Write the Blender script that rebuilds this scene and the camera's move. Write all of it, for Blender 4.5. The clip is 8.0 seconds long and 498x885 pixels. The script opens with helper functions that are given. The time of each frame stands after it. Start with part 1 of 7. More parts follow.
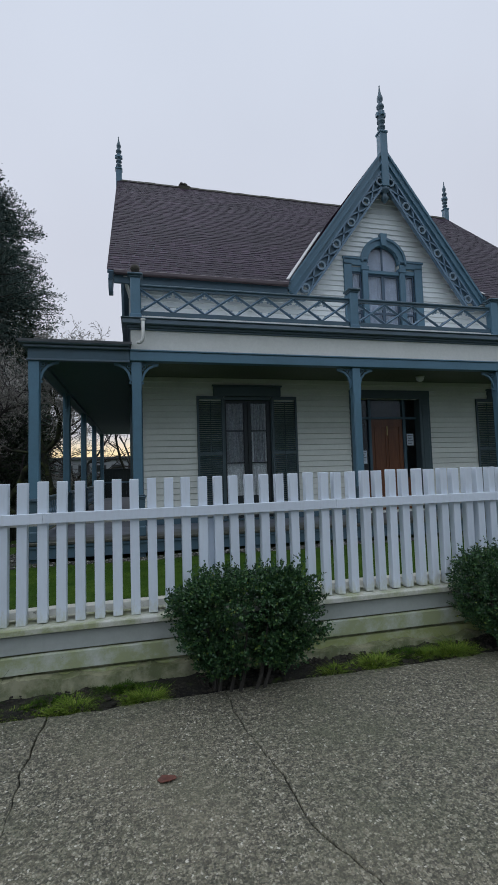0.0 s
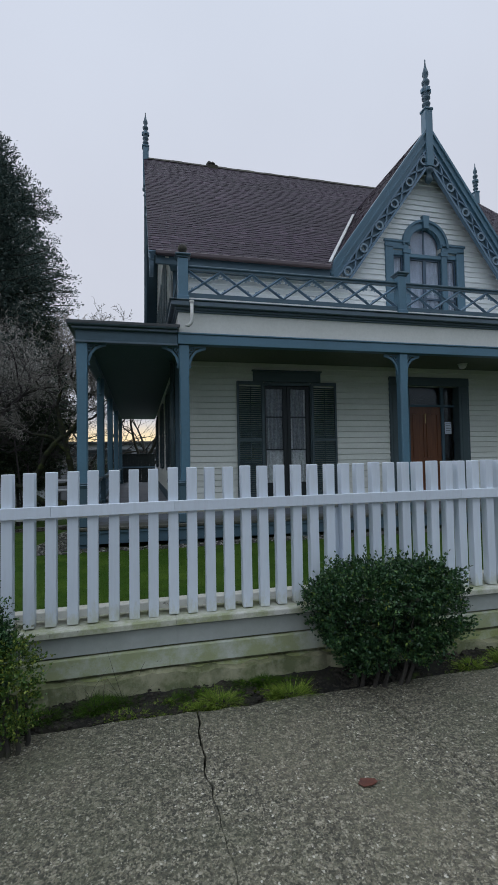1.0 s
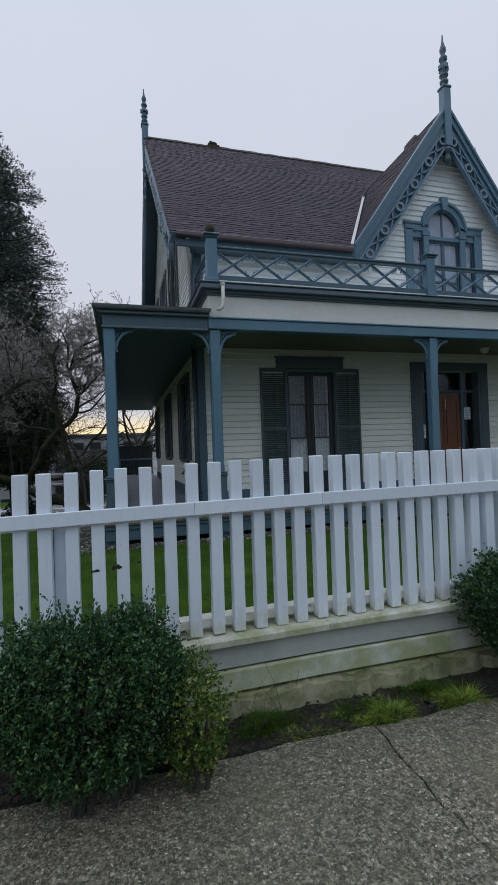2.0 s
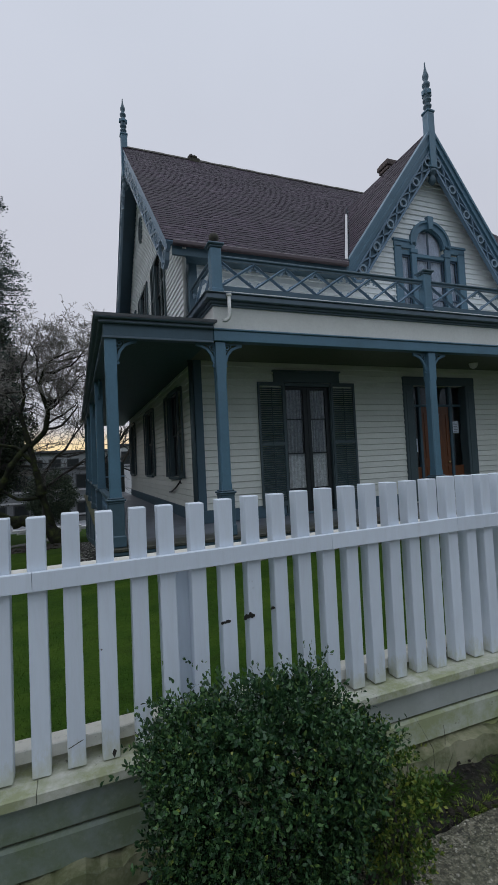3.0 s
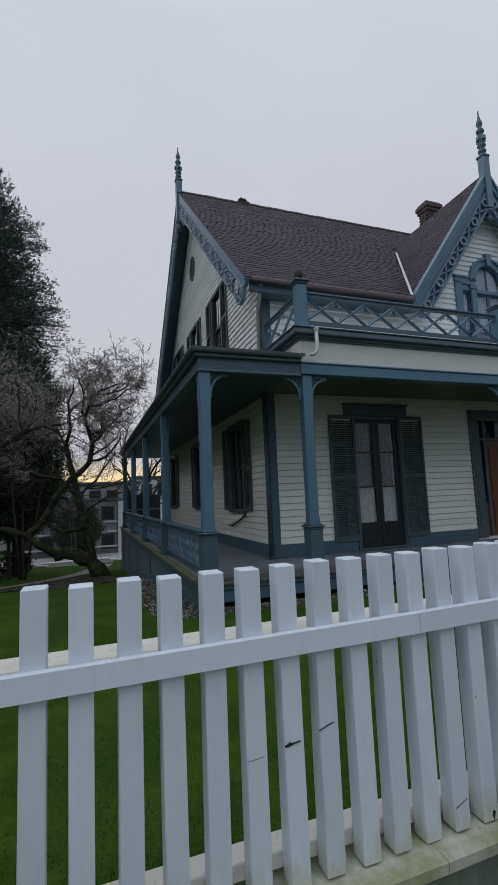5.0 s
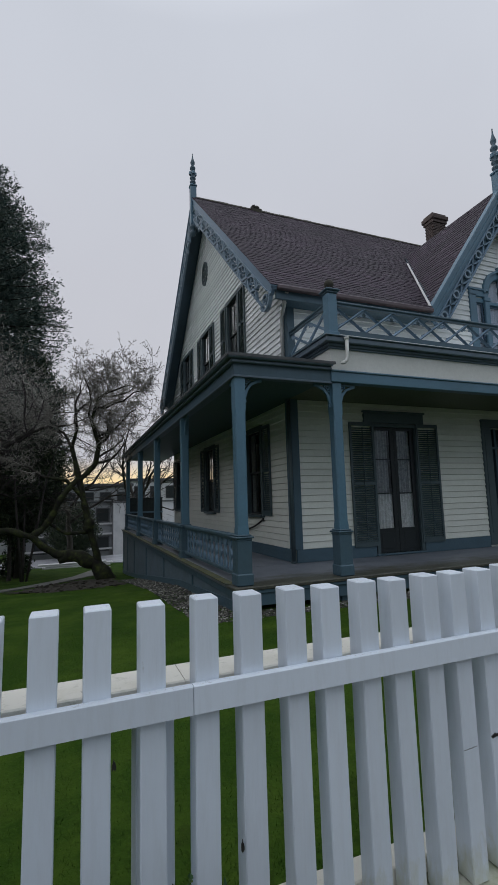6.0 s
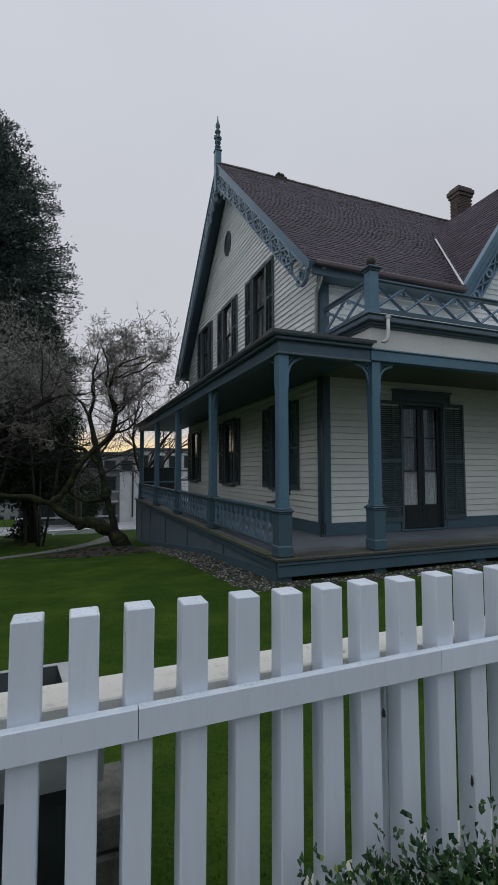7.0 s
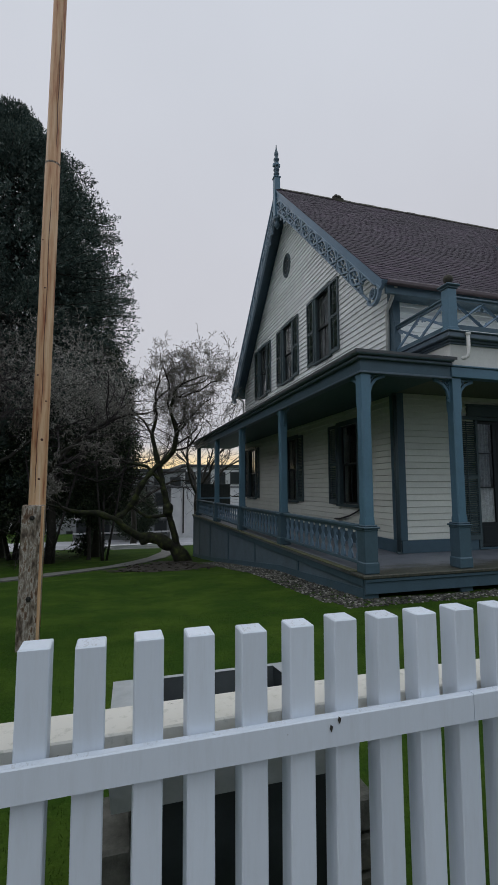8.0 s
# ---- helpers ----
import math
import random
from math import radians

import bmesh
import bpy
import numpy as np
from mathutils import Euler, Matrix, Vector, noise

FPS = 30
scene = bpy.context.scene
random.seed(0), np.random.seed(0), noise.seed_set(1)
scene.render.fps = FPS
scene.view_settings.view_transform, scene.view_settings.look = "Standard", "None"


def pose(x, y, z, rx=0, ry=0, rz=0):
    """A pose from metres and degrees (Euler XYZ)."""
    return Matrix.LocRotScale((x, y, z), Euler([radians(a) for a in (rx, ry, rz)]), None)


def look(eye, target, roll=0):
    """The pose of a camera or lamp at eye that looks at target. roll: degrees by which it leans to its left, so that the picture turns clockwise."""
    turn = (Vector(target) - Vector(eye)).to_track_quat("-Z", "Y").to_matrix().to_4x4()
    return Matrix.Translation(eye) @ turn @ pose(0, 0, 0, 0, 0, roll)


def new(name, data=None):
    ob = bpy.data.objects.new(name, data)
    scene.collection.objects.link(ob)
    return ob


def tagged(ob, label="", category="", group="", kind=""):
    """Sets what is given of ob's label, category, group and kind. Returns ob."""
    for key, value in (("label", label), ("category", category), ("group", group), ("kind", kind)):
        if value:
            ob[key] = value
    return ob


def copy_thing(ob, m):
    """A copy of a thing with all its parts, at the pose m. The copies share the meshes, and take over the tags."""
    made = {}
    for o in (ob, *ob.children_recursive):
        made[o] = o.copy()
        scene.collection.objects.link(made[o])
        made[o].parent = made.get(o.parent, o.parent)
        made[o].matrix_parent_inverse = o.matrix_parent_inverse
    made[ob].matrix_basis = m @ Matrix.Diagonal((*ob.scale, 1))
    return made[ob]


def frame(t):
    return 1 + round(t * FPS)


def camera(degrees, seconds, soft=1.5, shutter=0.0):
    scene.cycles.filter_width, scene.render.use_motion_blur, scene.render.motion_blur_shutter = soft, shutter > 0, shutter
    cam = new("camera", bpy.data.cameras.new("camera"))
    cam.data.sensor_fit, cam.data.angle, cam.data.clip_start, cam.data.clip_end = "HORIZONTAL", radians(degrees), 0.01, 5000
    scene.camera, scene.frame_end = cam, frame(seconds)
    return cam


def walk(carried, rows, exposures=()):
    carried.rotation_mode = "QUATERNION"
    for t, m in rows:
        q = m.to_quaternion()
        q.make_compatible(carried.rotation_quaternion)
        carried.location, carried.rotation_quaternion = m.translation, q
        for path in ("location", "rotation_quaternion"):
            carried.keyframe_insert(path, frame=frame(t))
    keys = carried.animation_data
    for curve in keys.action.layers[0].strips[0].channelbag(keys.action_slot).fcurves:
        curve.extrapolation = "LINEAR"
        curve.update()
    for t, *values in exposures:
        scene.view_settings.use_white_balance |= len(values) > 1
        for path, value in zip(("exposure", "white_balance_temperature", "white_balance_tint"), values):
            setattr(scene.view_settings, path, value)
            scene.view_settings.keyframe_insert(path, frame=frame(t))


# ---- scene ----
cam = camera(57.2, 8.0, soft=0.8)
PATH = [
    (0, (0.035, 0.032, 1.408), (0.507, 1.971, 1.539), -1.7),
    (0.5, (-0.375, 0.126, 1.445), (0.139, 2.055, 1.558), -1.3),
    (1, (-0.814, 0.391, 1.434), (-0.351, 2.335, 1.506), -1.0),
    (1.5, (-1.295, 0.593, 1.416), (-0.805, 2.532, 1.467), -1.1),
    (1.7, (-1.482, 0.718, 1.422), (-0.975, 2.652, 1.449), -1.6),
    (2.8, (-2.295, 1.477, 1.506), (-1.608, 3.354, 1.57), -2.4),
    (3, (-2.442, 1.548, 1.514), (-1.727, 3.414, 1.598), -2.8),
    (3.5, (-2.722, 1.71, 1.549), (-1.984, 3.565, 1.675), -2.9),
    (4, (-3.015, 1.92, 1.58), (-2.335, 3.793, 1.761), -2.5),
    (4.5, (-3.351, 2.014, 1.565), (-2.699, 3.891, 1.794), -2.4),
    (5, (-3.674, 2.056, 1.572), (-3.002, 3.926, 1.802), -2.4),
    (6.3, (-4.609, 2.223, 1.651), (-3.878, 4.068, 1.9), -1.2),
    (6.5, (-4.739, 2.227, 1.683), (-4.0, 4.074, 1.894), -0.8),
    (7, (-5.137, 2.314, 1.671), (-4.413, 4.174, 1.793), -0.1),
    (7.5, (-5.531, 2.415, 1.690), (-4.905, 4.307, 1.843), -0.2),
    (8, (-5.914, 2.333, 1.69), (-5.359, 4.245, 1.882), -0.2),
]
walk(cam, [(t, look(eye, target, roll)) for t, eye, target, roll in PATH],
     exposures=[(0.0, 0.19, 6320, 7), (1.7, 0.19, 6320, 7), (3.5, 0.02, 6480, 8), (6.3, 0.0, 6660, 7), (8.0, 0.06, 6700, 7)])

# ---- overcast winter dusk: grey dome, a warm strip low behind the house ----
SUN_EL, SUN_AZ = radians(6), radians(-25)
world = bpy.data.worlds.new("world")
scene.world = world
world.use_nodes = True
wn, wl = world.node_tree.nodes, world.node_tree.links
wn.clear()
w_out, w_bg = wn.new("ShaderNodeOutputWorld"), wn.new("ShaderNodeBackground")
w_sky = wn.new("ShaderNodeTexSky")
w_sky.sky_type, w_sky.sun_disc = "NISHITA", False
w_sky.sun_elevation, w_sky.sun_rotation = SUN_EL, SUN_AZ
w_co, w_sep = wn.new("ShaderNodeTexCoord"), wn.new("ShaderNodeSeparateXYZ")
wl.new(w_co.outputs["Generated"], w_sep.inputs[0])
w_ramp = wn.new("ShaderNodeValToRGB")
wl.new(w_sep.outputs["Z"], w_ramp.inputs[0])
w_els = w_ramp.color_ramp.elements
w_els.remove(w_els[1])
w_els[0].position, w_els[0].color = 0.0, (0.555, 0.56, 0.63, 1)
for p, c in ((0.45, (0.560, 0.572, 0.655)), (0.76, (0.575, 0.605, 0.70)), (1.0, (1.08, 1.14, 1.29))):
    w_els.new(p).color = (*c, 1)
w_noise = wn.new("ShaderNodeTexNoise")
w_noise.inputs["Scale"].default_value, w_noise.inputs["Detail"].default_value = 2.2, 4
wl.new(w_co.outputs["Generated"], w_noise.inputs["Vector"])
w_cl = wn.new("ShaderNodeMapRange")
w_cl.inputs["To Min"].default_value, w_cl.inputs["To Max"].default_value = 0.93, 1.07
wl.new(w_noise.outputs["Fac"], w_cl.inputs["Value"])
w_mul = wn.new("ShaderNodeVectorMath")
w_mul.operation = "MULTIPLY"
wl.new(w_ramp.outputs["Color"], w_mul.inputs[0])
wl.new(w_cl.outputs["Result"], w_mul.inputs[1])
# thin clear sky shows through the cloud a little
w_add = wn.new("ShaderNodeMixRGB")
w_add.inputs["Fac"].default_value = 0.0008
# the dusk sky brightens towards the west and darkens smoothly away from it
w_dusk = wn.new("ShaderNodeMapRange")
w_dusk.interpolation_type = "SMOOTHSTEP"
for k, v in zip(("From Min", "From Max", "To Min", "To Max"), (-0.65, 0.25, 0.0, 1.0)):
    w_dusk.inputs[k].default_value = v
w_axis = wn.new("ShaderNodeVectorMath")
w_axis.operation = "DOT_PRODUCT"
w_axis.inputs[1].default_value = (-0.5, 0.866, 0.0)
wl.new(w_co.outputs["Generated"], w_axis.inputs[0])
wl.new(w_axis.outputs["Value"], w_dusk.inputs["Value"])
w_away = wn.new("ShaderNodeMixRGB")
w_low = wn.new("ShaderNodeValToRGB")
w_els = w_low.color_ramp.elements
w_els.remove(w_els[1])
w_els[0].position, w_els[0].color = 0.0, (0.11, 0.135, 0.17, 1)
for p, c in ((0.30, (0.27, 0.32, 0.40)), (0.62, (0.83, 0.90, 1.04)), (1.0, (1.10, 1.16, 1.31))):
    w_els.new(p).color = (*c, 1)
wl.new(w_sep.outputs["Z"], w_low.inputs[0])
wl.new(w_low.outputs["Color"], w_away.inputs["Color1"])
wl.new(w_dusk.outputs["Result"], w_away.inputs["Fac"])
wl.new(w_mul.outputs[0], w_away.inputs["Color2"])
# western lobe of unseen sky, added to brighten the gable end wall
w_west = wn.new("ShaderNodeMapRange")
w_west.interpolation_type = "SMOOTHSTEP"
for k, v in zip(("From Min", "From Max", "To Min", "To Max"), (0.48, 0.98, 1.0, 2.4)):
    w_west.inputs[k].default_value = v
w_lobe = wn.new("ShaderNodeVectorMath")
w_lobe.operation = "DOT_PRODUCT"
w_lobe.inputs[1].default_value = (-0.95, 0.31, 0.0)
wl.new(w_co.outputs["Generated"], w_lobe.inputs[0])
wl.new(w_lobe.outputs["Value"], w_west.inputs["Value"])
w_lift = wn.new("ShaderNodeVectorMath")
w_lift.operation = "MULTIPLY"
wl.new(w_away.outputs["Color"], w_lift.inputs[0])
wl.new(w_west.outputs["Result"], w_lift.inputs[1])
wl.new(w_lift.outputs[0], w_add.inputs["Color1"])
wl.new(w_sky.outputs["Color"], w_add.inputs["Color2"])
# sunset strip low in the north (the +y side)
w_band = wn.new("ShaderNodeMapRange")
w_band.interpolation_type = "SMOOTHSTEP"
for k, v in zip(("From Min", "From Max", "To Min", "To Max"), (0.035, 0.098, 1.0, 0.0)):
    w_band.inputs[k].default_value = v
wl.new(w_sep.outputs["Z"], w_band.inputs["Value"])
w_side = wn.new("ShaderNodeMapRange")
w_side.interpolation_type = "SMOOTHSTEP"
for k, v in zip(("From Min", "From Max", "To Min", "To Max"), (0.78, 0.98, 0.0, 1.0)):
    w_side.inputs[k].default_value = v
wl.new(w_sep.outputs["Y"], w_side.inputs["Value"])
w_f = wn.new("ShaderNodeMath")
w_f.operation = "MULTIPLY"
wl.new(w_band.outputs["Result"], w_f.inputs[0])
wl.new(w_side.outputs["Result"], w_f.inputs[1])
w_glow = wn.new("ShaderNodeMixRGB")
w_glow.inputs["Color2"].default_value = (1.0, 0.77, 0.44, 1)
wl.new(w_f.outputs[0], w_glow.inputs["Fac"])
wl.new(w_add.outputs["Color"], w_glow.inputs["Color1"])
wl.new(w_glow.outputs["Color"], w_bg.inputs["Color"])
w_bg.inputs["Strength"].default_value = 1.0
wl.new(w_bg.outputs[0], w_out.inputs["Surface"])
sun_data = bpy.data.lights.new("sun", "SUN")
sun_data.energy, sun_data.angle, sun_data.color = 0.2, radians(60), (1.0, 0.96, 0.92)
sun = new("sun", sun_data)
sun.matrix_world = look((-9, 20, 18), (0, 2, 0))


# ---- mesh helpers ----
class Mesh:
    """Gathers vertices and faces in plain lists."""

    def __init__(self):
        self.v, self.f = [], []

    def add(self, verts, faces, m=None):
        n = len(self.v)
        self.v += [tuple(m @ Vector(p)) for p in verts] if m else [tuple(p) for p in verts]
        self.f += [tuple(n + i for i in f) for f in faces]
        return self

    def box(self, x0, x1, y0, y1, z0, z1, m=None, b=0.0):
        if b <= 0:
            vs = [(x, y, z) for z in (z0, z1) for y in (y0, y1) for x in (x0, x1)]
            return self.add(vs, [(0, 2, 3, 1), (4, 5, 7, 6), (0, 1, 5, 4), (2, 6, 7, 3), (0, 4, 6, 2), (1, 3, 7, 5)], m)
        bm = bmesh.new()
        bmesh.ops.create_cube(bm, size=1, matrix=Matrix.Translation(((x0 + x1) / 2, (y0 + y1) / 2, (z0 + z1) / 2))
                              @ Matrix.Diagonal((x1 - x0, y1 - y0, z1 - z0, 1)))
        bmesh.ops.bevel(bm, geom=bm.edges[:], offset=b, segments=1, affect="EDGES")
        return self.take(bm, m)

    def take(self, bm, m=None):
        bm.verts.index_update()
        self.add([v.co for v in bm.verts], [[v.index for v in f.verts] for f in bm.faces], m)
        bm.free()
        return self

    def prism(self, poly, a, b, m=None):
        """Extrudes a polygon (u, w), seen from -y, from y=a to y=b."""
        n = len(poly)
        vs = [(u, a, w) for u, w in poly] + [(u, b, w) for u, w in poly]
        fs = [tuple(range(n)), tuple(range(2 * n - 1, n - 1, -1))]
        fs += [(i, i + n, (i + 1) % n + n, (i + 1) % n) for i in range(n)]
        return self.add(vs, fs, m)

    def bar(self, pts, w, a, b, m=None, closed=False):
        """A flat bar of width w along a line of points (u, w), from y=a to y=b."""
        n = len(pts)
        P = [Vector(p) for p in pts]
        out = []
        for i, p in enumerate(P):
            q = P[(i - 1) % n] if (closed or i) else None
            r = P[(i + 1) % n] if (closed or i < n - 1) else None
            d1 = (p - q).normalized() if q is not None else None
            d2 = (r - p).normalized() if r is not None else None
            d1, d2 = d1 or d2, d2 or d1
            nrm = Vector((-(d1 + d2).y, (d1 + d2).x)).normalized()
            k = max(0.4, nrm.dot(Vector((-d1.y, d1.x))))
            out.append((p + nrm * w / 2 / k, p - nrm * w / 2 / k))
        vs = [(s.x, y, s.y) for o in out for y in (a, b) for s in o]
        fs = []
        for i in range(n if closed else n - 1):
            p, q = 4 * i, 4 * ((i + 1) % n)
            fs += [(p, q, q + 1, p + 1), (p + 2, p + 3, q + 3, q + 2), (p, p + 2, q + 2, q), (p + 1, q + 1, q + 3, p + 3)]
        if not closed:
            e = 4 * (n - 1)
            fs += [(0, 1, 3, 2), (e, e + 2, e + 3, e + 1)]
        return self.add(vs, fs, m)

    def ring(self, cu, cw, r, w, a, b, m=None, n=18, ru=None):
        return self.bar([(cu + (ru or r) * math.cos(k * math.tau / n), cw + r * math.sin(k * math.tau / n)) for k in range(n)], w, a, b, m, True)

    def lathe(self, prof, m=None, n=14):
        """Turns a profile of (radius, z) round the z axis."""
        vs = [(r * math.cos(k * math.tau / n), r * math.sin(k * math.tau / n), z) for r, z in prof for k in range(n)]
        fs = [(i * n + k, i * n + (k + 1) % n, (i + 1) * n + (k + 1) % n, (i + 1) * n + k) for i in range(len(prof) - 1) for k in range(n)]
        fs += [tuple(range(n - 1, -1, -1)), tuple((len(prof) - 1) * n + k for k in range(n))]
        return self.add(vs, fs, m)

    def tube(self, pts, radii, n=7, m=None):
        P = [Vector(p) for p in pts]
        vs, fs = [], []
        side = Vector((0.3, 0.9, 0.2))
        for i, p in enumerate(P):
            d = (P[min(i + 1, len(P) - 1)] - P[max(i - 1, 0)]).normalized()
            u = (side - d * side.dot(d)).normalized()
            w = d.cross(u)
            side = u
            r = radii[i] if isinstance(radii, (list, tuple)) else radii
            vs += [p + (u * math.cos(k * math.tau / n) + w * math.sin(k * math.tau / n)) * r for k in range(n)]
        for i in range(len(P) - 1):
            fs += [(i * n + k, i * n + (k + 1) % n, (i + 1) * n + (k + 1) % n, (i + 1) * n + k) for k in range(n)]
        fs += [tuple(range(n - 1, -1, -1)), tuple((len(P) - 1) * n + k for k in range(n))]
        return self.add(vs, fs, m)

    def data(self, name, mat, smooth=False):
        me = bpy.data.meshes.new(name)
        me.from_pydata(self.v, [], self.f)
        bm = bmesh.new()
        bm.from_mesh(me)
        bmesh.ops.recalc_face_normals(bm, faces=bm.faces[:])
        bm.to_mesh(me)
        bm.free()
        me.materials.append(mat)
        if smooth:
            me.polygons.foreach_set("use_smooth", [True] * len(me.polygons))
        return me


def raw_mesh(name, verts, faces, mat, smooth=False):
    """A large mesh from arrays, with no cleaning."""
    me = bpy.data.meshes.new(name)
    me.from_pydata(verts, [], faces)
    me.materials.append(mat)
    if smooth:
        me.polygons.foreach_set("use_smooth", [True] * len(me.polygons))
    return me


def empty(name, label, category, m=None, group="", kind=""):
    ob = new(name)
    ob.empty_display_size = 0.1
    if m:
        ob.matrix_world = m
    return tagged(ob, label, category, group, kind)


def part(name, mesh, mat, parent, label="", smooth=False, m=None):
    """One mesh object under a thing or a part."""
    ob = new(name, mesh if isinstance(mesh, bpy.types.Mesh) else mesh.data(name, mat, smooth))
    ob.parent = parent
    if m:
        ob.matrix_basis = m
    return tagged(ob, label)


def solid(name, mesh, mat, label, category, group="", kind="", smooth=False, m=None):
    """A thing that is one mesh."""
    ob = new(name, mesh if isinstance(mesh, bpy.types.Mesh) else mesh.data(name, mat, smooth))
    if m:
        ob.matrix_world = m
    return tagged(ob, label, category, group, kind)


# the side of the house: local u runs along +y, local -y faces -x
SIDE = Matrix(((0, 1, 0, 0), (-1, 0, 0, 0), (0, 0, 1, 0), (0, 0, 0, 1)))


def side_at(x):
    """Local (u, d, w) to the world: u is measured against +y from 0 (u = -y), d is depth into the house from x."""
    return Matrix.Translation((x, 0, 0)) @ SIDE


# ---- materials ----
def ramp(nt, fac, stops):
    r = nt.nodes.new("ShaderNodeValToRGB")
    els = r.color_ramp.elements
    els.remove(els[1])
    els[0].position, els[0].color = stops[0][0], (*stops[0][1], 1)
    for p, c in stops[1:]:
        els.new(p).color = (*c, 1)
    nt.links.new(fac, r.inputs[0])
    return r.outputs["Color"]


def noise_of(nt, scale, detail=4, rough=0.55, coord=None, stretch=None):
    if coord is None:
        coord = nt.nodes.new("ShaderNodeTexCoord").outputs["Object"]
    if stretch:
        mp = nt.nodes.new("ShaderNodeMapping")
        mp.inputs["Scale"].default_value = stretch
        nt.links.new(coord, mp.inputs["Vector"])
        coord = mp.outputs[0]
    n = nt.nodes.new("ShaderNodeTexNoise")
    n.inputs["Scale"].default_value, n.inputs["Detail"].default_value, n.inputs["Roughness"].default_value = scale, detail, rough
    nt.links.new(coord, n.inputs["Vector"])
    return n.outputs["Fac"]


def mix(nt, fac, a, b, kind="MIX"):
    n = nt.nodes.new("ShaderNodeMixRGB")
    n.blend_type = kind
    for key, val in (("Fac", fac), ("Color1", a), ("Color2", b)):
        if isinstance(val, bpy.types.NodeSocket):
            nt.links.new(val, n.inputs[key])
        else:
            n.inputs[key].default_value = val if key == "Fac" else (*val, 1)
    return n.outputs["Color"]


def mapped(nt, value, lo, hi, a=0.0, b=1.0):
    n = nt.nodes.new("ShaderNodeMapRange")
    for k, v in zip(("From Min", "From Max", "To Min", "To Max"), (lo, hi, a, b)):
        n.inputs[k].default_value = v
    nt.links.new(value, n.inputs["Value"])
    return n.outputs["Result"]


def position(nt):
    return nt.nodes.new("ShaderNodeNewGeometry").outputs["Position"]


def base_mat(name, rough=0.6, metal=0.0):
    m = bpy.data.materials.new(name)
    m.use_nodes = True
    nt = m.node_tree
    bsdf = nt.nodes["Principled BSDF"]
    bsdf.inputs["Roughness"].default_value, bsdf.inputs["Metallic"].default_value = rough, metal
    return m, nt, bsdf


def bump(nt, bsdf, height, strength, dist):
    b = nt.nodes.new("ShaderNodeBump")
    b.inputs["Strength"].default_value, b.inputs["Distance"].default_value = strength, dist
    nt.links.new(height, b.inputs["Height"])
    nt.links.new(b.outputs[0], bsdf.inputs["Normal"])


def paint(name, col, dirt, rough=0.5, dirt_amount=0.45, grain=(30, 30, 3), fine=0.25, stain_scale=1.6):
    """Old brushed house paint: faint grain, blotches and grime with a shape of its own."""
    m, nt, bsdf = base_mat(name, rough)
    pos = position(nt)
    blot = noise_of(nt, stain_scale, 6, 0.65, pos)
    fine_n = noise_of(nt, 22, 5, 0.7, pos)
    c = mix(nt, mapped(nt, blot, 0.42, 0.75, 0, dirt_amount), col, dirt)
    c = mix(nt, mapped(nt, fine_n, 0.35, 0.8, 0, fine), c, tuple(0.55 * x for x in col))
    rnd = nt.nodes.new("ShaderNodeObjectInfo").outputs["Random"]
    hsv = nt.nodes.new("ShaderNodeHueSaturation")
    nt.links.new(mapped(nt, rnd, 0, 1, 0.93, 1.05), hsv.inputs["Value"])
    nt.links.new(c, hsv.inputs["Color"])
    nt.links.new(hsv.outputs["Color"], bsdf.inputs["Base Color"])
    g = noise_of(nt, 3, 6, 0.7, pos, grain)
    bump(nt, bsdf, g, 0.25, 0.004)
    nt.links.new(mapped(nt, fine_n, 0.2, 0.8, rough - 0.1, rough + 0.15), bsdf.inputs["Roughness"])
    return m


BLUE = paint("blue_paint", (0.100, 0.200, 0.275), (0.055, 0.105, 0.13), 0.42, 0.4)
BLUE_DEEP = paint("slate_blue_paint", (0.068, 0.122, 0.160), (0.045, 0.07, 0.07), 0.5, 0.45)
# Two lighter trim blues; highlights on raised fretwork are put in the colour.
BLUE_MID = paint("light_blue_trim", (0.145, 0.235, 0.325), (0.09, 0.13, 0.16), 0.42, 0.4)
BLUE_PALE = paint("highlight_blue_lattice", (0.20, 0.285, 0.36), (0.13, 0.18, 0.21), 0.42, 0.4)
CROWN = paint("slate_crown_paint", (0.110, 0.155, 0.195), (0.07, 0.08, 0.09), 0.45, 0.4)
SKIRT_BLUE = paint("faded_skirt_paint", (0.135, 0.19, 0.235), (0.07, 0.095, 0.105), 0.55, 0.55)
PLUM = paint("plum_gutter_paint", (0.105, 0.074, 0.082), (0.05, 0.04, 0.042), 0.45, 0.4)
BOARD_TOP = paint("grey_kerb_paint", (0.41, 0.435, 0.41), (0.26, 0.29, 0.23), 0.55, 0.7)
SHUTTER = paint("dark_green_paint", (0.068, 0.100, 0.110), (0.036, 0.054, 0.058), 0.45, 0.4)
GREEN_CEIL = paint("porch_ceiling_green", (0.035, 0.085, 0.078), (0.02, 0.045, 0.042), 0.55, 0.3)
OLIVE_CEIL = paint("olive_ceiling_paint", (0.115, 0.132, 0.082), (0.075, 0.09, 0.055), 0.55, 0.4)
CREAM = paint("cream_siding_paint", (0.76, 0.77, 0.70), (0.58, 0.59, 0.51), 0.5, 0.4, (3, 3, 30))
# Upper boards: lighter, bluer copy of the siding, open-sky light put in the colour.
LIT_SIDING = paint("sky_lit_siding", (0.82, 0.85, 0.84), (0.60, 0.64, 0.63), 0.5, 0.4, (3, 3, 30), 0.18)
WHITE_TRIM = paint("white_trim_paint", (0.74, 0.74, 0.70), (0.55, 0.56, 0.50), 0.5, 0.35)
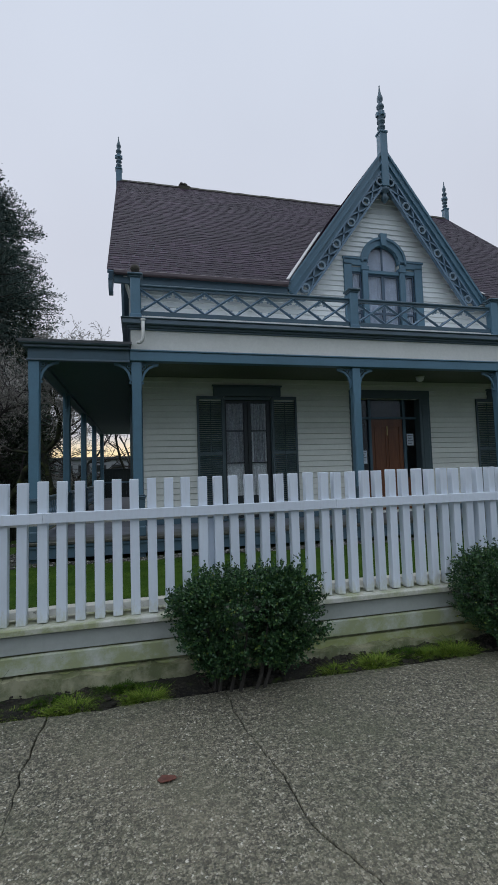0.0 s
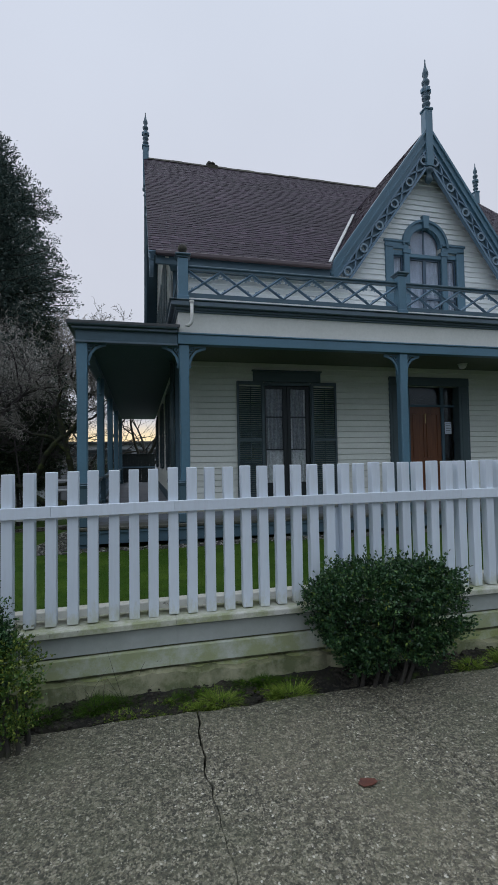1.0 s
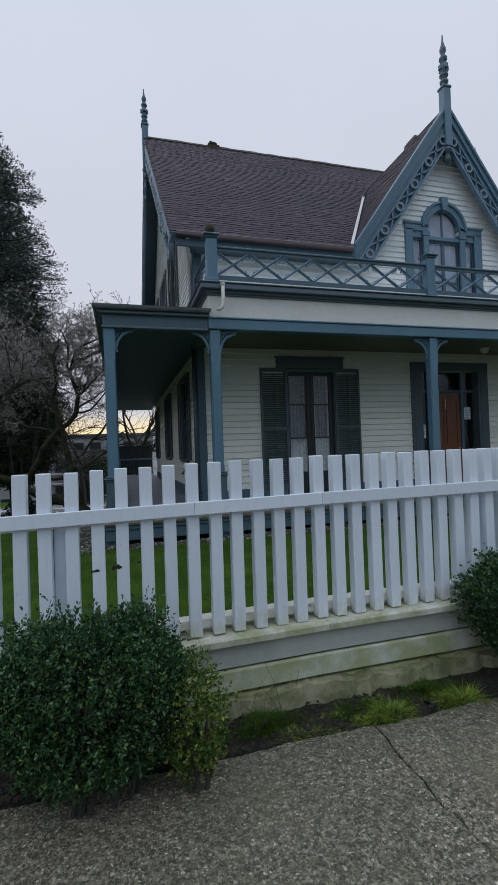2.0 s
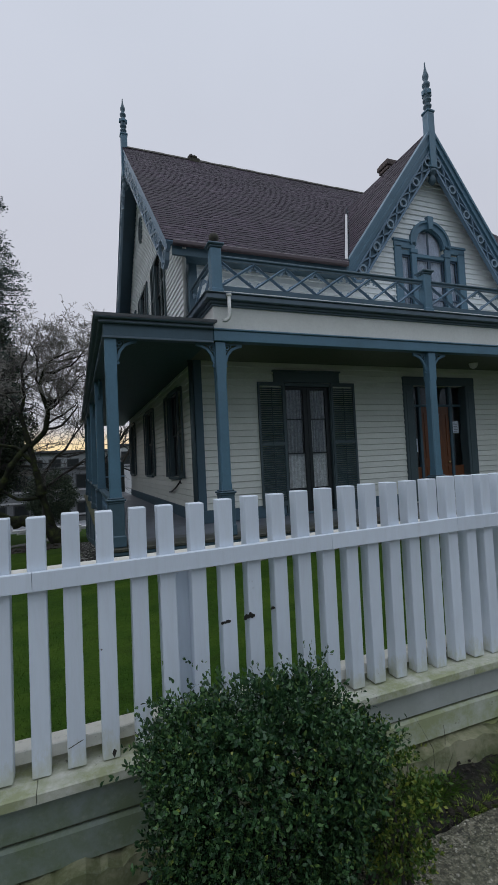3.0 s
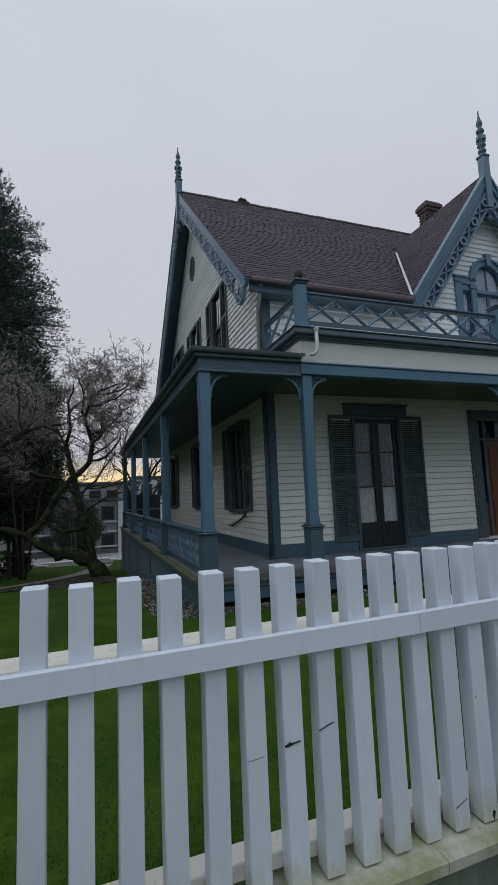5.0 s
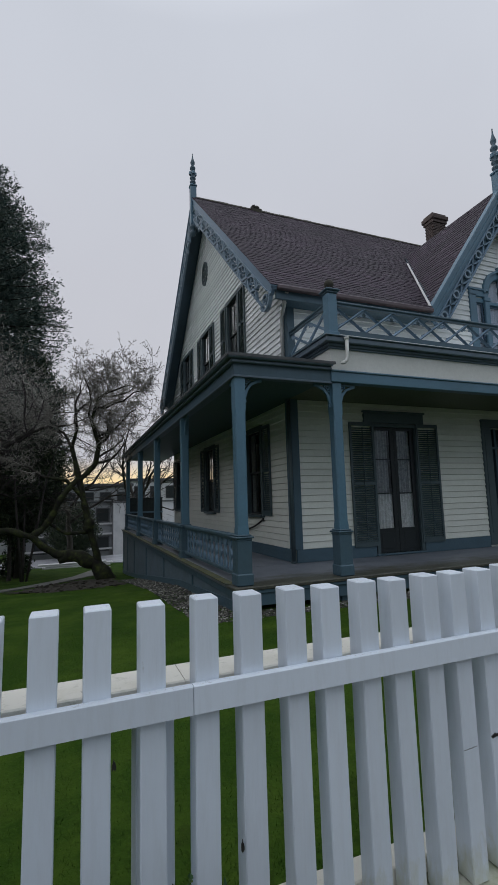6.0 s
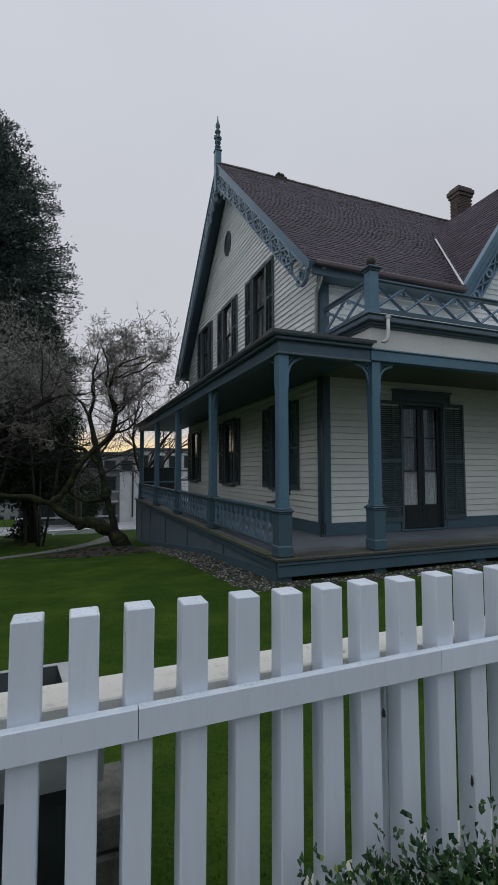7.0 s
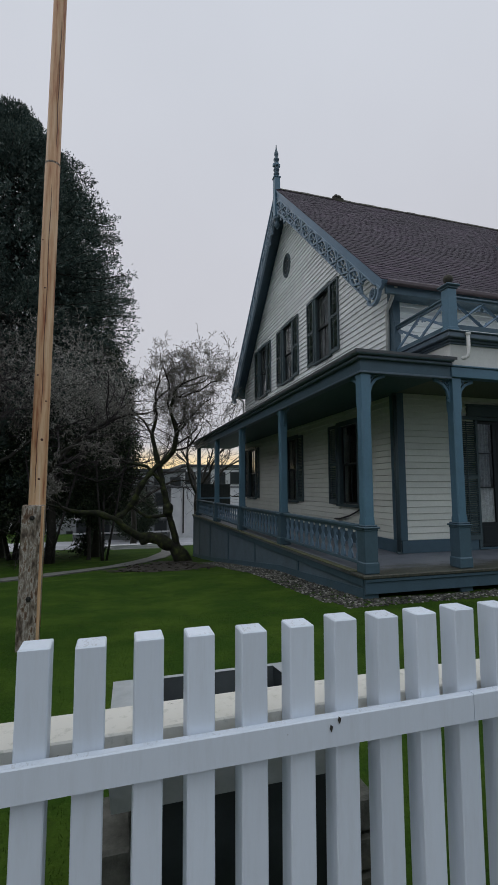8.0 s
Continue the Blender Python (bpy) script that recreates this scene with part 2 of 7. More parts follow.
DARK_SASH = paint("dark_sash_paint", (0.015, 0.020, 0.022), (0.010, 0.013, 0.013), 0.4, 0.3)
GABLE_SASH = paint("blue_sash_paint", (0.07, 0.115, 0.17), (0.04, 0.07, 0.09), 0.4, 0.3)


def fence_paint():
    """White gloss paint on softwood with scuffs, grey rain marks and green algae low down where damp collects."""
    m, nt, bsdf = base_mat("fence_white", 0.45)
    pos = position(nt)
    c = (0.695, 0.757, 0.83)
    streak = noise_of(nt, 6, 6, 0.7, pos, (6, 6, 0.8))
    col = mix(nt, mapped(nt, streak, 0.46, 0.76, 0, 0.22), c, (0.48, 0.50, 0.50))
    scuff = noise_of(nt, 9, 8, 0.75, pos, (1.0, 1.0, 0.5))
    col = mix(nt, mapped(nt, scuff, 0.68, 0.74, 0, 0.55), col, (0.34, 0.34, 0.33))
    chips = noise_of(nt, 14, 3, 0.6, pos)
    col = mix(nt, mapped(nt, chips, 0.745, 0.77, 0, 0.9), col, (0.10, 0.095, 0.09))
    # dirt and checks in the end grain of the square tops
    up = nt.nodes.new("ShaderNodeSeparateXYZ")
    nt.links.new(nt.nodes.new("ShaderNodeNewGeometry").outputs["Normal"], up.inputs[0])
    line = mapped(nt, noise_of(nt, 150, 4, 0.7, pos, (1.0, 0.45, 1.0)), 0.54, 0.63, 0, 0.45)
    onto = nt.nodes.new("ShaderNodeMath")
    onto.operation = "MULTIPLY"
    nt.links.new(line, onto.inputs[0])
    nt.links.new(mapped(nt, up.outputs["Z"], 0.93, 0.97), onto.inputs[1])
    some = nt.nodes.new("ShaderNodeMath")
    some.operation = "MULTIPLY"
    nt.links.new(onto.outputs[0], some.inputs[0])
    nt.links.new(mapped(nt, noise_of(nt, 11, 2, 0.5, pos), 0.46, 0.58), some.inputs[1])
    col = mix(nt, some.outputs[0], col, (0.30, 0.29, 0.27))
    foot = nt.nodes.new("ShaderNodeSeparateXYZ")
    nt.links.new(pos, foot.inputs[0])
    damp = nt.nodes.new("ShaderNodeMath")
    damp.operation = "MULTIPLY_ADD"
    nt.links.new(noise_of(nt, 9, 6, 0.7, pos, (2.0, 2.0, 0.8)), damp.inputs[0])
    damp.inputs[1].default_value = -0.42
    nt.links.new(foot.outputs["Z"], damp.inputs[2])
    col = mix(nt, mapped(nt, damp.outputs[0], 0.20, 0.31, 0.62, 0), col, (0.50, 0.50, 0.34))
    rnd = nt.nodes.new("ShaderNodeObjectInfo").outputs["Random"]
    hsv = nt.nodes.new("ShaderNodeHueSaturation")
    nt.links.new(mapped(nt, rnd, 0, 1, 0.92, 1.04), hsv.inputs["Value"])
    nt.links.new(col, hsv.inputs["Color"])
    nt.links.new(hsv.outputs["Color"], bsdf.inputs["Base Color"])
    bump(nt, bsdf, noise_of(nt, 4, 6, 0.7, pos, (30, 30, 2)), 0.22, 0.003)
    nt.links.new(mapped(nt, streak, 0.3, 0.8, 0.38, 0.62), bsdf.inputs["Roughness"])
    return m


FENCE = fence_paint()


def algae_paint(name, white, green, lo, hi, amount):
    """White paint with algae and lichen in clumps."""
    m, nt, bsdf = base_mat(name, 0.6)
    pos = position(nt)
    a = noise_of(nt, 5, 7, 0.7, pos)
    b = noise_of(nt, 34, 5, 0.7, pos)
    col = mix(nt, mapped(nt, a, lo, hi, 0, amount), white, green)
    col = mix(nt, mapped(nt, b, 0.55, 0.72, 0, 0.45), col, (0.30, 0.31, 0.24))
    rot = noise_of(nt, 13, 6, 0.75, pos, (0.7, 1.0, 1.0))
    col = mix(nt, mapped(nt, rot, 0.645, 0.69, 0, 0.7), col, (0.070, 0.062, 0.045))
    nt.links.new(col, bsdf.inputs["Base Color"])
    bump(nt, bsdf, b, 0.35, 0.004)
    return m


LEDGE = algae_paint("mossy_white_ledge", (0.60, 0.60, 0.54), (0.27, 0.30, 0.13), 0.38, 0.60, 0.85)
BACK_RAIL = algae_paint("weathered_cream_rail", (0.72, 0.70, 0.63), (0.50, 0.48, 0.36), 0.5, 0.75, 0.5)
KERB_BOARD = algae_paint("damp_white_board", (0.50, 0.53, 0.47), (0.27, 0.30, 0.12), 0.33, 0.56, 0.8)
KERB_LOW = algae_paint("algae_green_board", (0.46, 0.48, 0.38), (0.25, 0.28, 0.08), 0.30, 0.52, 0.85)
DARK_BOARD = algae_paint("dark_green_board", (0.21, 0.25, 0.23), (0.12, 0.16, 0.075), 0.36, 0.60, 0.8)
FOOTING = algae_paint("mossy_concrete", (0.32, 0.31, 0.20), (0.10, 0.12, 0.045), 0.38, 0.56, 0.85)


def shingle_mat():
    m, nt, bsdf = base_mat("roof_shingles", 0.6)
    pos = position(nt)
    geo = nt.nodes.new("ShaderNodeNewGeometry")
    col = ramp(nt, geo.outputs["Random Per Island"], [(0.0, (0.017, 0.008, 0.018)), (0.5, (0.028, 0.014, 0.029)), (0.92, (0.042, 0.023, 0.043)), (1.0, (0.075, 0.048, 0.074))])
    big = noise_of(nt, 0.5, 6, 0.65, pos, (0.6, 1, 1))
    col = mix(nt, mapped(nt, big, 0.42, 0.62, 0, 0.65), col, (0.016, 0.009, 0.017))
    dash = noise_of(nt, 1.4, 7, 0.75, pos, (0.5, 3, 3))
    col = mix(nt, mapped(nt, dash, 0.54, 0.68, 0, 0.45), col, (0.050, 0.030, 0.052))
    moss = noise_of(nt, 2.6, 7, 0.7, pos)
    col = mix(nt, mapped(nt, moss, 0.66, 0.74, 0, 0.6), col, (0.10, 0.105, 0.055))
    spots = noise_of(nt, 1.1, 8, 0.8, pos, (1, 1, 3))
    col = mix(nt, mapped(nt, spots, 0.70, 0.73, 0, 0.5), col, (0.30, 0.28, 0.28))
    nt.links.new(col, bsdf.inputs["Base Color"])
    bsdf.inputs["Specular IOR Level"].default_value = 0.25
    bump(nt, bsdf, noise_of(nt, 60, 4, 0.7, pos), 0.5, 0.006)
    return m


SHINGLE = shingle_mat()


def simple(name, stops, scale=3.0, rough=0.7, bump_scale=40, bump_amt=0.3, bump_dist=0.005, detail=6, metal=0.0, stretch=None):
    m, nt, bsdf = base_mat(name, rough, metal)
    pos = position(nt)
    n = noise_of(nt, scale, detail, 0.65, pos, stretch)
    nt.links.new(ramp(nt, n, stops), bsdf.inputs["Base Color"])
    bump(nt, bsdf, noise_of(nt, bump_scale, 5, 0.7, pos, stretch), bump_amt, bump_dist)
    return m


FLASHING = simple("valley_flashing", [(0.3, (0.55, 0.55, 0.54)), (0.7, (0.70, 0.69, 0.68))], 4, 0.5)
MOSSY_TOP = simple("mossy_ridge", [(0.35, (0.040, 0.032, 0.036)), (0.6, (0.070, 0.068, 0.045)), (0.75, (0.19, 0.185, 0.15))], 6, 0.9, 30, 0.6, 0.01)
BRICK = simple("old_chimney_brick", [(0.3, (0.060, 0.042, 0.038)), (0.7, (0.13, 0.10, 0.09))], 9, 0.85)


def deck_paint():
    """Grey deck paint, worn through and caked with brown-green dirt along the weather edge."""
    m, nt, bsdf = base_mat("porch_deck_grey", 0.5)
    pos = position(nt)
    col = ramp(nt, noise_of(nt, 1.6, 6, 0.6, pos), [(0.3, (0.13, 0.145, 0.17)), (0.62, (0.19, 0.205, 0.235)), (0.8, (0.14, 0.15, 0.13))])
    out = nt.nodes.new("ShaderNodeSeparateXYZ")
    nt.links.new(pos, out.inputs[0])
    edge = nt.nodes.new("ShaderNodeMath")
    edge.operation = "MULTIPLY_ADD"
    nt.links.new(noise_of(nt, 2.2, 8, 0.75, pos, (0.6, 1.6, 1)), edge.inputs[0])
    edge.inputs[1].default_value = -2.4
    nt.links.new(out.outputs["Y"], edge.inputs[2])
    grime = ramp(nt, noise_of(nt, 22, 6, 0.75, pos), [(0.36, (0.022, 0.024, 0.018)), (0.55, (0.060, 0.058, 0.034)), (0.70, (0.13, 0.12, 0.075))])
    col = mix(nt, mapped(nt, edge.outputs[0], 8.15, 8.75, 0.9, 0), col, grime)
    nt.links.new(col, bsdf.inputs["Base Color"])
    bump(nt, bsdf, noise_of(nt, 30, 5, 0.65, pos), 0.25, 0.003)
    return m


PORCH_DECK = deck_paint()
MOSS_BOARD = simple("mossy_deck_edge", [(0.35, (0.055, 0.065, 0.06)), (0.55, (0.10, 0.105, 0.04)), (0.75, (0.19, 0.18, 0.10))], 8, 0.85, 40, 0.5, 0.006)
DOOR_WOOD = simple("varnished_door", [(0.3, (0.12, 0.042, 0.018)), (0.7, (0.20, 0.075, 0.03))], 3, 0.32, 20, 0.15, 0.003, stretch=(8, 8, 0.6))
CURTAIN = simple("lace_curtain", [(0.35, (0.58, 0.58, 0.57)), (0.65, (0.84, 0.84, 0.82))], 14, 0.9, 60, 0.3, 0.003)
# Floors and sheets behind glass; the shade of unlit rooms is in this colour.
ROOM_SHADE = simple("room_shade", [(0.3, (0.05, 0.045, 0.04)), (0.7, (0.08, 0.07, 0.06))], 2, 0.9)
BLIND = simple("dim_blind", [(0.3, (0.16, 0.16, 0.16)), (0.7, (0.26, 0.26, 0.27))], 3, 0.9)
# Darker copy of the lace; shade behind the panes is in this grey.
LACE_SHADED = simple("shaded_lace", [(0.35, (0.26, 0.27, 0.28)), (0.65, (0.48, 0.49, 0.50))], 16, 0.9, 60, 0.3, 0.003)
# Net cloth whose blue carries the sky reflection of the panes.
SKY_NET = simple("sky_tinted_net", [(0.35, (0.40, 0.45, 0.56)), (0.7, (0.60, 0.66, 0.78))], 2.5, 0.9, 60, 0.3, 0.003)
PAPER = simple("paper", [(0.3, (0.62, 0.68, 0.76)), (0.7, (0.72, 0.76, 0.82))], 5, 0.8)
INK = simple("print_ink", [(0.3, (0.07, 0.08, 0.10)), (0.7, (0.12, 0.13, 0.16))], 5, 0.8)
IRON = simple("dark_iron", [(0.3, (0.03, 0.03, 0.03)), (0.7, (0.06, 0.055, 0.05))], 12, 0.5, metal=0.6)
BRASS = simple("dull_brass", [(0.3, (0.36, 0.26, 0.12)), (0.7, (0.52, 0.40, 0.20))], 12, 0.35, metal=1.0)
PIPE_WHITE = simple("white_pipe", [(0.3, (0.60, 0.60, 0.56)), (0.7, (0.72, 0.72, 0.69))], 7, 0.45)
BARK = simple("wet_bark", [(0.3, (0.018, 0.016, 0.013)), (0.6, (0.045, 0.04, 0.032)), (0.8, (0.05, 0.06, 0.02))], 6, 0.85, 18, 0.8, 0.02)
MOSS_BARK = simple("mossy_bark", [(0.36, (0.012, 0.011, 0.009)), (0.54, (0.026, 0.031, 0.010)), (0.72, (0.075, 0.092, 0.020))], 3.5, 0.95, 18, 0.9, 0.03)
TWIG = simple("lichen_twigs", [(0.32, (0.17, 0.158, 0.145)), (0.48, (0.37, 0.355, 0.325)), (0.62, (0.64, 0.63, 0.57))], 5, 0.9)
TWIG_MID = simple("brown_twigs", [(0.3, (0.14, 0.128, 0.112)), (0.55, (0.25, 0.235, 0.21)), (0.7, (0.42, 0.41, 0.36))], 3, 0.9)
TWIG_DARK = simple("dark_twigs", [(0.3, (0.035, 0.030, 0.030)), (0.7, (0.085, 0.072, 0.072))], 3, 0.9)
SOIL = simple("damp_soil", [(0.3, (0.018, 0.016, 0.012)), (0.6, (0.04, 0.034, 0.024)), (0.8, (0.05, 0.06, 0.02))], 9, 0.95, 40, 0.9, 0.02)
VERGE = simple("mossy_verge", [(0.45, (0.009, 0.008, 0.006)), (0.58, (0.018, 0.017, 0.010)), (0.66, (0.045, 0.065, 0.013)), (0.8, (0.11, 0.15, 0.03))], 6, 0.95, 60, 0.9, 0.02)
POLE_NEW = simple("stripped_pole_wood", [(0.33, (0.32, 0.09, 0.035)), (0.44, (0.58, 0.32, 0.165)), (0.58, (0.70, 0.46, 0.27)), (0.75, (0.78, 0.62, 0.46))], 2.5, 0.6, 12, 0.5, 0.006, stretch=(7, 7, 0.45))
POLE_OLD = simple("peeling_pole_board", [(0.34, (0.06, 0.044, 0.032)), (0.44, (0.20, 0.155, 0.115)), (0.51, (0.32, 0.275, 0.225)), (0.55, (0.52, 0.48, 0.42)), (0.58, (0.25, 0.175, 0.12)), (0.66, (0.11, 0.06, 0.034))], 7, 0.85, 22, 1.0, 0.015, stretch=(3, 3, 0.9))
TROUGH = simple("galvanised_trough", [(0.3, (0.34, 0.37, 0.38)), (0.7, (0.50, 0.53, 0.54))], 6, 0.45, metal=0.35)
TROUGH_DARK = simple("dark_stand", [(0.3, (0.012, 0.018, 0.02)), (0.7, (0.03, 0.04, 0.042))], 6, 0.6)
BLOCK = simple("stone_block", [(0.3, (0.05, 0.052, 0.042)), (0.55, (0.14, 0.14, 0.12)), (0.7, (0.20, 0.19, 0.17))], 9, 0.9, 30, 0.8, 0.01)
FAR_WHITE = simple("far_white_render", [(0.3, (0.50, 0.51, 0.52)), (0.7, (0.64, 0.64, 0.64))], 1.2, 0.8)
FAR_GREY = simple("far_grey_wall", [(0.3, (0.20, 0.21, 0.22)), (0.7, (0.32, 0.33, 0.34))], 0.8, 0.8)
FAR_DARK = simple("far_dark_roof", [(0.3, (0.05, 0.055, 0.06)), (0.7, (0.10, 0.105, 0.11))], 0.8, 0.8)
# Wet surface; the sky it mirrors is put into the pale base colour.
LOT = simple("sky_pale_lot", [(0.3, (0.36, 0.37, 0.40)), (0.7, (0.55, 0.56, 0.60))], 0.4, 0.25)
PATH_MAT = simple("garden_path", [(0.3, (0.10, 0.10, 0.095)), (0.7, (0.19, 0.185, 0.175))], 4, 0.8)
LEAF_RED = simple("dead_leaf", [(0.3, (0.060, 0.020, 0.014)), (0.7, (0.14, 0.045, 0.026))], 30, 0.6)


def glass_mat(name, tint):
    m, nt, bsdf = base_mat(name, 0.03)
    bsdf.inputs["Base Color"].default_value = (*tint, 1)
    bsdf.inputs["Transmission Weight"].default_value = 1.0
    bsdf.inputs["IOR"].default_value = 1.45
    wav = noise_of(nt, 1.7, 2, 0.5, position(nt))
    bump(nt, bsdf, wav, 0.12, 0.02)
    return m


GLASS = glass_mat("old_window_glass", (0.9, 0.93, 0.95))


def leaf_mat(name, stops, rough=0.45, spec=0.3):
    m, nt, bsdf = base_mat(name, rough)
    geo = nt.nodes.new("ShaderNodeNewGeometry")
    col = ramp(nt, geo.outputs["Random Per Island"], stops)
    big = noise_of(nt, 3.0, 3, 0.6, geo.outputs["Position"])
    col = mix(nt, mapped(nt, big, 0.4, 0.7, 0, 0.45), col, stops[0][1])
    nt.links.new(col, bsdf.inputs["Base Color"])
    bsdf.inputs["Specular IOR Level"].default_value = spec
    return m


BOX_LEAF = leaf_mat("box_leaves", [(0.0, (0.014, 0.042, 0.018)), (0.55, (0.036, 0.090, 0.032)), (0.90, (0.075, 0.155, 0.045)), (0.985, (0.13, 0.21, 0.05)), (1.0, (0.30, 0.33, 0.05))], 0.36, 0.35)
LIME_LEAF = leaf_mat("lime_leaves", [(0.0, (0.03, 0.075, 0.014)), (0.6, (0.075, 0.14, 0.022)), (1.0, (0.28, 0.31, 0.05))], 0.45, 0.3)
FIR_LEAF = leaf_mat("fir_needles", [(0.0, (0.050, 0.078, 0.070)), (0.6, (0.105, 0.138, 0.124)), (1.0, (0.185, 0.215, 0.185))], 0.9, 0.04)
STONE = leaf_mat("gravel_stone", [(0.0, (0.022, 0.022, 0.020)), (0.5, (0.075, 0.073, 0.064)), (0.8, (0.16, 0.155, 0.135)), (1.0, (0.42, 0.41, 0.37))], 0.8, 0.3)
DARK_LEAF = leaf_mat("laurel_leaves", [(0.0, (0.024, 0.036, 0.026)), (0.6, (0.056, 0.078, 0.050)), (1.0, (0.105, 0.130, 0.070))], 0.6, 0.15)
GRASS_LEAF = leaf_mat("grass_blades", [(0.0, (0.022, 0.052, 0.006)), (0.55, (0.040, 0.088, 0.010)), (1.0, (0.082, 0.138, 0.02))], 0.6, 0.08)
WEED_LEAF = leaf_mat("verge_grass", [(0.0, (0.060, 0.115, 0.013)), (0.6, (0.16, 0.245, 0.030)), (1.0, (0.36, 0.41, 0.09))], 0.6, 0.1)


def lawn_mat():
    m, nt, bsdf = base_mat("lawn", 0.9)
    pos = position(nt)
    a, b = noise_of(nt, 1.1, 7, 0.7, pos), noise_of(nt, 45, 4, 0.7, pos)
    col = ramp(nt, b, [(0.3, (0.016, 0.040, 0.005)), (0.6, (0.032, 0.072, 0.009)), (0.85, (0.062, 0.108, 0.018))])
    col = mix(nt, mapped(nt, a, 0.44, 0.66, 0, 0.65), col, (0.072, 0.118, 0.016))
    thin = noise_of(nt, 3.2, 7, 0.75, pos)
    col = mix(nt, mapped(nt, thin, 0.54, 0.68, 0, 0.6), col, (0.022, 0.036, 0.008))
    nt.links.new(col, bsdf.inputs["Base Color"])
    bsdf.inputs["Specular IOR Level"].default_value = 0.05
    bump(nt, bsdf, b, 0.6, 0.02)
    return m


LAWN = lawn_mat()


def aggregate_mat():
    """Exposed-aggregate concrete: rounded pebbles of many greys and browns, worn mortar, algae patches."""
    m, nt, bsdf = base_mat("exposed_aggregate", 0.75)
    pos = position(nt)
    warp = nt.nodes.new("ShaderNodeTexNoise")
    warp.inputs["Scale"].default_value = 60
    nt.links.new(pos, warp.inputs["Vector"])
    vm = nt.nodes.new("ShaderNodeVectorMath")
    vm.operation = "MULTIPLY_ADD"
    nt.links.new(warp.outputs["Color"], vm.inputs[0])
    vm.inputs[1].default_value = (0.016, 0.016, 0.016)
    nt.links.new(pos, vm.inputs[2])
    v = nt.nodes.new("ShaderNodeTexVoronoi")
    v.inputs["Scale"].default_value = 86
    nt.links.new(vm.outputs[0], v.inputs["Vector"])
    v2 = nt.nodes.new("ShaderNodeTexVoronoi")
    v2.inputs["Scale"].default_value = 170
    nt.links.new(vm.outputs[0], v2.inputs["Vector"])
    s = nt.nodes.new("ShaderNodeSeparateColor")
    nt.links.new(v.outputs["Color"], s.inputs[0])
    peb = ramp(nt, s.outputs[0], [(0.0, (0.026, 0.025, 0.019)), (0.25, (0.085, 0.084, 0.058)), (0.5, (0.165, 0.160, 0.110)), (0.62, (0.20, 0.182, 0.130)), (0.8, (0.31, 0.29, 0.215)), (0.95, (0.40, 0.375, 0.29)), (1.0, (0.66, 0.63, 0.54))])
    s2 = nt.nodes.new("ShaderNodeSeparateColor")
    nt.links.new(v2.outputs["Color"], s2.inputs[0])
    sand = ramp(nt, s2.outputs[0], [(0.0, (0.048, 0.044, 0.030)), (0.7, (0.165, 0.152, 0.10)), (1.0, (0.33, 0.31, 0.23))])
    inpeb = mapped(nt, v.outputs["Distance"], 0.42, 0.58, 1, 0)
    col = mix(nt, inpeb, sand, peb)
    pits = noise_of(nt, 58, 4, 0.65, pos)
    col = mix(nt, mapped(nt, pits, 0.53, 0.59, 0, 0.9), col, (0.024, 0.023, 0.017))
    blot = noise_of(nt, 26, 5, 0.7, pos)
    col = mix(nt, mapped(nt, blot, 0.50, 0.62, 0, 0.55), col, (0.035, 0.034, 0.024))
    col = mix(nt, mapped(nt, blot, 0.47, 0.36, 0, 0.30), col, (0.42, 0.39, 0.30))
    alg = noise_of(nt, 1.3, 7, 0.7, pos)
    col = mix(nt, mapped(nt, alg, 0.45, 0.68, 0, 0.5), col, (0.075, 0.085, 0.045))
    worn = noise_of(nt, 0.7, 4, 0.6, pos)
    col = mix(nt, mapped(nt, worn, 0.46, 0.70, 0, 0.32), col, (0.27, 0.235, 0.165))
    nt.links.new(col, bsdf.inputs["Base Color"])
    bump(nt, bsdf, mapped(nt, v.outputs["Distance"], 0.1, 0.7, 1, 0), 0.7, 0.006)
    return m


PAVING = aggregate_mat()

# ---- ground ----
GROUND_Y = (-400, 3.06, 3.10, 3.38, 3.46, 9.0, 13.4, 20.0, 23.5, 26.0, 32.0, 36.0, 46.0, 60.0, 100.0, 3000.0)
GROUND_Z = (-0.06, -0.06, -0.015, 0.02, 0.14, -0.12, -0.42, -1.22, -1.62, -1.85, -2.25, -2.65, -3.1, -3.8, -6.2, -12.0)


def ground_z(x, y):
    z = float(np.interp(y, GROUND_Y, GROUND_Z))
    return z + (0.03 * noise.noise((x * 0.5, y * 0.5, 0)) if 3.5 < y < 45 else 0.0) + (0.018 * noise.noise((x * 5, y * 9, 2)) if 3.1 < y < 3.4 else 0)


def build_ground():
    xs = [-2500, -400, -120, -60, -35, -22] + list(np.arange(-16, 18, 0.5)) + [22, 35, 60, 120, 400, 2500]
    ys = [-400, -60, -12, 0, 3.0, 3.06, 3.1, 3.15, 3.2, 3.25, 3.3, 3.38, 3.46] + list(np.arange(3.8, 34, 0.5)) + [36, 40, 45, 50, 56, 70, 100, 200, 500, 1200, 3000]
    vs = [(x, y, ground_z(x, y)) for y in ys for x in xs]
    n = len(xs)
    fs = [(j * n + i, j * n + i + 1, (j + 1) * n + i + 1, (j + 1) * n + i) for j in range(len(ys) - 1) for i in range(n - 1)]
    me = raw_mesh("ground", vs, fs, LAWN, True)
    me.materials.append(VERGE)
    for k, p in enumerate(me.polygons):
        y = p.center.y
        if y < 3.44:
            p.material_index = 1
    return tagged(new("ground", me), "mown green lawn falling away behind the house", "ground", kind="structure")


build_ground()

# ---- house: walls ----
FRONT = Matrix.Translation((0, 11.0, 0))
WEST = side_at(0.0)
DECK = 0.25
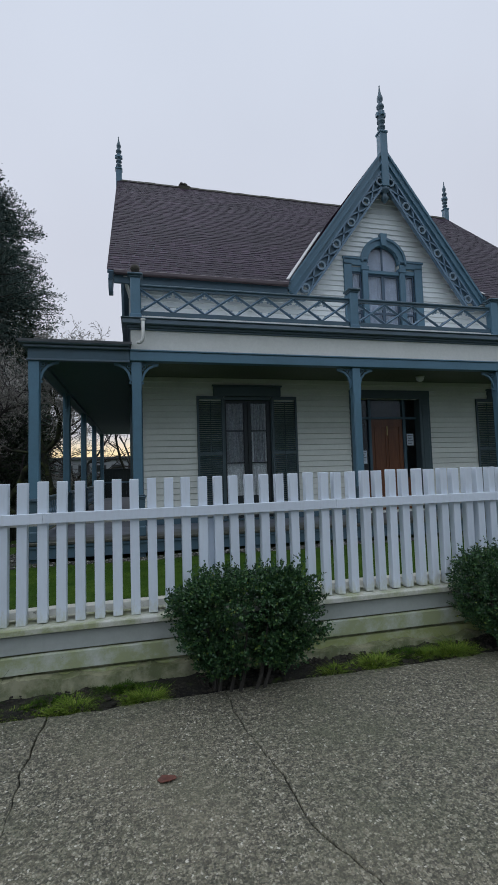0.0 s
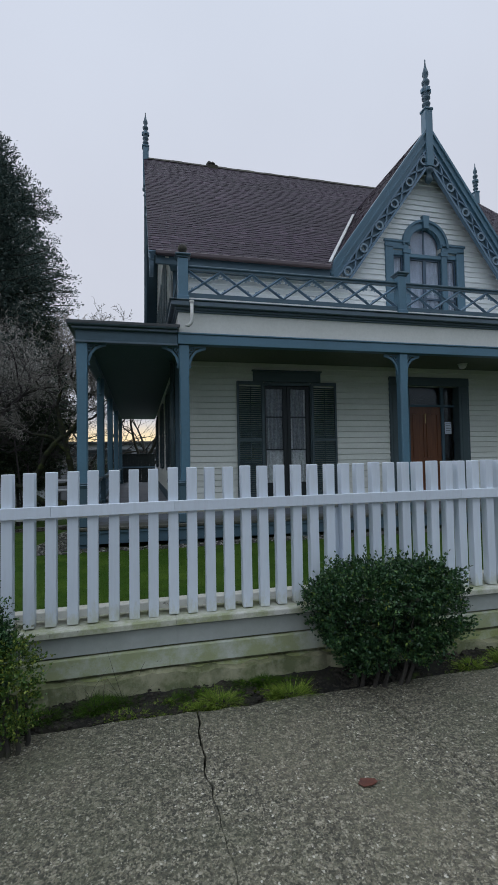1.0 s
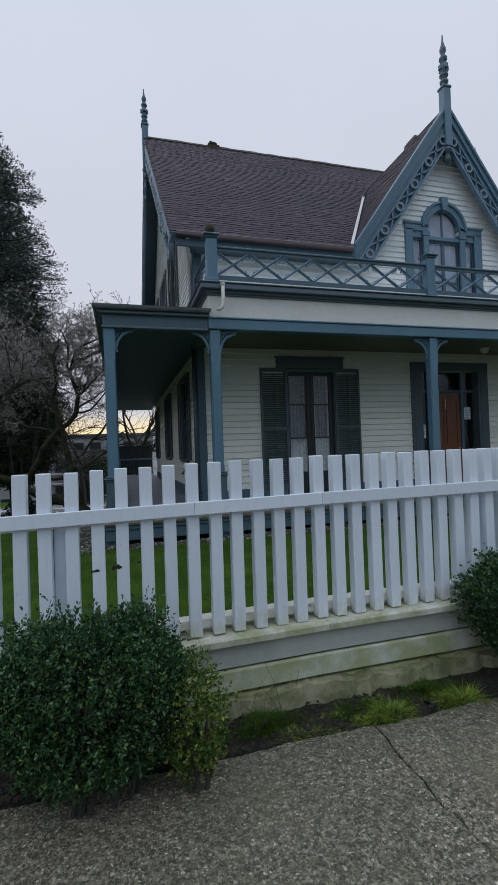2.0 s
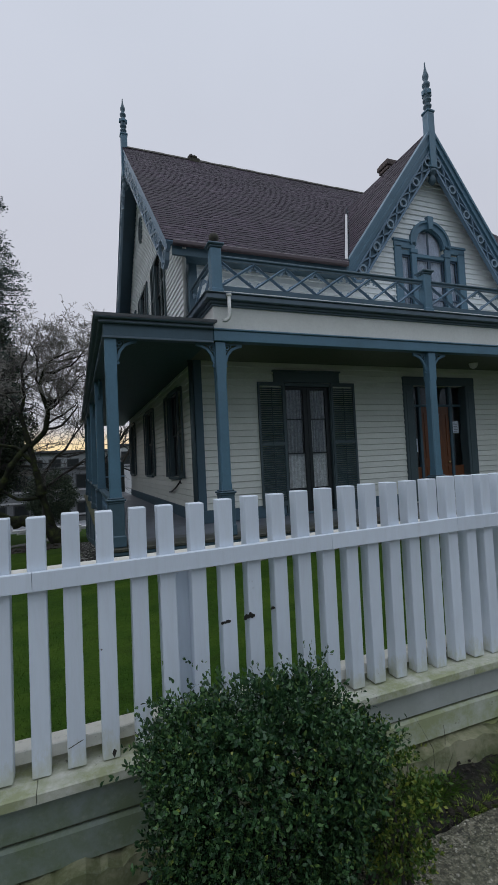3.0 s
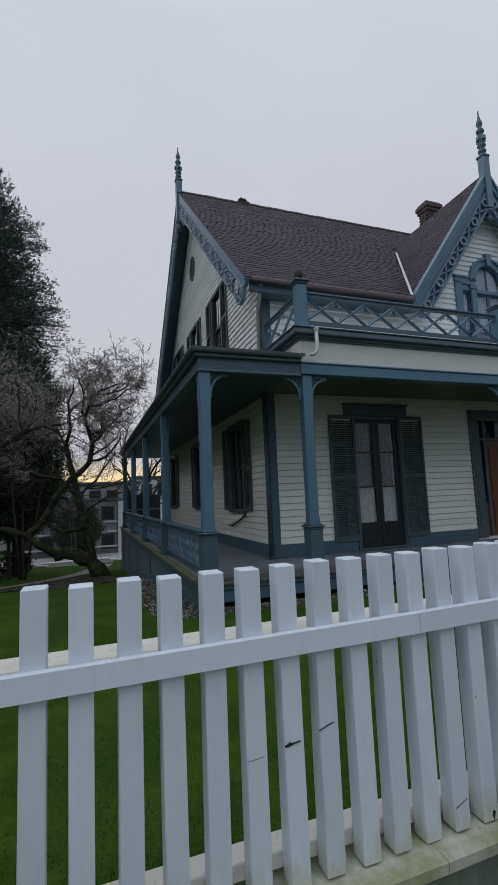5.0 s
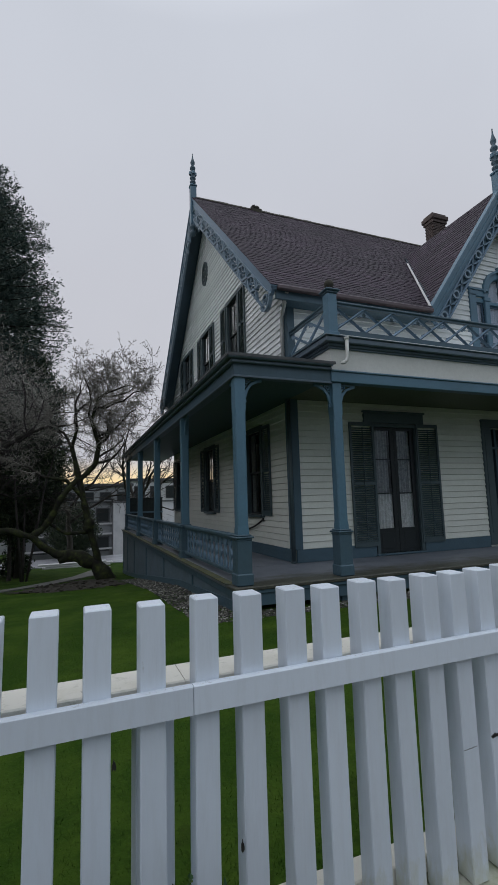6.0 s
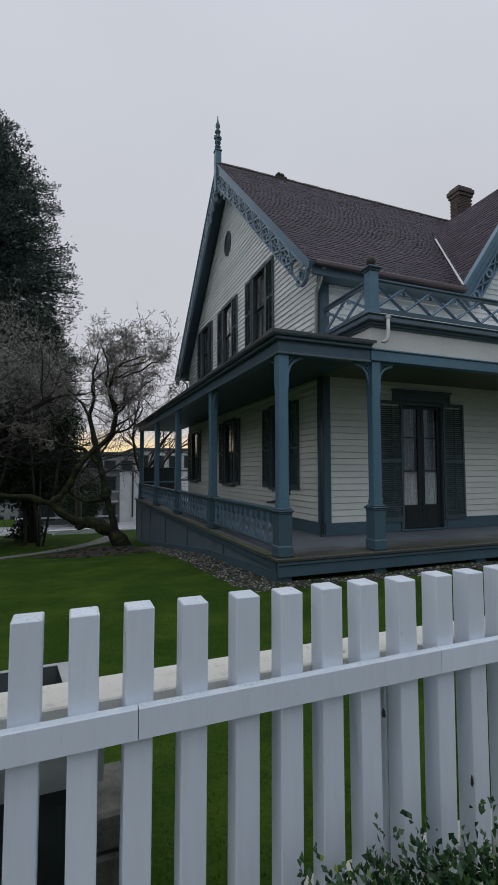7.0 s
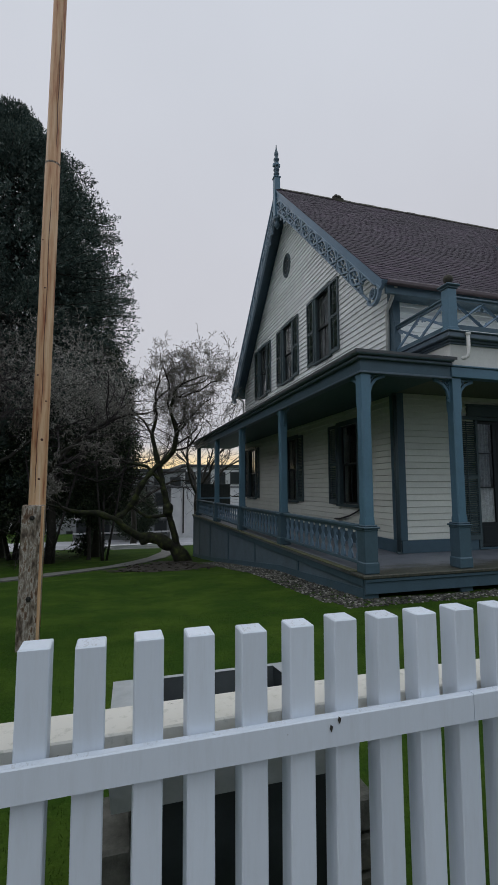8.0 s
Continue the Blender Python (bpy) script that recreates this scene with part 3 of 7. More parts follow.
RIDGE_Y, RIDGE_Z, PITCH = 17.15, 12.52, 0.970
BACK_Y = 23.3
OVAL_Y = 17.5
MID = 6.63
COURSE = 0.141


def gable_top(u):
    return max(6.2, 9.95 - 1.38 * abs(u - MID))


def west_top(u):
    return RIDGE_Z - 0.22 - PITCH * abs(-u - RIDGE_Y)


FRENCH = [(2.05, 3.33, 0.30, 3.26), (2 * MID - 3.33, 2 * MID - 2.05, 0.30, 3.26)]
DOOR = (5.74, 7.52, 0.30, 3.28)
PALLADIAN = [(5.68, 5.98, 4.62, 6.86), (6.15, 7.11, 4.62, 7.5), (7.28, 7.58, 4.62, 6.86)]
UPPER = [(-c - 0.48, -c + 0.48, 5.5, 7.55) for c in (14.6, 17.55, 20.45)]
LOWER = [(-c - 0.5, -c + 0.5, 1.22, 3.32) for c in (13.2, 17.3, 22.1)]


def wall_core(name, u0, u1, w0, top, openings, extra, m, label):
    edges = sorted({u0, u1, *extra, *(e for o in openings for e in o[:2])})
    me = Mesh()
    for a, b in zip(edges, edges[1:]):
        low = w0
        for o in sorted((o for o in openings if o[0] <= a + 1e-6 and o[1] >= b - 1e-6), key=lambda o: o[2]):
            me.box(a, b, 0, 0.22, low, o[2], m)
            low = o[3]
        me.prism([(a, low), (b, low), (b, top(b)), (a, top(a))], 0, 0.22, m)
    return solid(name, me, CREAM, label, "wall", kind="structure")


front_wall = wall_core("wall_front", 0.0, 13.26, -0.3, gable_top, FRENCH + [DOOR] + PALLADIAN,
                       [MID, MID - 2.717, MID + 2.717], FRONT, "cream clapboard front wall of an old wooden house")
west_wall = wall_core("wall_side", -BACK_Y, -11.22, -0.3, west_top, UPPER + LOWER, [-RIDGE_Y], WEST, "cream clapboard gable end wall of the house")
rest = Mesh().box(13.04, 13.26, 11.22, BACK_Y, -2.6, 6.3).box(0.22, 13.04, BACK_Y - 0.22, BACK_Y, -2.6, 6.3)
rest.prism([(-BACK_Y, 6.3), (-11.22, 6.3), (-RIDGE_Y, 12.2)], 0, 0.22, side_at(13.04))
solid("wall_back", rest, CREAM, "plain cream walls closing the far sides of the house", "wall", kind="structure")
solid("floor", Mesh().box(0.22, 13.04, 11.22, BACK_Y - 0.22, 0.18, 0.26).box(0.22, 13.04, 11.22, BACK_Y - 0.22, 4.3, 4.45), ROOM_SHADE,
      "floors inside the house, the rooms' shade in their colour", "floor", kind="structure")

# ---- roofs ----
EAVE_Y = 10.55
EAVE_Z = RIDGE_Z - PITCH * (RIDGE_Y - EAVE_Y)
GABLE_Z, GABLE_TAN, GABLE_FRONT = 10.09, 1.385, 10.74
VAL_Y = EAVE_Y + (GABLE_Z - EAVE_Z) / PITCH
VAL_X = (GABLE_Z - EAVE_Z) / GABLE_TAN
ROOF_X0, ROOF_X1 = -0.50, 13.58
BACK_EAVE = 2 * RIDGE_Y - EAVE_Y


def slab(points, thick):
    """A sloping slab under a flat polygon in space."""
    n = len(points)
    vs = list(points) + [(x, y, z - thick) for x, y, z in points]
    return vs, [tuple(range(n)), tuple(range(2 * n - 1, n - 1, -1))] + [(i, (i + 1) % n, (i + 1) % n + n, i + n) for i in range(n)]


roof_me = Mesh()
for xa, xb in ((ROOF_X0, MID - VAL_X), (MID + VAL_X, ROOF_X1)):
    xin = MID
    roof_me.add(*slab([(xa, EAVE_Y, EAVE_Z), (xb, EAVE_Y, EAVE_Z), (xin, VAL_Y, GABLE_Z), (xa, VAL_Y, GABLE_Z)], 0.14))
roof_me.add(*slab([(ROOF_X0, VAL_Y, GABLE_Z), (ROOF_X1, VAL_Y, GABLE_Z), (ROOF_X1, RIDGE_Y, RIDGE_Z), (ROOF_X0, RIDGE_Y, RIDGE_Z)], 0.14))
roof_me.add(*slab([(ROOF_X0, RIDGE_Y, RIDGE_Z), (ROOF_X1, RIDGE_Y, RIDGE_Z), (ROOF_X1, BACK_EAVE, EAVE_Z), (ROOF_X0, BACK_EAVE, EAVE_Z)], 0.14))
roof = solid("roof_main", roof_me, BLUE_DEEP, "steep dark brown-purple shingled main roof with mossy ridge", "roof", kind="structure")


def shingles(name, parent, origin, along, up, length_at, slope_len, seed):
    """Rows of thin overlapping shingles on a plane; length_at(s) gives the stretch (a, b) of each row at s metres up the slope."""
    rng = np.random.default_rng(seed)
    o, a, u = (Vector(v) for v in (origin, along, up))
    nrm = a.cross(u).normalized()
    if nrm.z < 0:
        nrm = -nrm
    vs, fs = [], []
    step, s = 0.15, 0.0
    while s < slope_len - 0.02:
        for lo, hi in length_at(s):
            p = lo - rng.random() * 0.14
            while p < hi:
                w = 0.11 + 0.13 * rng.random()
                p0, p1 = max(p, lo), min(p + w - 0.006, hi)
                p += w
                if p1 - p0 < 0.02:
                    continue
                lift, drop = 0.011 + 0.006 * rng.random(), 0.045 * rng.random() ** 1.6 + 0.016 * noise.noise((p * 0.9, s * 5.0, seed))
                q = []
                for pp in (p0, p1):
                    q += [o + a * pp + u * (s - drop) + nrm * 0.002, o + a * pp + u * (s - drop) + nrm * lift, o + a * pp + u * (min(s + step * 1.2, slope_len)) + nrm * 0.004]
                n = len(vs)
                vs += [tuple(x) for x in q]
                fs += [(n, n + 3, n + 4, n + 1), (n + 1, n + 4, n + 5, n + 2), (n, n + 1, n + 2), (n + 3, n + 5, n + 4)]
        s += step * (0.84 + 0.32 * rng.random())
    ob = part(name, raw_mesh(name, vs, fs, SHINGLE), None, parent)
    ob["kind"] = "stuff"
    return ob


cosp = 1 / math.hypot(1, PITCH)


def main_rows(s):
    y = EAVE_Y + s * cosp
    if y > VAL_Y:
        return [(ROOF_X0 - 0.10, ROOF_X1)]
    half = VAL_X * (VAL_Y - y) / (VAL_Y - EAVE_Y)
    return [(ROOF_X0 - 0.10, MID - half), (MID + half, ROOF_X1)]


shingles("shingles", roof, (0, EAVE_Y, EAVE_Z), (1, 0, 0), (0, cosp, PITCH * cosp), main_rows, (RIDGE_Y - EAVE_Y) / cosp, 1)
ridge = Mesh()
rng = random.Random(4)
xx = ROOF_X0
while xx < ROOF_X1 - 0.1:
    w = rng.uniform(0.28, 0.4)
    ridge.prism([(-0.14, -0.11), (0, 0.03 + rng.uniform(0, 0.02)), (0.14, -0.11), (0.12, -0.13), (0, 0.0), (-0.12, -0.13)], 0, min(w - 0.01, ROOF_X1 - xx),
                Matrix.Translation((xx, RIDGE_Y, RIDGE_Z + 0.02)) @ Matrix(((0, 1, 0, 0), (1, 0, 0, 0), (0, 0, 1, 0), (0, 0, 0, 1))))
    xx += w
part("ridge_cap", ridge, MOSSY_TOP, roof, "mossy ridge shingles")
# gutters along the front eave
for k, (xa, xb) in enumerate(((ROOF_X0 + 0.05, MID - VAL_X - 0.05), (MID + VAL_X + 0.05, ROOF_X1 - 0.05))):
    g = Mesh().box(xa, xb, EAVE_Y - 0.10, EAVE_Y + 0.02, EAVE_Z - 0.13, EAVE_Z - 0.03, b=0.02)
    part("gutter", g, PLUM, roof, "painted eaves gutter")
    f = Mesh().box(xa, xb, EAVE_Y + 0.03, EAVE_Y + 0.09, EAVE_Z - 0.30, EAVE_Z - 0.10, b=0.008)
    f.box(xa + 0.3, xb, EAVE_Y + 0.09, 11.0, EAVE_Z - 0.28, EAVE_Z - 0.24)
    part("eave_board", f, BLUE_DEEP, roof)

gable_me = Mesh()
for sgn in (-1, 1):
    foot = (MID + sgn * (VAL_X + 0.02), GABLE_FRONT, EAVE_Z - 0.03)
    pts = [(MID, GABLE_FRONT, GABLE_Z), (MID, VAL_Y, GABLE_Z), foot]
    gable_me.add(*slab(pts if sgn < 0 else pts[::-1], 0.12))
gable_roof = solid("roof_gable", gable_me, BLUE_DEEP, "small steep cross-gable roof with dark shingles", "roof", kind="structure")
slant = math.hypot(1, GABLE_TAN)
for sgn in (-1, 1):
    def rows(s, sgn=sgn):
        z = EAVE_Z - 0.03 + s * GABLE_TAN / slant
        return [(0, max(0.05, (z - EAVE_Z) / PITCH + EAVE_Y - GABLE_FRONT))]
    shingles("shingles", gable_roof, (MID + sgn * (VAL_X + 0.02), GABLE_FRONT, EAVE_Z - 0.03), (0, 1, 0),
             (-sgn / slant, 0, GABLE_TAN / slant), rows, (GABLE_Z - EAVE_Z + 0.03) * slant / GABLE_TAN, 7 + sgn)
    v0 = Vector((MID + sgn * VAL_X, EAVE_Y + 0.06, EAVE_Z + 0.085))
    v1 = Vector((MID, VAL_Y, GABLE_Z + 0.05))
    v1 = v0.lerp(v1, 0.80)
    fl = Mesh()
    off = Vector((sgn * 0.066, 0.0, 0.0))
    fl.add([v0 + off, v0 - off * 0.2, v1 - off * 0.2, v1 + off, v0 + off + Vector((0, 0, 0.02)), v0 - off * 0.2 + Vector((0, 0, 0.03)), v1 - off * 0.2 + Vector((0, 0, 0.03)), v1 + off + Vector((0, 0, 0.02))],
           [(0, 1, 2, 3), (4, 7, 6, 5), (0, 4, 5, 1), (1, 5, 6, 2), (2, 6, 7, 3), (3, 7, 4, 0)])
    part("valley_flashing", fl, FLASHING, gable_roof, "pale metal valley flashing")
vent = empty("roof_vent", "small crumbling mossy stub vent on the roof ridge", "roof vent", Matrix.Translation((1.92, RIDGE_Y, RIDGE_Z - 0.03)))
part("body", Mesh().box(-0.20, 0.20, -0.16, 0.16, -0.2, 0.06, b=0.03), MOSSY_TOP, vent)
rng = random.Random(21)
crust = Mesh()
for k in range(9):
    u, v_, r = rng.uniform(-0.19, 0.19), rng.uniform(-0.12, 0.12), rng.uniform(0.05, 0.10)
    crust.lathe([(r * 0.8, 0.0), (r * rng.uniform(0.9, 1.1), r * 0.5), (r * 0.75, r * rng.uniform(0.8, 1.2)), (0.01, r * 1.3)], Matrix.Translation((u, v_, 0.04)) @ Matrix.Rotation(rng.uniform(-0.4, 0.4), 4, "X"), 8)
part("cap", crust, MOSSY_TOP, vent, "crumbled mossy top")

chim = empty("chimney", "dark weathered brick chimney with a stepped cap", "chimney", Matrix.Translation((10.68, 17.1, RIDGE_Z + 0.1)) @ Matrix.Diagonal((0.68, 0.68, 1.0, 1)))
cs = Mesh().box(-0.5, 0.5, -0.35, 0.35, -1.2, 1.0)
part("stack", cs, BRICK, chim)
bk = Mesh().box(-0.1, 0.1, -0.035, 0.035, -0.03, 0.03, b=0.006).data("brick", BRICK)
for row in range(13):
    for front in (True, False):
        nb = 5 if front else 3
        for i in range(nb):
            sh = (i - (nb - 1) / 2) * 0.215 + (0.05 if row % 2 else -0.05)
            mm = Matrix.Translation((sh, -0.36, 0.05 + row * 0.075)) if front else Matrix.Translation((-0.51, sh, 0.05 + row * 0.075)) @ Matrix.Rotation(math.pi / 2, 4, "Z")
            part("brick", bk, None, chim, m=mm)
part("cap", Mesh().box(-0.6, 0.6, -0.45, 0.45, 1.0, 1.14, b=0.02).box(-0.68, 0.68, -0.52, 0.52, 1.14, 1.34, b=0.03).box(-0.58, 0.58, -0.42, 0.42, 1.34, 1.44, b=0.03), BRICK, chim, "stepped mossy brick cap")


# ---- bargeboards and finials ----
def rake(origin, direction, inward):
    """Local (s along the rake, depth, -t inward) to the world."""
    S, T = Vector(direction).normalized(), Vector(inward).normalized()
    D = Vector((0, 1, 0)) if abs(S.y) < 1e-6 else Vector((1, 0, 0))
    return Matrix.Translation(origin) @ Matrix((S, D, -T)).transposed().to_4x4()


def finial(base, label, height=1.75):
    th = empty("roof_finial", label, "finial", Matrix.Translation(base), group="roof finials")
    k = height / 1.75
    part("post", Mesh().box(-0.105, 0.105, -0.112, 0.105, -1.08, 0.40 * k, b=0.012).box(-0.13, 0.13, -0.13, 0.13, 0.40 * k, 0.47 * k, b=0.02), BLUE, th)
    prof = [(0.07, 0.47), (0.06, 0.52), (0.105, 0.57), (0.11, 0.61), (0.06, 0.66), (0.055, 0.68), (0.11, 0.73), (0.11, 0.77), (0.065, 0.81), (0.10, 0.86), (0.10, 1.0),
            (0.06, 1.04), (0.055, 1.07), (0.10, 1.12), (0.105, 1.17), (0.07, 1.22), (0.045, 1.26), (0.08, 1.33), (0.082, 1.39), (0.05, 1.48), (0.025, 1.58), (0.015, 1.68), (0.018, 1.72), (0.004, 1.75)]
    part("cross_block", Mesh().box(-0.135, 0.135, -0.05, 0.05, 0.87 * k, 0.99 * k, b=0.012).box(-0.05, 0.05, -0.135, 0.135, 0.872 * k, 0.988 * k, b=0.012), BLUE, th)
    part("turned_spire", Mesh().lathe([(r, z * k) for r, z in prof]), BLUE_DEEP, th, "turned wooden spire", smooth=True)
    part("pendant", Mesh().lathe([(0.03, -1.50), (0.08, -1.44), (0.105, -1.37), (0.07, -1.29), (0.06, -1.24), (0.13, -1.19), (0.13, -1.12), (0.08, -1.07)]), BLUE_DEEP, th, "turned drop pendant", smooth=True)
    return th


finial((MID, GABLE_FRONT - 0.02, GABLE_Z + 0.0), "blue turned wooden finial on the cross-gable peak", 1.88)
finial((ROOF_X0 - 0.03, RIDGE_Y, RIDGE_Z - 0.02), "blue turned wooden finial on the gable end peak")
finial((ROOF_X1 + 0.02, RIDGE_Y, RIDGE_Z - 0.02), "blue turned wooden finial on the far gable end peak")

for sgn in (-1, 1):
    c, s = 1 / slant, GABLE_TAN / slant
    m = rake((MID, GABLE_FRONT - 0.02, GABLE_Z + 0.03), (sgn * c, 0, -s), (-sgn * s, 0, -c))
    L = (GABLE_Z - EAVE_Z + 0.12) * slant / GABLE_TAN
    bb = empty("bargeboard", "blue carved bargeboard with pierced rings on the cross gable", "bargeboard", group="bargeboards")
    mo = Mesh()
    mo.prism([(-0.02, 0), (L, 0), (L, -0.055), (0.0, -0.055)], -0.10, 0.06, m)
    mo.prism([(0.0, -0.055), (L, -0.055), (L, -0.165), (0.08, -0.165)], -0.06, 0.05, m)
    mo.prism([(0.08, -0.165), (L, -0.165), (L, -0.20), (0.10, -0.20)], -0.085, 0.05, m)
    mo.prism([(0.10, -0.20), (L, -0.20), (L, -0.30), (0.16, -0.30)], -0.03, 0.05, m)
    part("moulding", mo, BLUE, bb)
    lat = Mesh().bar([(0.22, -0.318), (L - 0.02, -0.318)], 0.036, -0.07, 0.04, m).bar([(0.5, -0.592), (L - 0.08, -0.592)], 0.052, -0.065, 0.04, m)
    nring, s0, wc = 6, 0.88, -0.440
    back = Mesh()
    per = (L - 0.34 - s0) / (nring - 1)
    for k in range(nring - 1):
        a, b2 = s0 + k * per + 0.10, s0 + (k + 1) * per - 0.10
        for flip in (1, -1):
            lat.bar([(a + (b2 - a) * q / 8, wc + 0.108 * flip * math.cos(q / 8 * math.pi)) for q in range(9)], 0.034, -0.055, 0.03, m)
            for q in (0.27, 0.73):
                # small cusps between the crossing ribs and the rails
                u = a + (b2 - a) * q
                lat.bar([(u, wc + flip * 0.118), (u + (0.5 - q) * 0.12, wc + flip * 0.075)], 0.022, -0.04, 0.02, m)
        back.prism([(a - 0.02, -0.335), (b2 + 0.02, -0.335), (b2 + 0.02, -0.57), (a - 0.02, -0.57)], 0.0, 0.04, m)
    lat.bar([(L - 0.02, -0.30), (L + 0.03, -0.45), (L - 0.08, -0.60)], 0.04, -0.06, 0.04, m)
    part("lattice", lat, BLUE_MID, bb, "pierced lattice strip")
    part("backing", back, BLUE_DEEP, bb)
    for k in range(nring):
        part("ring", Mesh().ring(s0 + k * per, wc, 0.098, 0.045, -0.07, 0.035, m), BLUE_PALE, bb)

for sgn in (-1, 1):
    L = (RIDGE_Z - EAVE_Z + 0.05) * math.hypot(1, PITCH) / PITCH
    c, s = cosp, PITCH * cosp
    m = rake((ROOF_X0 - 0.03, RIDGE_Y, RIDGE_Z - 0.015), (0, sgn * c, -s), (0, -sgn * s, -c))
    bb = empty("bargeboard", "blue bargeboard with pierced quatrefoil lattice on the gable end", "bargeboard", group="bargeboards")
    mo = Mesh()
    mo.prism([(-0.02, 0), (L, 0), (L, -0.06), (0.02, -0.06)], -0.06, 0.08, m)
    mo.prism([(0.02, -0.06), (L, -0.06), (L, -0.19), (0.1, -0.19)], -0.03, 0.05, m)
    part("moulding", mo, BLUE_MID, bb)
    lat = Mesh().bar([(0.2, -0.205), (L - 0.25, -0.205)], 0.03, -0.045, 0.035, m).bar([(0.62, -0.585), (L - 0.28, -0.585)], 0.03, -0.045, 0.035, m)
    per = 0.80
    nd = int((L - 0.85) / per)
    for k in range(nd + 1):
        a = 0.42 + k * per
        if k < nd:
            h = per / 2
            for flip in (1, -1):
                pts = [(a + per * q / 12, -0.395 + flip * 0.172 * (0.5 - 0.5 * math.cos(math.tau * q / 12)) ** 0.8) for q in range(13)]
                lat.bar(pts, 0.046, -0.05, 0.03, m)
                # cusps that turn each pointed loop into a quatrefoil
                for q, t in ((0.27, 0.42), (0.73, 0.58)):
                    lat.bar([(a + per * q, -0.395 + flip * 0.088), (a + per * t, -0.395 + flip * 0.045), (a + per * (0.5 * t + 0.5 * q), -0.395 + flip * 0.02)], 0.026, -0.04, 0.02, m)
        for w0, w1 in ((-0.21, -0.33), (-0.58, -0.46)):
            lat.bar([(a - 0.15, w0), (a - 0.05, (w0 + w1) / 2), (a, w1), (a + 0.05, (w0 + w1) / 2), (a + 0.15, w0)], 0.036, -0.045, 0.025, m)
    for k in range(3):
        # hanging points below the lattice near the peak
        a = 0.95 + 0.40 * k
        lat.bar([(a - 0.17, -0.60), (a - 0.07, -0.63), (a, -0.72), (a + 0.07, -0.63), (a + 0.17, -0.60)], 0.034, -0.04, 0.02, m)
    part("lattice", lat, BLUE_PALE, bb, "pale pierced quatrefoil lattice")
    end = Mesh().bar([(L, -0.19)] + [(L - 0.22 + 0.24 * math.cos(q), -0.395 + 0.24 * math.sin(q)) for q in np.linspace(1.2, -1.9, 12)], 0.05, -0.05, 0.04, m)
    end.ring(L - 0.22, -0.395, 0.11, 0.03, -0.04, 0.03, m, 12)
    for q in range(4):
        end.ring(L - 0.22 + 0.055 * math.cos(q * math.pi / 2), -0.395 + 0.055 * math.sin(q * math.pi / 2), 0.045, 0.02, -0.03, 0.02, m, 8)
    part("scroll_end", end, BLUE_PALE, bb, "rounded scroll end")


# ---- windows, shutters, door ----
def shutter(parent, u0, u1, w0, w1, m, split=0.5):
    """A louvred shutter on the wall face; every slat is an object of its own."""
    st = 0.055
    mid = w0 + (w1 - w0) * split
    fr = Mesh()
    for a, b in ((u0, u0 + st), (u1 - st, u1)):
        fr.box(a, b, -0.075, -0.03, w0, w1, m, b=0.004)
    for a, b in ((w0, w0 + 0.11), (mid - 0.04, mid + 0.04), (w1 - 0.08, w1)):
        fr.box(u0 + st, u1 - st, -0.073, -0.032, a, b, m)
    fr.box((u0 + u1) / 2 - 0.008, (u0 + u1) / 2 + 0.008, -0.09, -0.078, w0 + 0.14, w1 - 0.12, m)
    sh = part("shutter", fr, SHUTTER, parent, "dark louvred shutter")
    width = u1 - u0 - 2 * st
    def slat_at(w):
        return Matrix.Translation(((u0 + u1) / 2, -0.053, w)) @ Matrix.Rotation(radians(38), 4, "X")
    ws = [w for a, b in ((w0 + 0.11, mid - 0.04), (mid + 0.04, w1 - 0.08)) for w in np.arange(a + 0.025, b - 0.015, 0.05)]
    if ws:
        me = Mesh().box(-width / 2, width / 2, -0.026, 0.026, -0.004, 0.004).data("slat", SHUTTER)
        for w in ws:
            part("slat", me, None, sh, m=m @ slat_at(w))
    return sh


def pane(parent, u0, u1, w0, w1, m, d=0.05):
    ob = part("pane", Mesh().box(u0, u1, d, d + 0.006, w0, w1, m), GLASS, parent)
    ob.visible_shadow = False
    return ob


def drape(parent, u0, u1, w0, w1, m, d, mat, name="curtain", label="", folds=7, amp=0.018, seed=0):
    n, vs, fs = 60, [], []
    r = random.Random(seed)
    ph = r.random() * 6
    for i in range(n + 1):
        f = i / n
        for k, w in enumerate((w0, (w0 + w1) / 2, w1)):
            dd = d + amp * math.sin(f * folds * math.tau + ph + 0.8 * math.sin(f * 5 + k)) * (1.0 - 0.25 * k)
            vs += [(u0 + (u1 - u0) * f, dd, w), (u0 + (u1 - u0) * f, dd + 0.004, w)]
    for i in range(n):
        p, q = 6 * i, 6 * (i + 1)
        for k in (0, 2):
            fs += [(p + k, q + k, q + k + 2, p + k + 2), (p + k + 1, p + k + 3, q + k + 3, q + k + 1)]
    return part(name, Mesh().add(vs, fs, m), mat, parent, label, smooth=True)


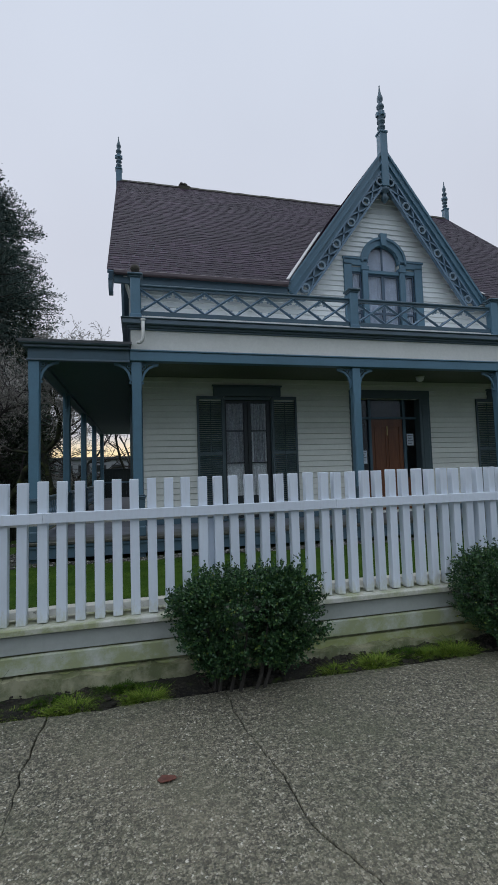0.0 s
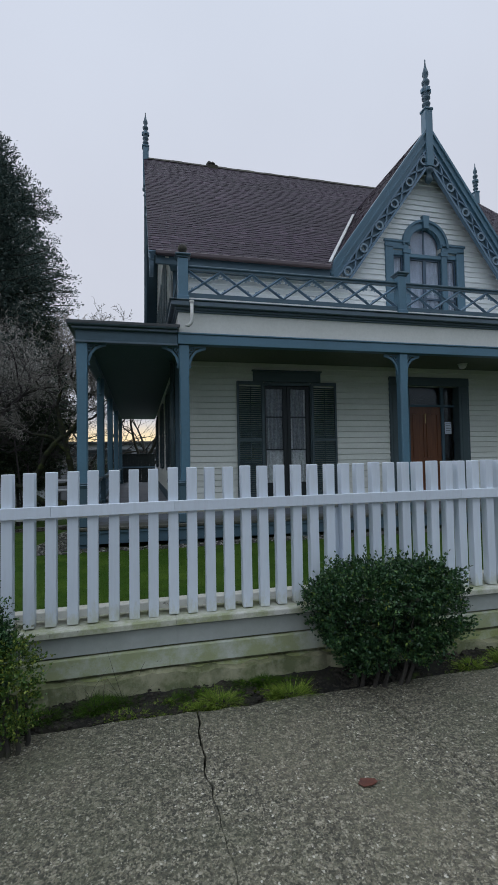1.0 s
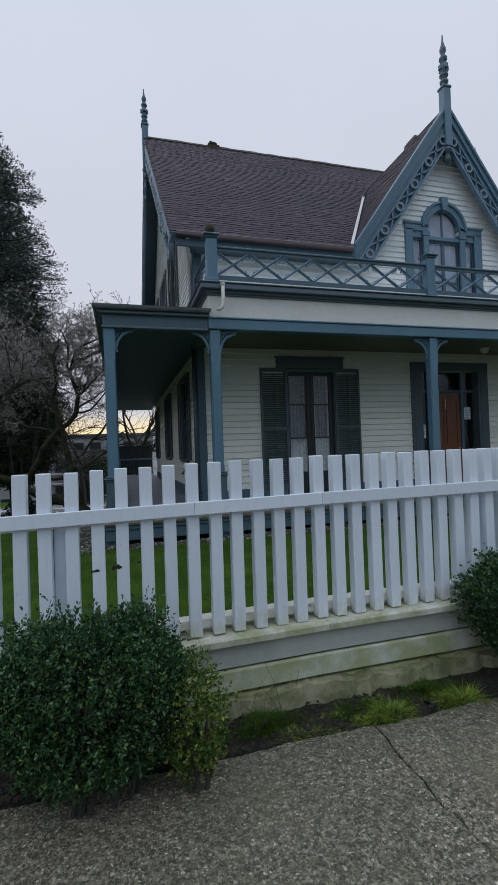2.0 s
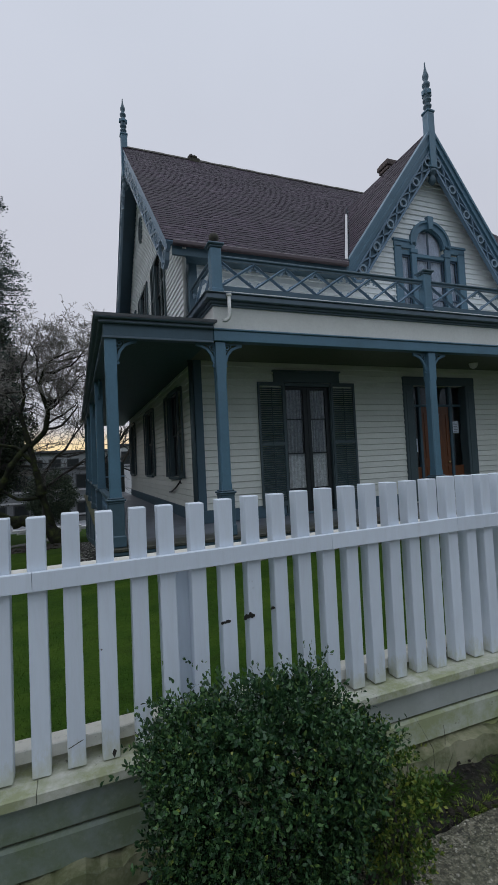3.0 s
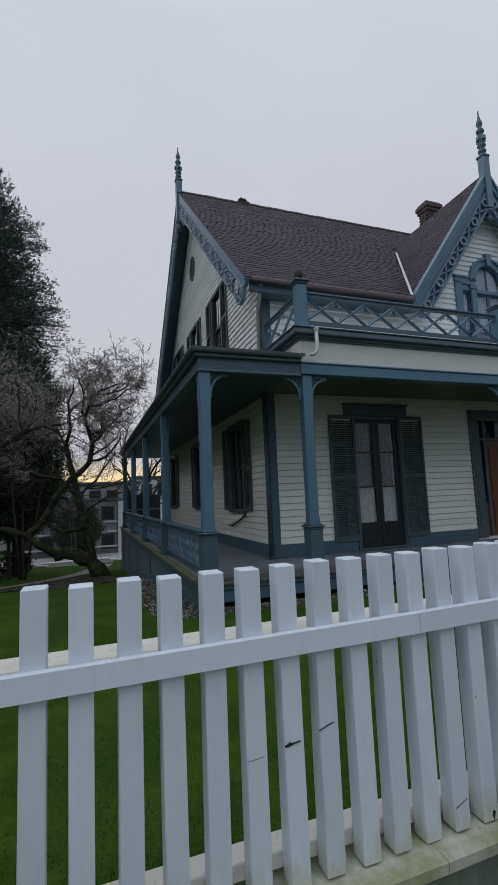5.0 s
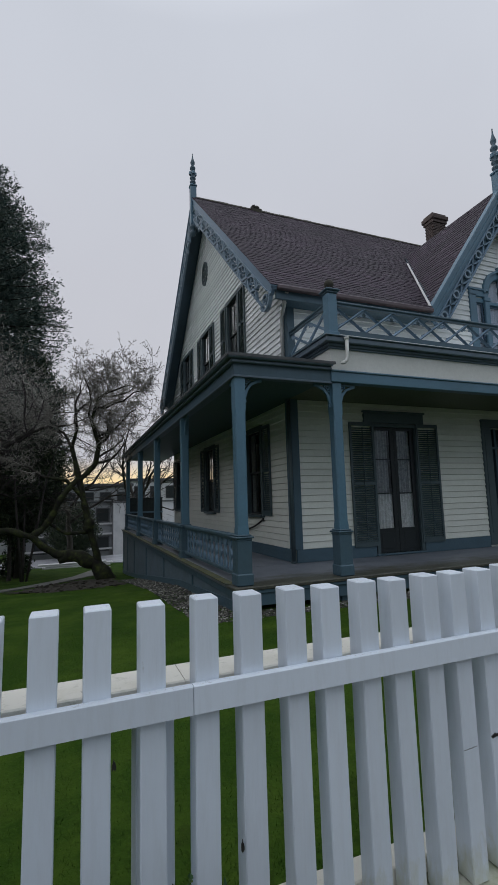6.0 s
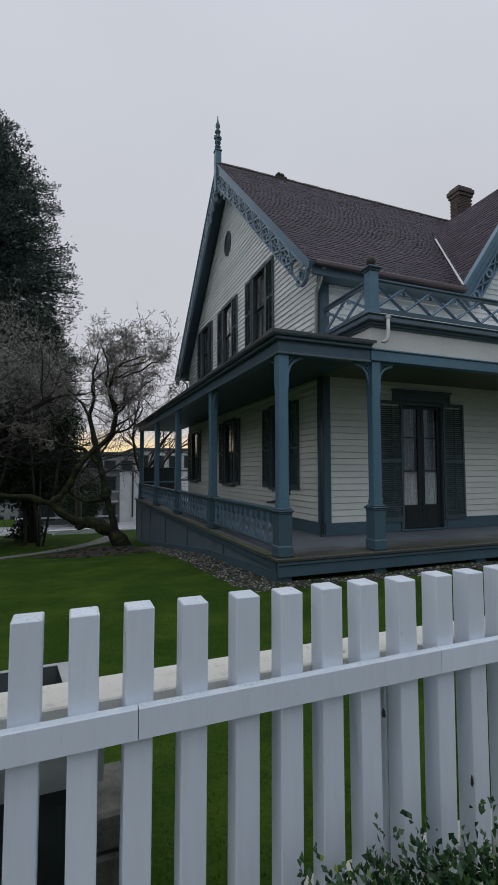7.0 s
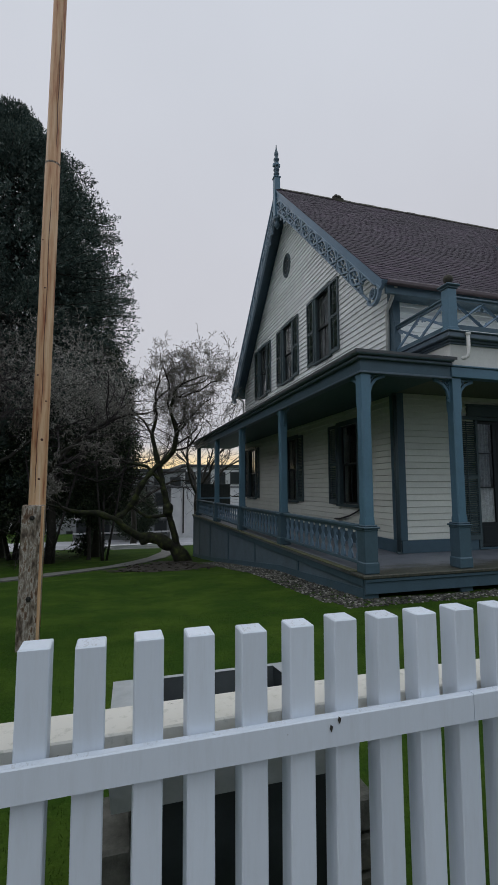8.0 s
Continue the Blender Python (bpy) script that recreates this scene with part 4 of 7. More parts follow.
def french_window(name, c, o, m):
    th = empty(name, "tall dark french window with lace curtains and open louvred shutters", "window", kind="structure")
    u0, u1, w0, w1 = o
    fr = Mesh()
    for a, b in ((u0 - 0.03, u0 + 0.055), (u1 - 0.055, u1 + 0.03)):
        fr.box(a, b, -0.05, 0.12, w0, w1, m, b=0.006)
    fr.box(u0 + 0.055, u1 - 0.055, -0.05, 0.12, w1 - 0.06, w1 + 0.02, m, b=0.006)
    part("frame", fr, SHUTTER, th)
    part("head_board", Mesh().box(c - 0.86, c + 0.86, -0.07, 0.0, w1 + 0.03, w1 + 0.27, m, b=0.01).box(c - 0.89, c + 0.89, -0.10, 0.0, w1 + 0.27, w1 + 0.31, m, b=0.008), SHUTTER, th, "flat dark window hood")
    part("sill", Mesh().box(u0 - 0.05, u1 + 0.05, -0.08, 0.15, w0 - 0.04, w0, m, b=0.008), BLUE_DEEP, th)
    for k, (a, b) in enumerate(((u0 + 0.06, c - 0.004), (c + 0.004, u1 - 0.06))):
        lf = Mesh()
        g0, g1 = (a + 0.04, b - 0.10) if k == 0 else (a + 0.085, b - 0.10)
        lf.box(a, g0, 0.02, 0.065, w0 + 0.01, w1 - 0.07, m, b=0.004).box(g1, b, 0.02, 0.065, w0 + 0.01, w1 - 0.07, m, b=0.004)
        lf.box(g0, g1, 0.02, 0.065, w0 + 0.01, w0 + 0.55, m).box(g0 + 0.05, g1 - 0.05, 0.012, 0.02, w0 + 0.10, w0 + 0.46, m, b=0.004)
        lf.box(g0, g1, 0.02, 0.065, w1 - 0.13, w1 - 0.07, m)
        for w in (1.65, 2.44):
            lf.box(g0, g1, 0.025, 0.06, w - 0.015, w + 0.015, m)
        leaf = part("leaf", lf, DARK_SASH, th, "dark glazed door leaf")
        for wa, wb in ((w0 + 0.55, 1.635), (1.665, 2.425), (2.455, w1 - 0.13)):
            pane(leaf, g0, g1, wa, wb, m, 0.045)
        drape(th, g0 - 0.03, g1 + 0.03, w0 + 0.4, 1.66, m, 0.095, CURTAIN, label="white lace half curtain", folds=6, seed=k + int(c * 7))
        if k:
            drape(th, g0 - 0.03, g0 + 0.07, w0 + 0.4, 2.42, m, 0.12, CURTAIN, label="white lace curtain drawn to the side", folds=2, amp=0.012, seed=k + int(c * 9))
            drape(th, g1 - 0.025, g1 + 0.03, 1.66, w1 - 0.08, m, 0.11, CURTAIN, label="white curtain edge", folds=1, amp=0.006, seed=k + 2)
            drape(th, g0 + 0.02, g1 + 0.03, w0 + 0.4, w1 - 0.08, m, 0.16, LACE_SHADED, label="lace curtain with the room's shade in its grey colour", folds=6, amp=0.035, seed=k + int(c * 5))
        else:
            drape(th, g0 - 0.03, g1 + 0.03, w0 + 0.4, w1 - 0.08, m, 0.18, LACE_SHADED, label="drawn-back curtain with the room's shade in its grey colour", folds=6, amp=0.035, seed=k + int(c * 5))
    part("backing", Mesh().box(u0 - 0.4, u1 + 0.4, 0.9, 0.93, w0, w1 + 0.2, m), ROOM_SHADE, th)
    for a, b in ((c - 1.27, c - 0.61), (c + 0.61, c + 1.27)):
        shutter(th, a, b, w0 + 0.18, w1 + 0.03, m)
    return th


french_window("window_1", 2.69, FRENCH[0], FRONT)
french_window("window_2", 2 * MID - 2.69, FRENCH[1], FRONT)


def sash_window(name, o, m, label, blind):
    th = empty(name, label, "window", kind="structure")
    u0, u1, w0, w1 = o
    c = (u0 + u1) / 2
    fr = Mesh()
    for a, b in ((u0 - 0.08, u0 + 0.04), (u1 - 0.04, u1 + 0.08)):
        fr.box(a, b, -0.05, 0.10, w0, w1, m, b=0.006)
    fr.box(u0 - 0.12, u1 + 0.12, -0.065, 0.10, w1, w1 + 0.12, m, b=0.008)
    part("frame", fr, SHUTTER, th)
    part("sill", Mesh().box(u0 - 0.12, u1 + 0.12, -0.10, 0.10, w0 - 0.07, w0, m, b=0.01), SHUTTER, th)
    mid = (w0 + w1) / 2
    for k, (a, b) in enumerate(((w0, mid + 0.02), (mid - 0.02, w1))):
        d = 0.055 if k == 0 else 0.02
        sf = Mesh()
        for p, q in ((u0 + 0.04, u0 + 0.09), (u1 - 0.09, u1 - 0.04)):
            sf.box(p, q, d, d + 0.035, a, b, m)
        for p, q in ((a, a + 0.05), (b - 0.045, b)):
            sf.box(u0 + 0.09, u1 - 0.09, d, d + 0.035, p, q, m)
        sf.box(c - 0.012, c + 0.012, d + 0.003, d + 0.032, a + 0.05, b - 0.045, m)
        sash = part("sash", sf, DARK_SASH, th)
        for p, q in ((u0 + 0.09, c - 0.012), (c + 0.012, u1 - 0.09)):
            pane(sash, p, q, a + 0.05, b - 0.045, m, d + 0.015)
    if blind:
        drape(th, u0 + 0.02, u1 - 0.02, w0 + 0.05, w1, m, 0.16, BLIND, "blind", "dim drawn curtain", 4, 0.015, int(-u0 * 3))
    part("backing", Mesh().box(u0 - 0.3, u1 + 0.3, 0.8, 0.83, w0 - 0.2, w1 + 0.2, m), ROOM_SHADE, th)
    for a, b in ((u0 - 0.60, u0 - 0.09), (u1 + 0.09, u1 + 0.60)):
        shutter(th, a, b, w0 - 0.02, w1 + 0.06, m)
    return th


for i, o in enumerate(UPPER):
    sash_window("window_%d" % (3 + i), o, WEST, "dark upstairs sash window with open louvred shutters", True)
for i, o in enumerate(LOWER):
    sash_window("window_%d" % (6 + i), o, WEST, "dark porch sash window with open louvred shutters", False)

# round window high in the gable end
ov = empty("window_9", "small oval window in a dark frame high in the gable", "window", kind="structure")
part("frame", Mesh().ring(-OVAL_Y, 9.83, 0.40, 0.09, -0.06, 0.02, WEST, 24, 0.30), SHUTTER, ov)
part("pane", Mesh().prism([(-OVAL_Y + 0.28 * math.cos(k * math.tau / 20), 9.83 + 0.38 * math.sin(k * math.tau / 20)) for k in range(20)], -0.032, -0.022, WEST), DARK_SASH, ov, "dark glass")
part("muntin", Mesh().bar([(-OVAL_Y, 9.46), (-OVAL_Y, 10.2)], 0.03, -0.05, -0.03, WEST).bar([(-OVAL_Y - 0.27, 9.83), (-OVAL_Y + 0.27, 9.83)], 0.03, -0.05, -0.03, WEST), SHUTTER, ov)

# three-part arched window of the cross gable
pw = empty("window_10", "blue three-part arched balcony window with pale curtains", "window", kind="structure")
PC, AZ = MID, 7.04
fr = Mesh()
for a, b in ((5.44, 5.68), (7.58, 7.82)):
    fr.box(a, b, -0.06, 0.08, 4.5, 6.95, FRONT, b=0.012).box(a - 0.02, b + 0.02, -0.075, 0.08, 4.5, 4.62, FRONT, b=0.01)
for a, b in ((5.98, 6.15), (7.11, 7.28)):
    fr.box(a, b, -0.07, 0.08, 4.5, 6.78, FRONT, b=0.015).box(a - 0.03, b + 0.03, -0.085, 0.08, 6.78, 6.90, FRONT, b=0.012)
for a, b in ((5.44, 6.13), (7.13, 7.82)):
    fr.box(a, b, -0.06, 0.08, 6.90, 7.06, FRONT, b=0.01).box(a - (0.03 if a < 6 else 0), b + (0.03 if a > 6 else 0), -0.085, 0.08, 7.06, 7.12, FRONT, b=0.01)
part("frame", fr, BLUE, pw)
arch = Mesh()
for r, w, d in ((0.55, 0.17, -0.06), (0.655, 0.06, -0.10), (0.475, 0.045, -0.03)):
    arch.bar([(PC + r * math.cos(q), AZ + r * math.sin(q)) for q in np.linspace(-0.05, math.pi + 0.05, 26)], w, d, 0.08, FRONT)
part("arch", arch, BLUE, pw, "round-headed moulded arch")
part("keystone", Mesh().prism([(PC - 0.07, AZ + 0.44), (PC + 0.07, AZ + 0.44), (PC + 0.10, AZ + 0.78), (PC - 0.10, AZ + 0.78)], -0.13, 0.05, FRONT), BLUE, pw)
part("transom", Mesh().box(6.15, 7.11, -0.04, 0.07, 6.70, 6.80, FRONT, b=0.01).box(5.68, 5.98, -0.02, 0.07, 6.74, 6.86, FRONT).box(7.28, 7.58, -0.02, 0.07, 6.74, 6.86, FRONT), BLUE, pw)
for a, b, top in ((5.68, 5.98, 6.74), (6.15, 6.63, 6.70), (6.63, 7.11, 6.70), (7.28, 7.58, 6.74)):
    sf = Mesh().box(a, a + 0.045, 0.02, 0.06, 4.62, top, FRONT).box(b - 0.045, b, 0.02, 0.06, 4.62, top, FRONT)
    for w in (4.62, 5.6, top - 0.05):
        sf.box(a + 0.045, b - 0.045, 0.02, 0.06, w, w + 0.05, FRONT)
    sash = part("sash", sf, GABLE_SASH, pw)
    pane(sash, a + 0.045, b - 0.045, 4.67, 5.6, FRONT, 0.035)
    pane(sash, a + 0.045, b - 0.045, 5.65, top - 0.05, FRONT, 0.035)
    drape(pw, a, b, 4.6, top, FRONT, 0.09, SKY_NET, label="net curtain tinted with the sky reflected in the panes", folds=3, seed=int(a * 9))
fan = Mesh().bar([(PC, 6.8), (PC, AZ + 0.46)], 0.04, 0.02, 0.06, FRONT)
sash = part("fanlight", fan, GABLE_SASH, pw)
for sgn in (-1, 1):
    poly = [(PC + sgn * 0.02, 6.8), (PC + sgn * 0.46, 6.8)] + [(PC + sgn * 0.46 * math.cos(q), AZ + 0.46 * math.sin(q)) for q in np.linspace(0, math.pi / 2 - 0.05, 8)]
    g = part("pane", Mesh().prism(poly, 0.035, 0.041, FRONT), GLASS, sash)
    g.visible_shadow = False
drape(pw, PC - 0.46, PC + 0.46, 6.78, 7.5, FRONT, 0.12, SKY_NET, "blind", "blind tinted with the sky reflected in the panes", 2, 0.01, 3)

# front door
dr = empty("door_1", "varnished brown front door with sidelights and transom in a dark frame", "door", kind="structure")
fr = Mesh()
for a, b in ((5.44, 5.76), (7.50, 7.82)):
    fr.box(a, b, -0.06, 0.225, 0.30, 3.28, FRONT, b=0.012).box(a + 0.07, b - 0.07, -0.075, -0.055, 0.6, 3.1, FRONT, b=0.008)
fr.box(5.44, 7.82, -0.07, 0.225, 3.28, 3.50, FRONT, b=0.012)
part("frame", fr, SHUTTER, dr, "dark panelled door surround")
RECESS = FRONT @ Matrix.Translation((0, 0.13, 0))
mul = Mesh().box(5.76, 7.50, 0.0, 0.08, 2.74, 2.80, RECESS, b=0.006)
for a, b in ((6.05, 6.13), (7.08, 7.16)):
    mul.box(a, b, -0.01, 0.09, 0.3, 2.74, RECESS, b=0.006).box(a, b, -0.01, 0.09, 2.80, 3.28, RECESS, b=0.006)
part("mullions", mul, BLUE_DEEP, dr, "slim blue-grey mullions and transom bar")
lf = Mesh().box(6.13, 7.08, 0.03, 0.08, 0.31, 2.74, RECESS, b=0.005)
for a, b in ((6.24, 6.56), (6.65, 6.97)):
    for w0, w1 in ((0.5, 1.15), (1.4, 2.55)):
        lf.bar([(a, w0), (b, w0), (b, w1), (a, w1)], 0.03, 0.012, 0.03, RECESS, True)
leaf = part("leaf", lf, DOOR_WOOD, dr, "varnished brown door leaf")
part("knocker", Mesh().box(6.59, 6.62, 0.005, 0.03, 2.30, 2.56, RECESS, b=0.006), BRASS, leaf, "brass knocker")
part("knob", Mesh().lathe([(0.01, 0), (0.03, 0.02), (0.035, 0.04), (0.01, 0.06)], RECESS @ Matrix.Translation((6.99, 0.03, 1.25)) @ Matrix.Rotation(math.pi / 2, 4, "X")), BRASS, leaf, "brass door knob")
for a, b in ((5.76, 6.05), (7.16, 7.50)):
    pane(dr, a, b, 1.15, 2.74, RECESS, 0.045)
    part("panel", Mesh().box(a, b, 0.03, 0.08, 0.31, 1.15, RECESS), DOOR_WOOD, dr, "brown wooden panel below the sidelight")
    nt_w = 0.20
    note = part("notice", Mesh().box((a + b) / 2 - nt_w / 2 - 0.02, (a + b) / 2 + nt_w / 2 - 0.02, 0.036, 0.040, 2.02 if a > 6 else 1.55, 2.34 if a > 6 else 1.9, RECESS), PAPER, dr, "sheet of paper taped behind the sidelight")
    wz = 2.30 if a > 6 else 1.86
    for k in range(6):
        part("line", Mesh().box((a + b) / 2 - 0.10, (a + b) / 2 + 0.06 - 0.02 * (k % 3), 0.033, 0.0355, wz - 0.045 * k - 0.012, wz - 0.045 * k, RECESS), INK, note)
for a, b in ((5.76, 6.05), (6.13, 7.08), (7.16, 7.50)):
    pane(dr, a, b, 2.80, 3.28, RECESS, 0.045)
part("backing", Mesh().box(5.3, 8.0, 0.8, 0.93, 0.3, 3.4, RECESS), ROOM_SHADE, dr)
lamp = empty("porch_lamp", "small pale ceiling lamp by the front door, unlit", "lamp", Matrix.Translation((7.05, 10.2, 3.72)))
part("base", Mesh().lathe([(0.10, -0.02), (0.12, 0.0)]), WHITE_TRIM, lamp)
part("shade", Mesh().lathe([(0.03, -0.13), (0.08, -0.10), (0.10, -0.05), (0.10, -0.02)]), WHITE_TRIM, lamp, smooth=True)

# corner boards and base boards
cb = Mesh().box(-0.03, 0.15, -0.04, 0.0, 0.52, 4.3, FRONT, b=0.006).box(-0.03, 0.15, -0.04, 0.0, 4.5, 6.1, FRONT, b=0.006)
cb.box(-11.22, -11.0, -0.04, 0.0, 0.52, 4.3, WEST, b=0.006).box(-11.16, -11.0, -0.04, 0.0, 4.4, 6.1, WEST, b=0.006)
solid("trim", cb, BLUE_DEEP, "slate blue corner boards of the house", "trim", kind="structure")
bbm = Mesh()
for a, b in ((0.0, 2.0), (3.38, 5.44), (7.82, 9.88), (11.26, 13.26)):
    bbm.box(a, b, -0.045, 0.0, DECK, 0.52, FRONT, b=0.008)
bbm.box(-BACK_Y, -11.0, -0.045, 0.0, DECK, 0.52, WEST, b=0.008)
solid("baseboard", bbm, BLUE_DEEP, "slate blue base boards along the porch walls", "baseboard", kind="structure")

# ---- porch ----
POST_X, POST_Y = -1.845, 9.25
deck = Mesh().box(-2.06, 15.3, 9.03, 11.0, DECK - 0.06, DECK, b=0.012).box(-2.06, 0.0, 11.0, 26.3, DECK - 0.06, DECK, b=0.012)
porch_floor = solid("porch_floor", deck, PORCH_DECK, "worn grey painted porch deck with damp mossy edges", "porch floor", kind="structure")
ed = Mesh().box(-2.08, -1.93, 9.4, 26.3, DECK + 0.0, DECK + 0.012)
part("mossy_edge", ed, MOSS_BOARD, porch_floor, "mossy outer deck edge")
fas = Mesh().box(-2.0, 15.2, 9.08, 9.14, -0.06, DECK - 0.06, b=0.008).box(-2.02, 15.2, 9.05, 9.10, DECK - 0.12, DECK - 0.06, b=0.012)
solid("porch_fascia", fas, BLUE_DEEP, "slate blue boards along the front porch edge", "porch trim", kind="structure")
pier = empty("porch_pier", "short dark timber pier under the porch edge", "pier", Matrix.Translation((-1.86, 9.22, -0.06)), group="porch piers")
part("block", Mesh().box(-0.13, 0.13, -0.09, 0.09, -0.45, 0.0, b=0.01), BLUE_DEEP, pier)
for px in (0.02, 2.4, 4.75, 8.5, 13.24):
    copy_thing(pier, Matrix.Translation((px, 9.22, -0.06)))
# skirt along the side, down to the falling ground
sk = Mesh()
ys = np.linspace(9.14, 26.3, 14)
for a, b in zip(ys, ys[1:]):
    sk.prism([(-b, ground_z(-2, b) - 0.3), (-a, ground_z(-2, a) - 0.3), (-a, DECK - 0.06), (-b, DECK - 0.06)], 0, 0.05, side_at(-1.98))
skirt = solid("porch_skirt", sk, SKIRT_BLUE, "slate blue panelled skirt under the side porch", "porch skirt", kind="structure")
for yb in (12.0, 15.3, 18.6, 21.9, 24.4, 26.2):
    part("batten", Mesh().box(-yb - 0.05, -yb + 0.05, -0.025, 0.0, ground_z(-2, yb) - 0.2, DECK - 0.2, side_at(-1.98), b=0.005), BLUE_DEEP, skirt)
part("top_rail", Mesh().box(-26.3, -9.14, -0.04, 0.0, DECK - 0.20, DECK - 0.06, side_at(-1.98), b=0.01), BLUE_DEEP, skirt)
lowb = Mesh()
for a, b in zip(ys, ys[1:]):
    za, zb = ground_z(-2, a), ground_z(-2, b)
    lowb.prism([(-b, zb - 0.2), (-a, za - 0.2), (-a, min(za + 0.16, DECK - 0.21)), (-b, min(zb + 0.16, DECK - 0.21))], -0.03, 0.0, side_at(-1.98))
part("bottom_board", lowb, BLUE_DEEP, skirt)

# frieze, cornice and roofs of the porch
bm_ = Mesh().box(-1.95, -0.1, 9.15, 9.33, 3.64, 3.88, b=0.008).box(-1.94, -1.75, 9.33, 26.2, 3.64, 3.88, b=0.008)
solid("porch_frieze", bm_, BLUE_DEEP, "dark slate frieze boards of the side porch", "frieze", kind="structure")
bm_ = Mesh()
bm_.box(-1.97, -0.1, 9.12, 9.16, 3.62, 3.66, b=0.008).box(-1.97, -1.93, 9.16, 26.2, 3.62, 3.66, b=0.008)
bm_.box(-2.02, -0.1, 9.08, 9.16, 3.86, 3.92, b=0.015).box(-2.02, -1.93, 9.16, 26.3, 3.86, 3.92, b=0.015)
bm_.box(-2.09, -0.1, 9.02, 9.16, 3.92, 3.99, b=0.018).box(-2.09, -1.93, 9.16, 26.4, 3.92, 3.99, b=0.018)
solid("porch_cornice", bm_, CROWN, "slate blue moulded cornice of the side porch", "cornice", kind="structure")
fb = Mesh().box(-0.1, 15.2, 9.12, 9.30, 3.66, 3.85, b=0.01).box(-0.1, 15.2, 9.10, 9.28, 3.85, 3.885, b=0.01)
solid("porch_beam", fb, BLUE, "long blue porch beam across the front", "beam", kind="structure")
solid("porch_fascia_board", Mesh().box(-0.08, 15.2, 9.16, 9.26, 3.87, 4.31).box(-0.08, 0.02, 9.26, 11.0, 3.9, 4.31), WHITE_TRIM, "plain white fascia below the balcony", "fascia", kind="structure")
co = Mesh()
for z0, z1, o in ((4.285, 4.325, 0.035), (4.325, 4.375, 0.07), (4.375, 4.475, 0.15), (4.475, 4.50, 0.18)):
    co.box(-0.08 - o, 15.2, 9.16 - o, 9.30, z0, z1, b=0.012).box(-0.08 - o, 0.06, 9.30, 11.0, z0, z1, b=0.012)
solid("balcony_cornice", co, CROWN, "dark blue stepped cornice under the balcony", "cornice", kind="structure")
solid("balcony_floor", Mesh().box(-0.06, 15.2, 9.18, 11.0, 4.42, 4.53, b=0.01).box(-0.03, 15.2, 9.20, 9.26, 4.53, 4.60, b=0.006), WHITE_TRIM, "white painted balcony floor edge", "balcony floor", kind="structure")
pc = Mesh().box(-1.76, -0.1, 9.32, 11.0, 3.72, 3.76).box(-1.76, 0.0, 11.0, 26.2, 3.72, 3.76)
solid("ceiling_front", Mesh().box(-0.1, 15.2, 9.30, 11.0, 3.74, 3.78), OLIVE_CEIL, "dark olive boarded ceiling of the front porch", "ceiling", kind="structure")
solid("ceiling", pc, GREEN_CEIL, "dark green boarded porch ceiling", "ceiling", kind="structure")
pr = Mesh()
A, B, C, D, E_ = (-2.10, 9.01, 4.0), (-0.06, 9.01, 4.0), (-0.06, 11.0, 4.44), (-2.10, 26.4, 4.0), (0.0, 26.4, 4.44)
pr.add(*slab([A, B, C], 0.05)).add(*slab([A, C, (0.0, 11.0, 4.44), E_, D], 0.05))
solid("roof_porch", pr, FAR_DARK, "low dark roof over the side porch", "roof", kind="structure")


def porch_post():
    th = empty("porch_column", "slate blue chamfered porch column on a square pedestal", "porch column", group="porch columns")
    ped = Mesh().box(-0.124, 0.124, -0.124, 0.124, 0.0, 0.74, b=0.008).box(-0.142, 0.142, -0.142, 0.142, 0.0, 0.19, b=0.018)
    part("pedestal", ped, BLUE_DEEP, th)
    part("pedestal_cap", Mesh().box(-0.135, 0.135, -0.135, 0.135, 0.695, 0.735, b=0.012).box(-0.156, 0.156, -0.156, 0.156, 0.735, 0.765, b=0.01).box(-0.128, 0.128, -0.128, 0.128, 0.765, 0.795, b=0.012), BLUE_DEEP, th)
    h0, h1 = 0.785, 3.40
    w, c = 0.092, 0.022
    oct_ = [(w, -w + c), (w, w - c), (w - c, w), (-w + c, w), (-w, w - c), (-w, -w + c), (-w + c, -w), (w - c, -w)]
    sq = [(w, -w), (w, w), (w, w), (-w, w), (-w, w), (-w, -w), (-w, -w), (w, -w)]
    rings = [(sq, h0), (sq, h0 + 0.08), (oct_, h0 + 0.15), (oct_, h1 - 0.62), (sq, h1 - 0.55), (sq, h1)]
    vs = [(x, y, z) for r, z in rings for x, y in r]
    fs = [(i * 8 + k, i * 8 + (k + 1) % 8, i * 8 + 8 + (k + 1) % 8, i * 8 + 8 + k) for i in range(5) for k in range(8)] + [tuple(range(8)), tuple(40 + k for k in range(8))]
    part("shaft", Mesh().add(vs, fs), BLUE, th)
    return th


def bracket(parent, m):
    """A curved pierced bracket in the angle of column and beam."""
    me = Mesh().bar([(0.0, -0.36), (0.02, -0.33), (0.06, -0.20), (0.14, -0.10), (0.25, -0.05), (0.33, -0.03)], 0.045, -0.02, 0.02, m)
    me.bar([(0.0, -0.34), (0.0, -0.02)], 0.03, -0.018, 0.018, m).bar([(0.0, -0.012), (0.34, -0.012)], 0.025, -0.018, 0.018, m)
    me.ring(0.055, -0.07, 0.032, 0.018, -0.014, 0.014, m, 10)
    me.bar([(0.0, -0.16), (0.06, -0.13)], 0.02, -0.014, 0.014, m).bar([(0.12, -0.02), (0.12, -0.07)], 0.02, -0.014, 0.014, m)
    me.bar([(0.02, -0.37), (0.035, -0.40), (0.01, -0.42)], 0.03, -0.015, 0.015, m)
    part("bracket", me, BLUE, parent, "curved sawn bracket")


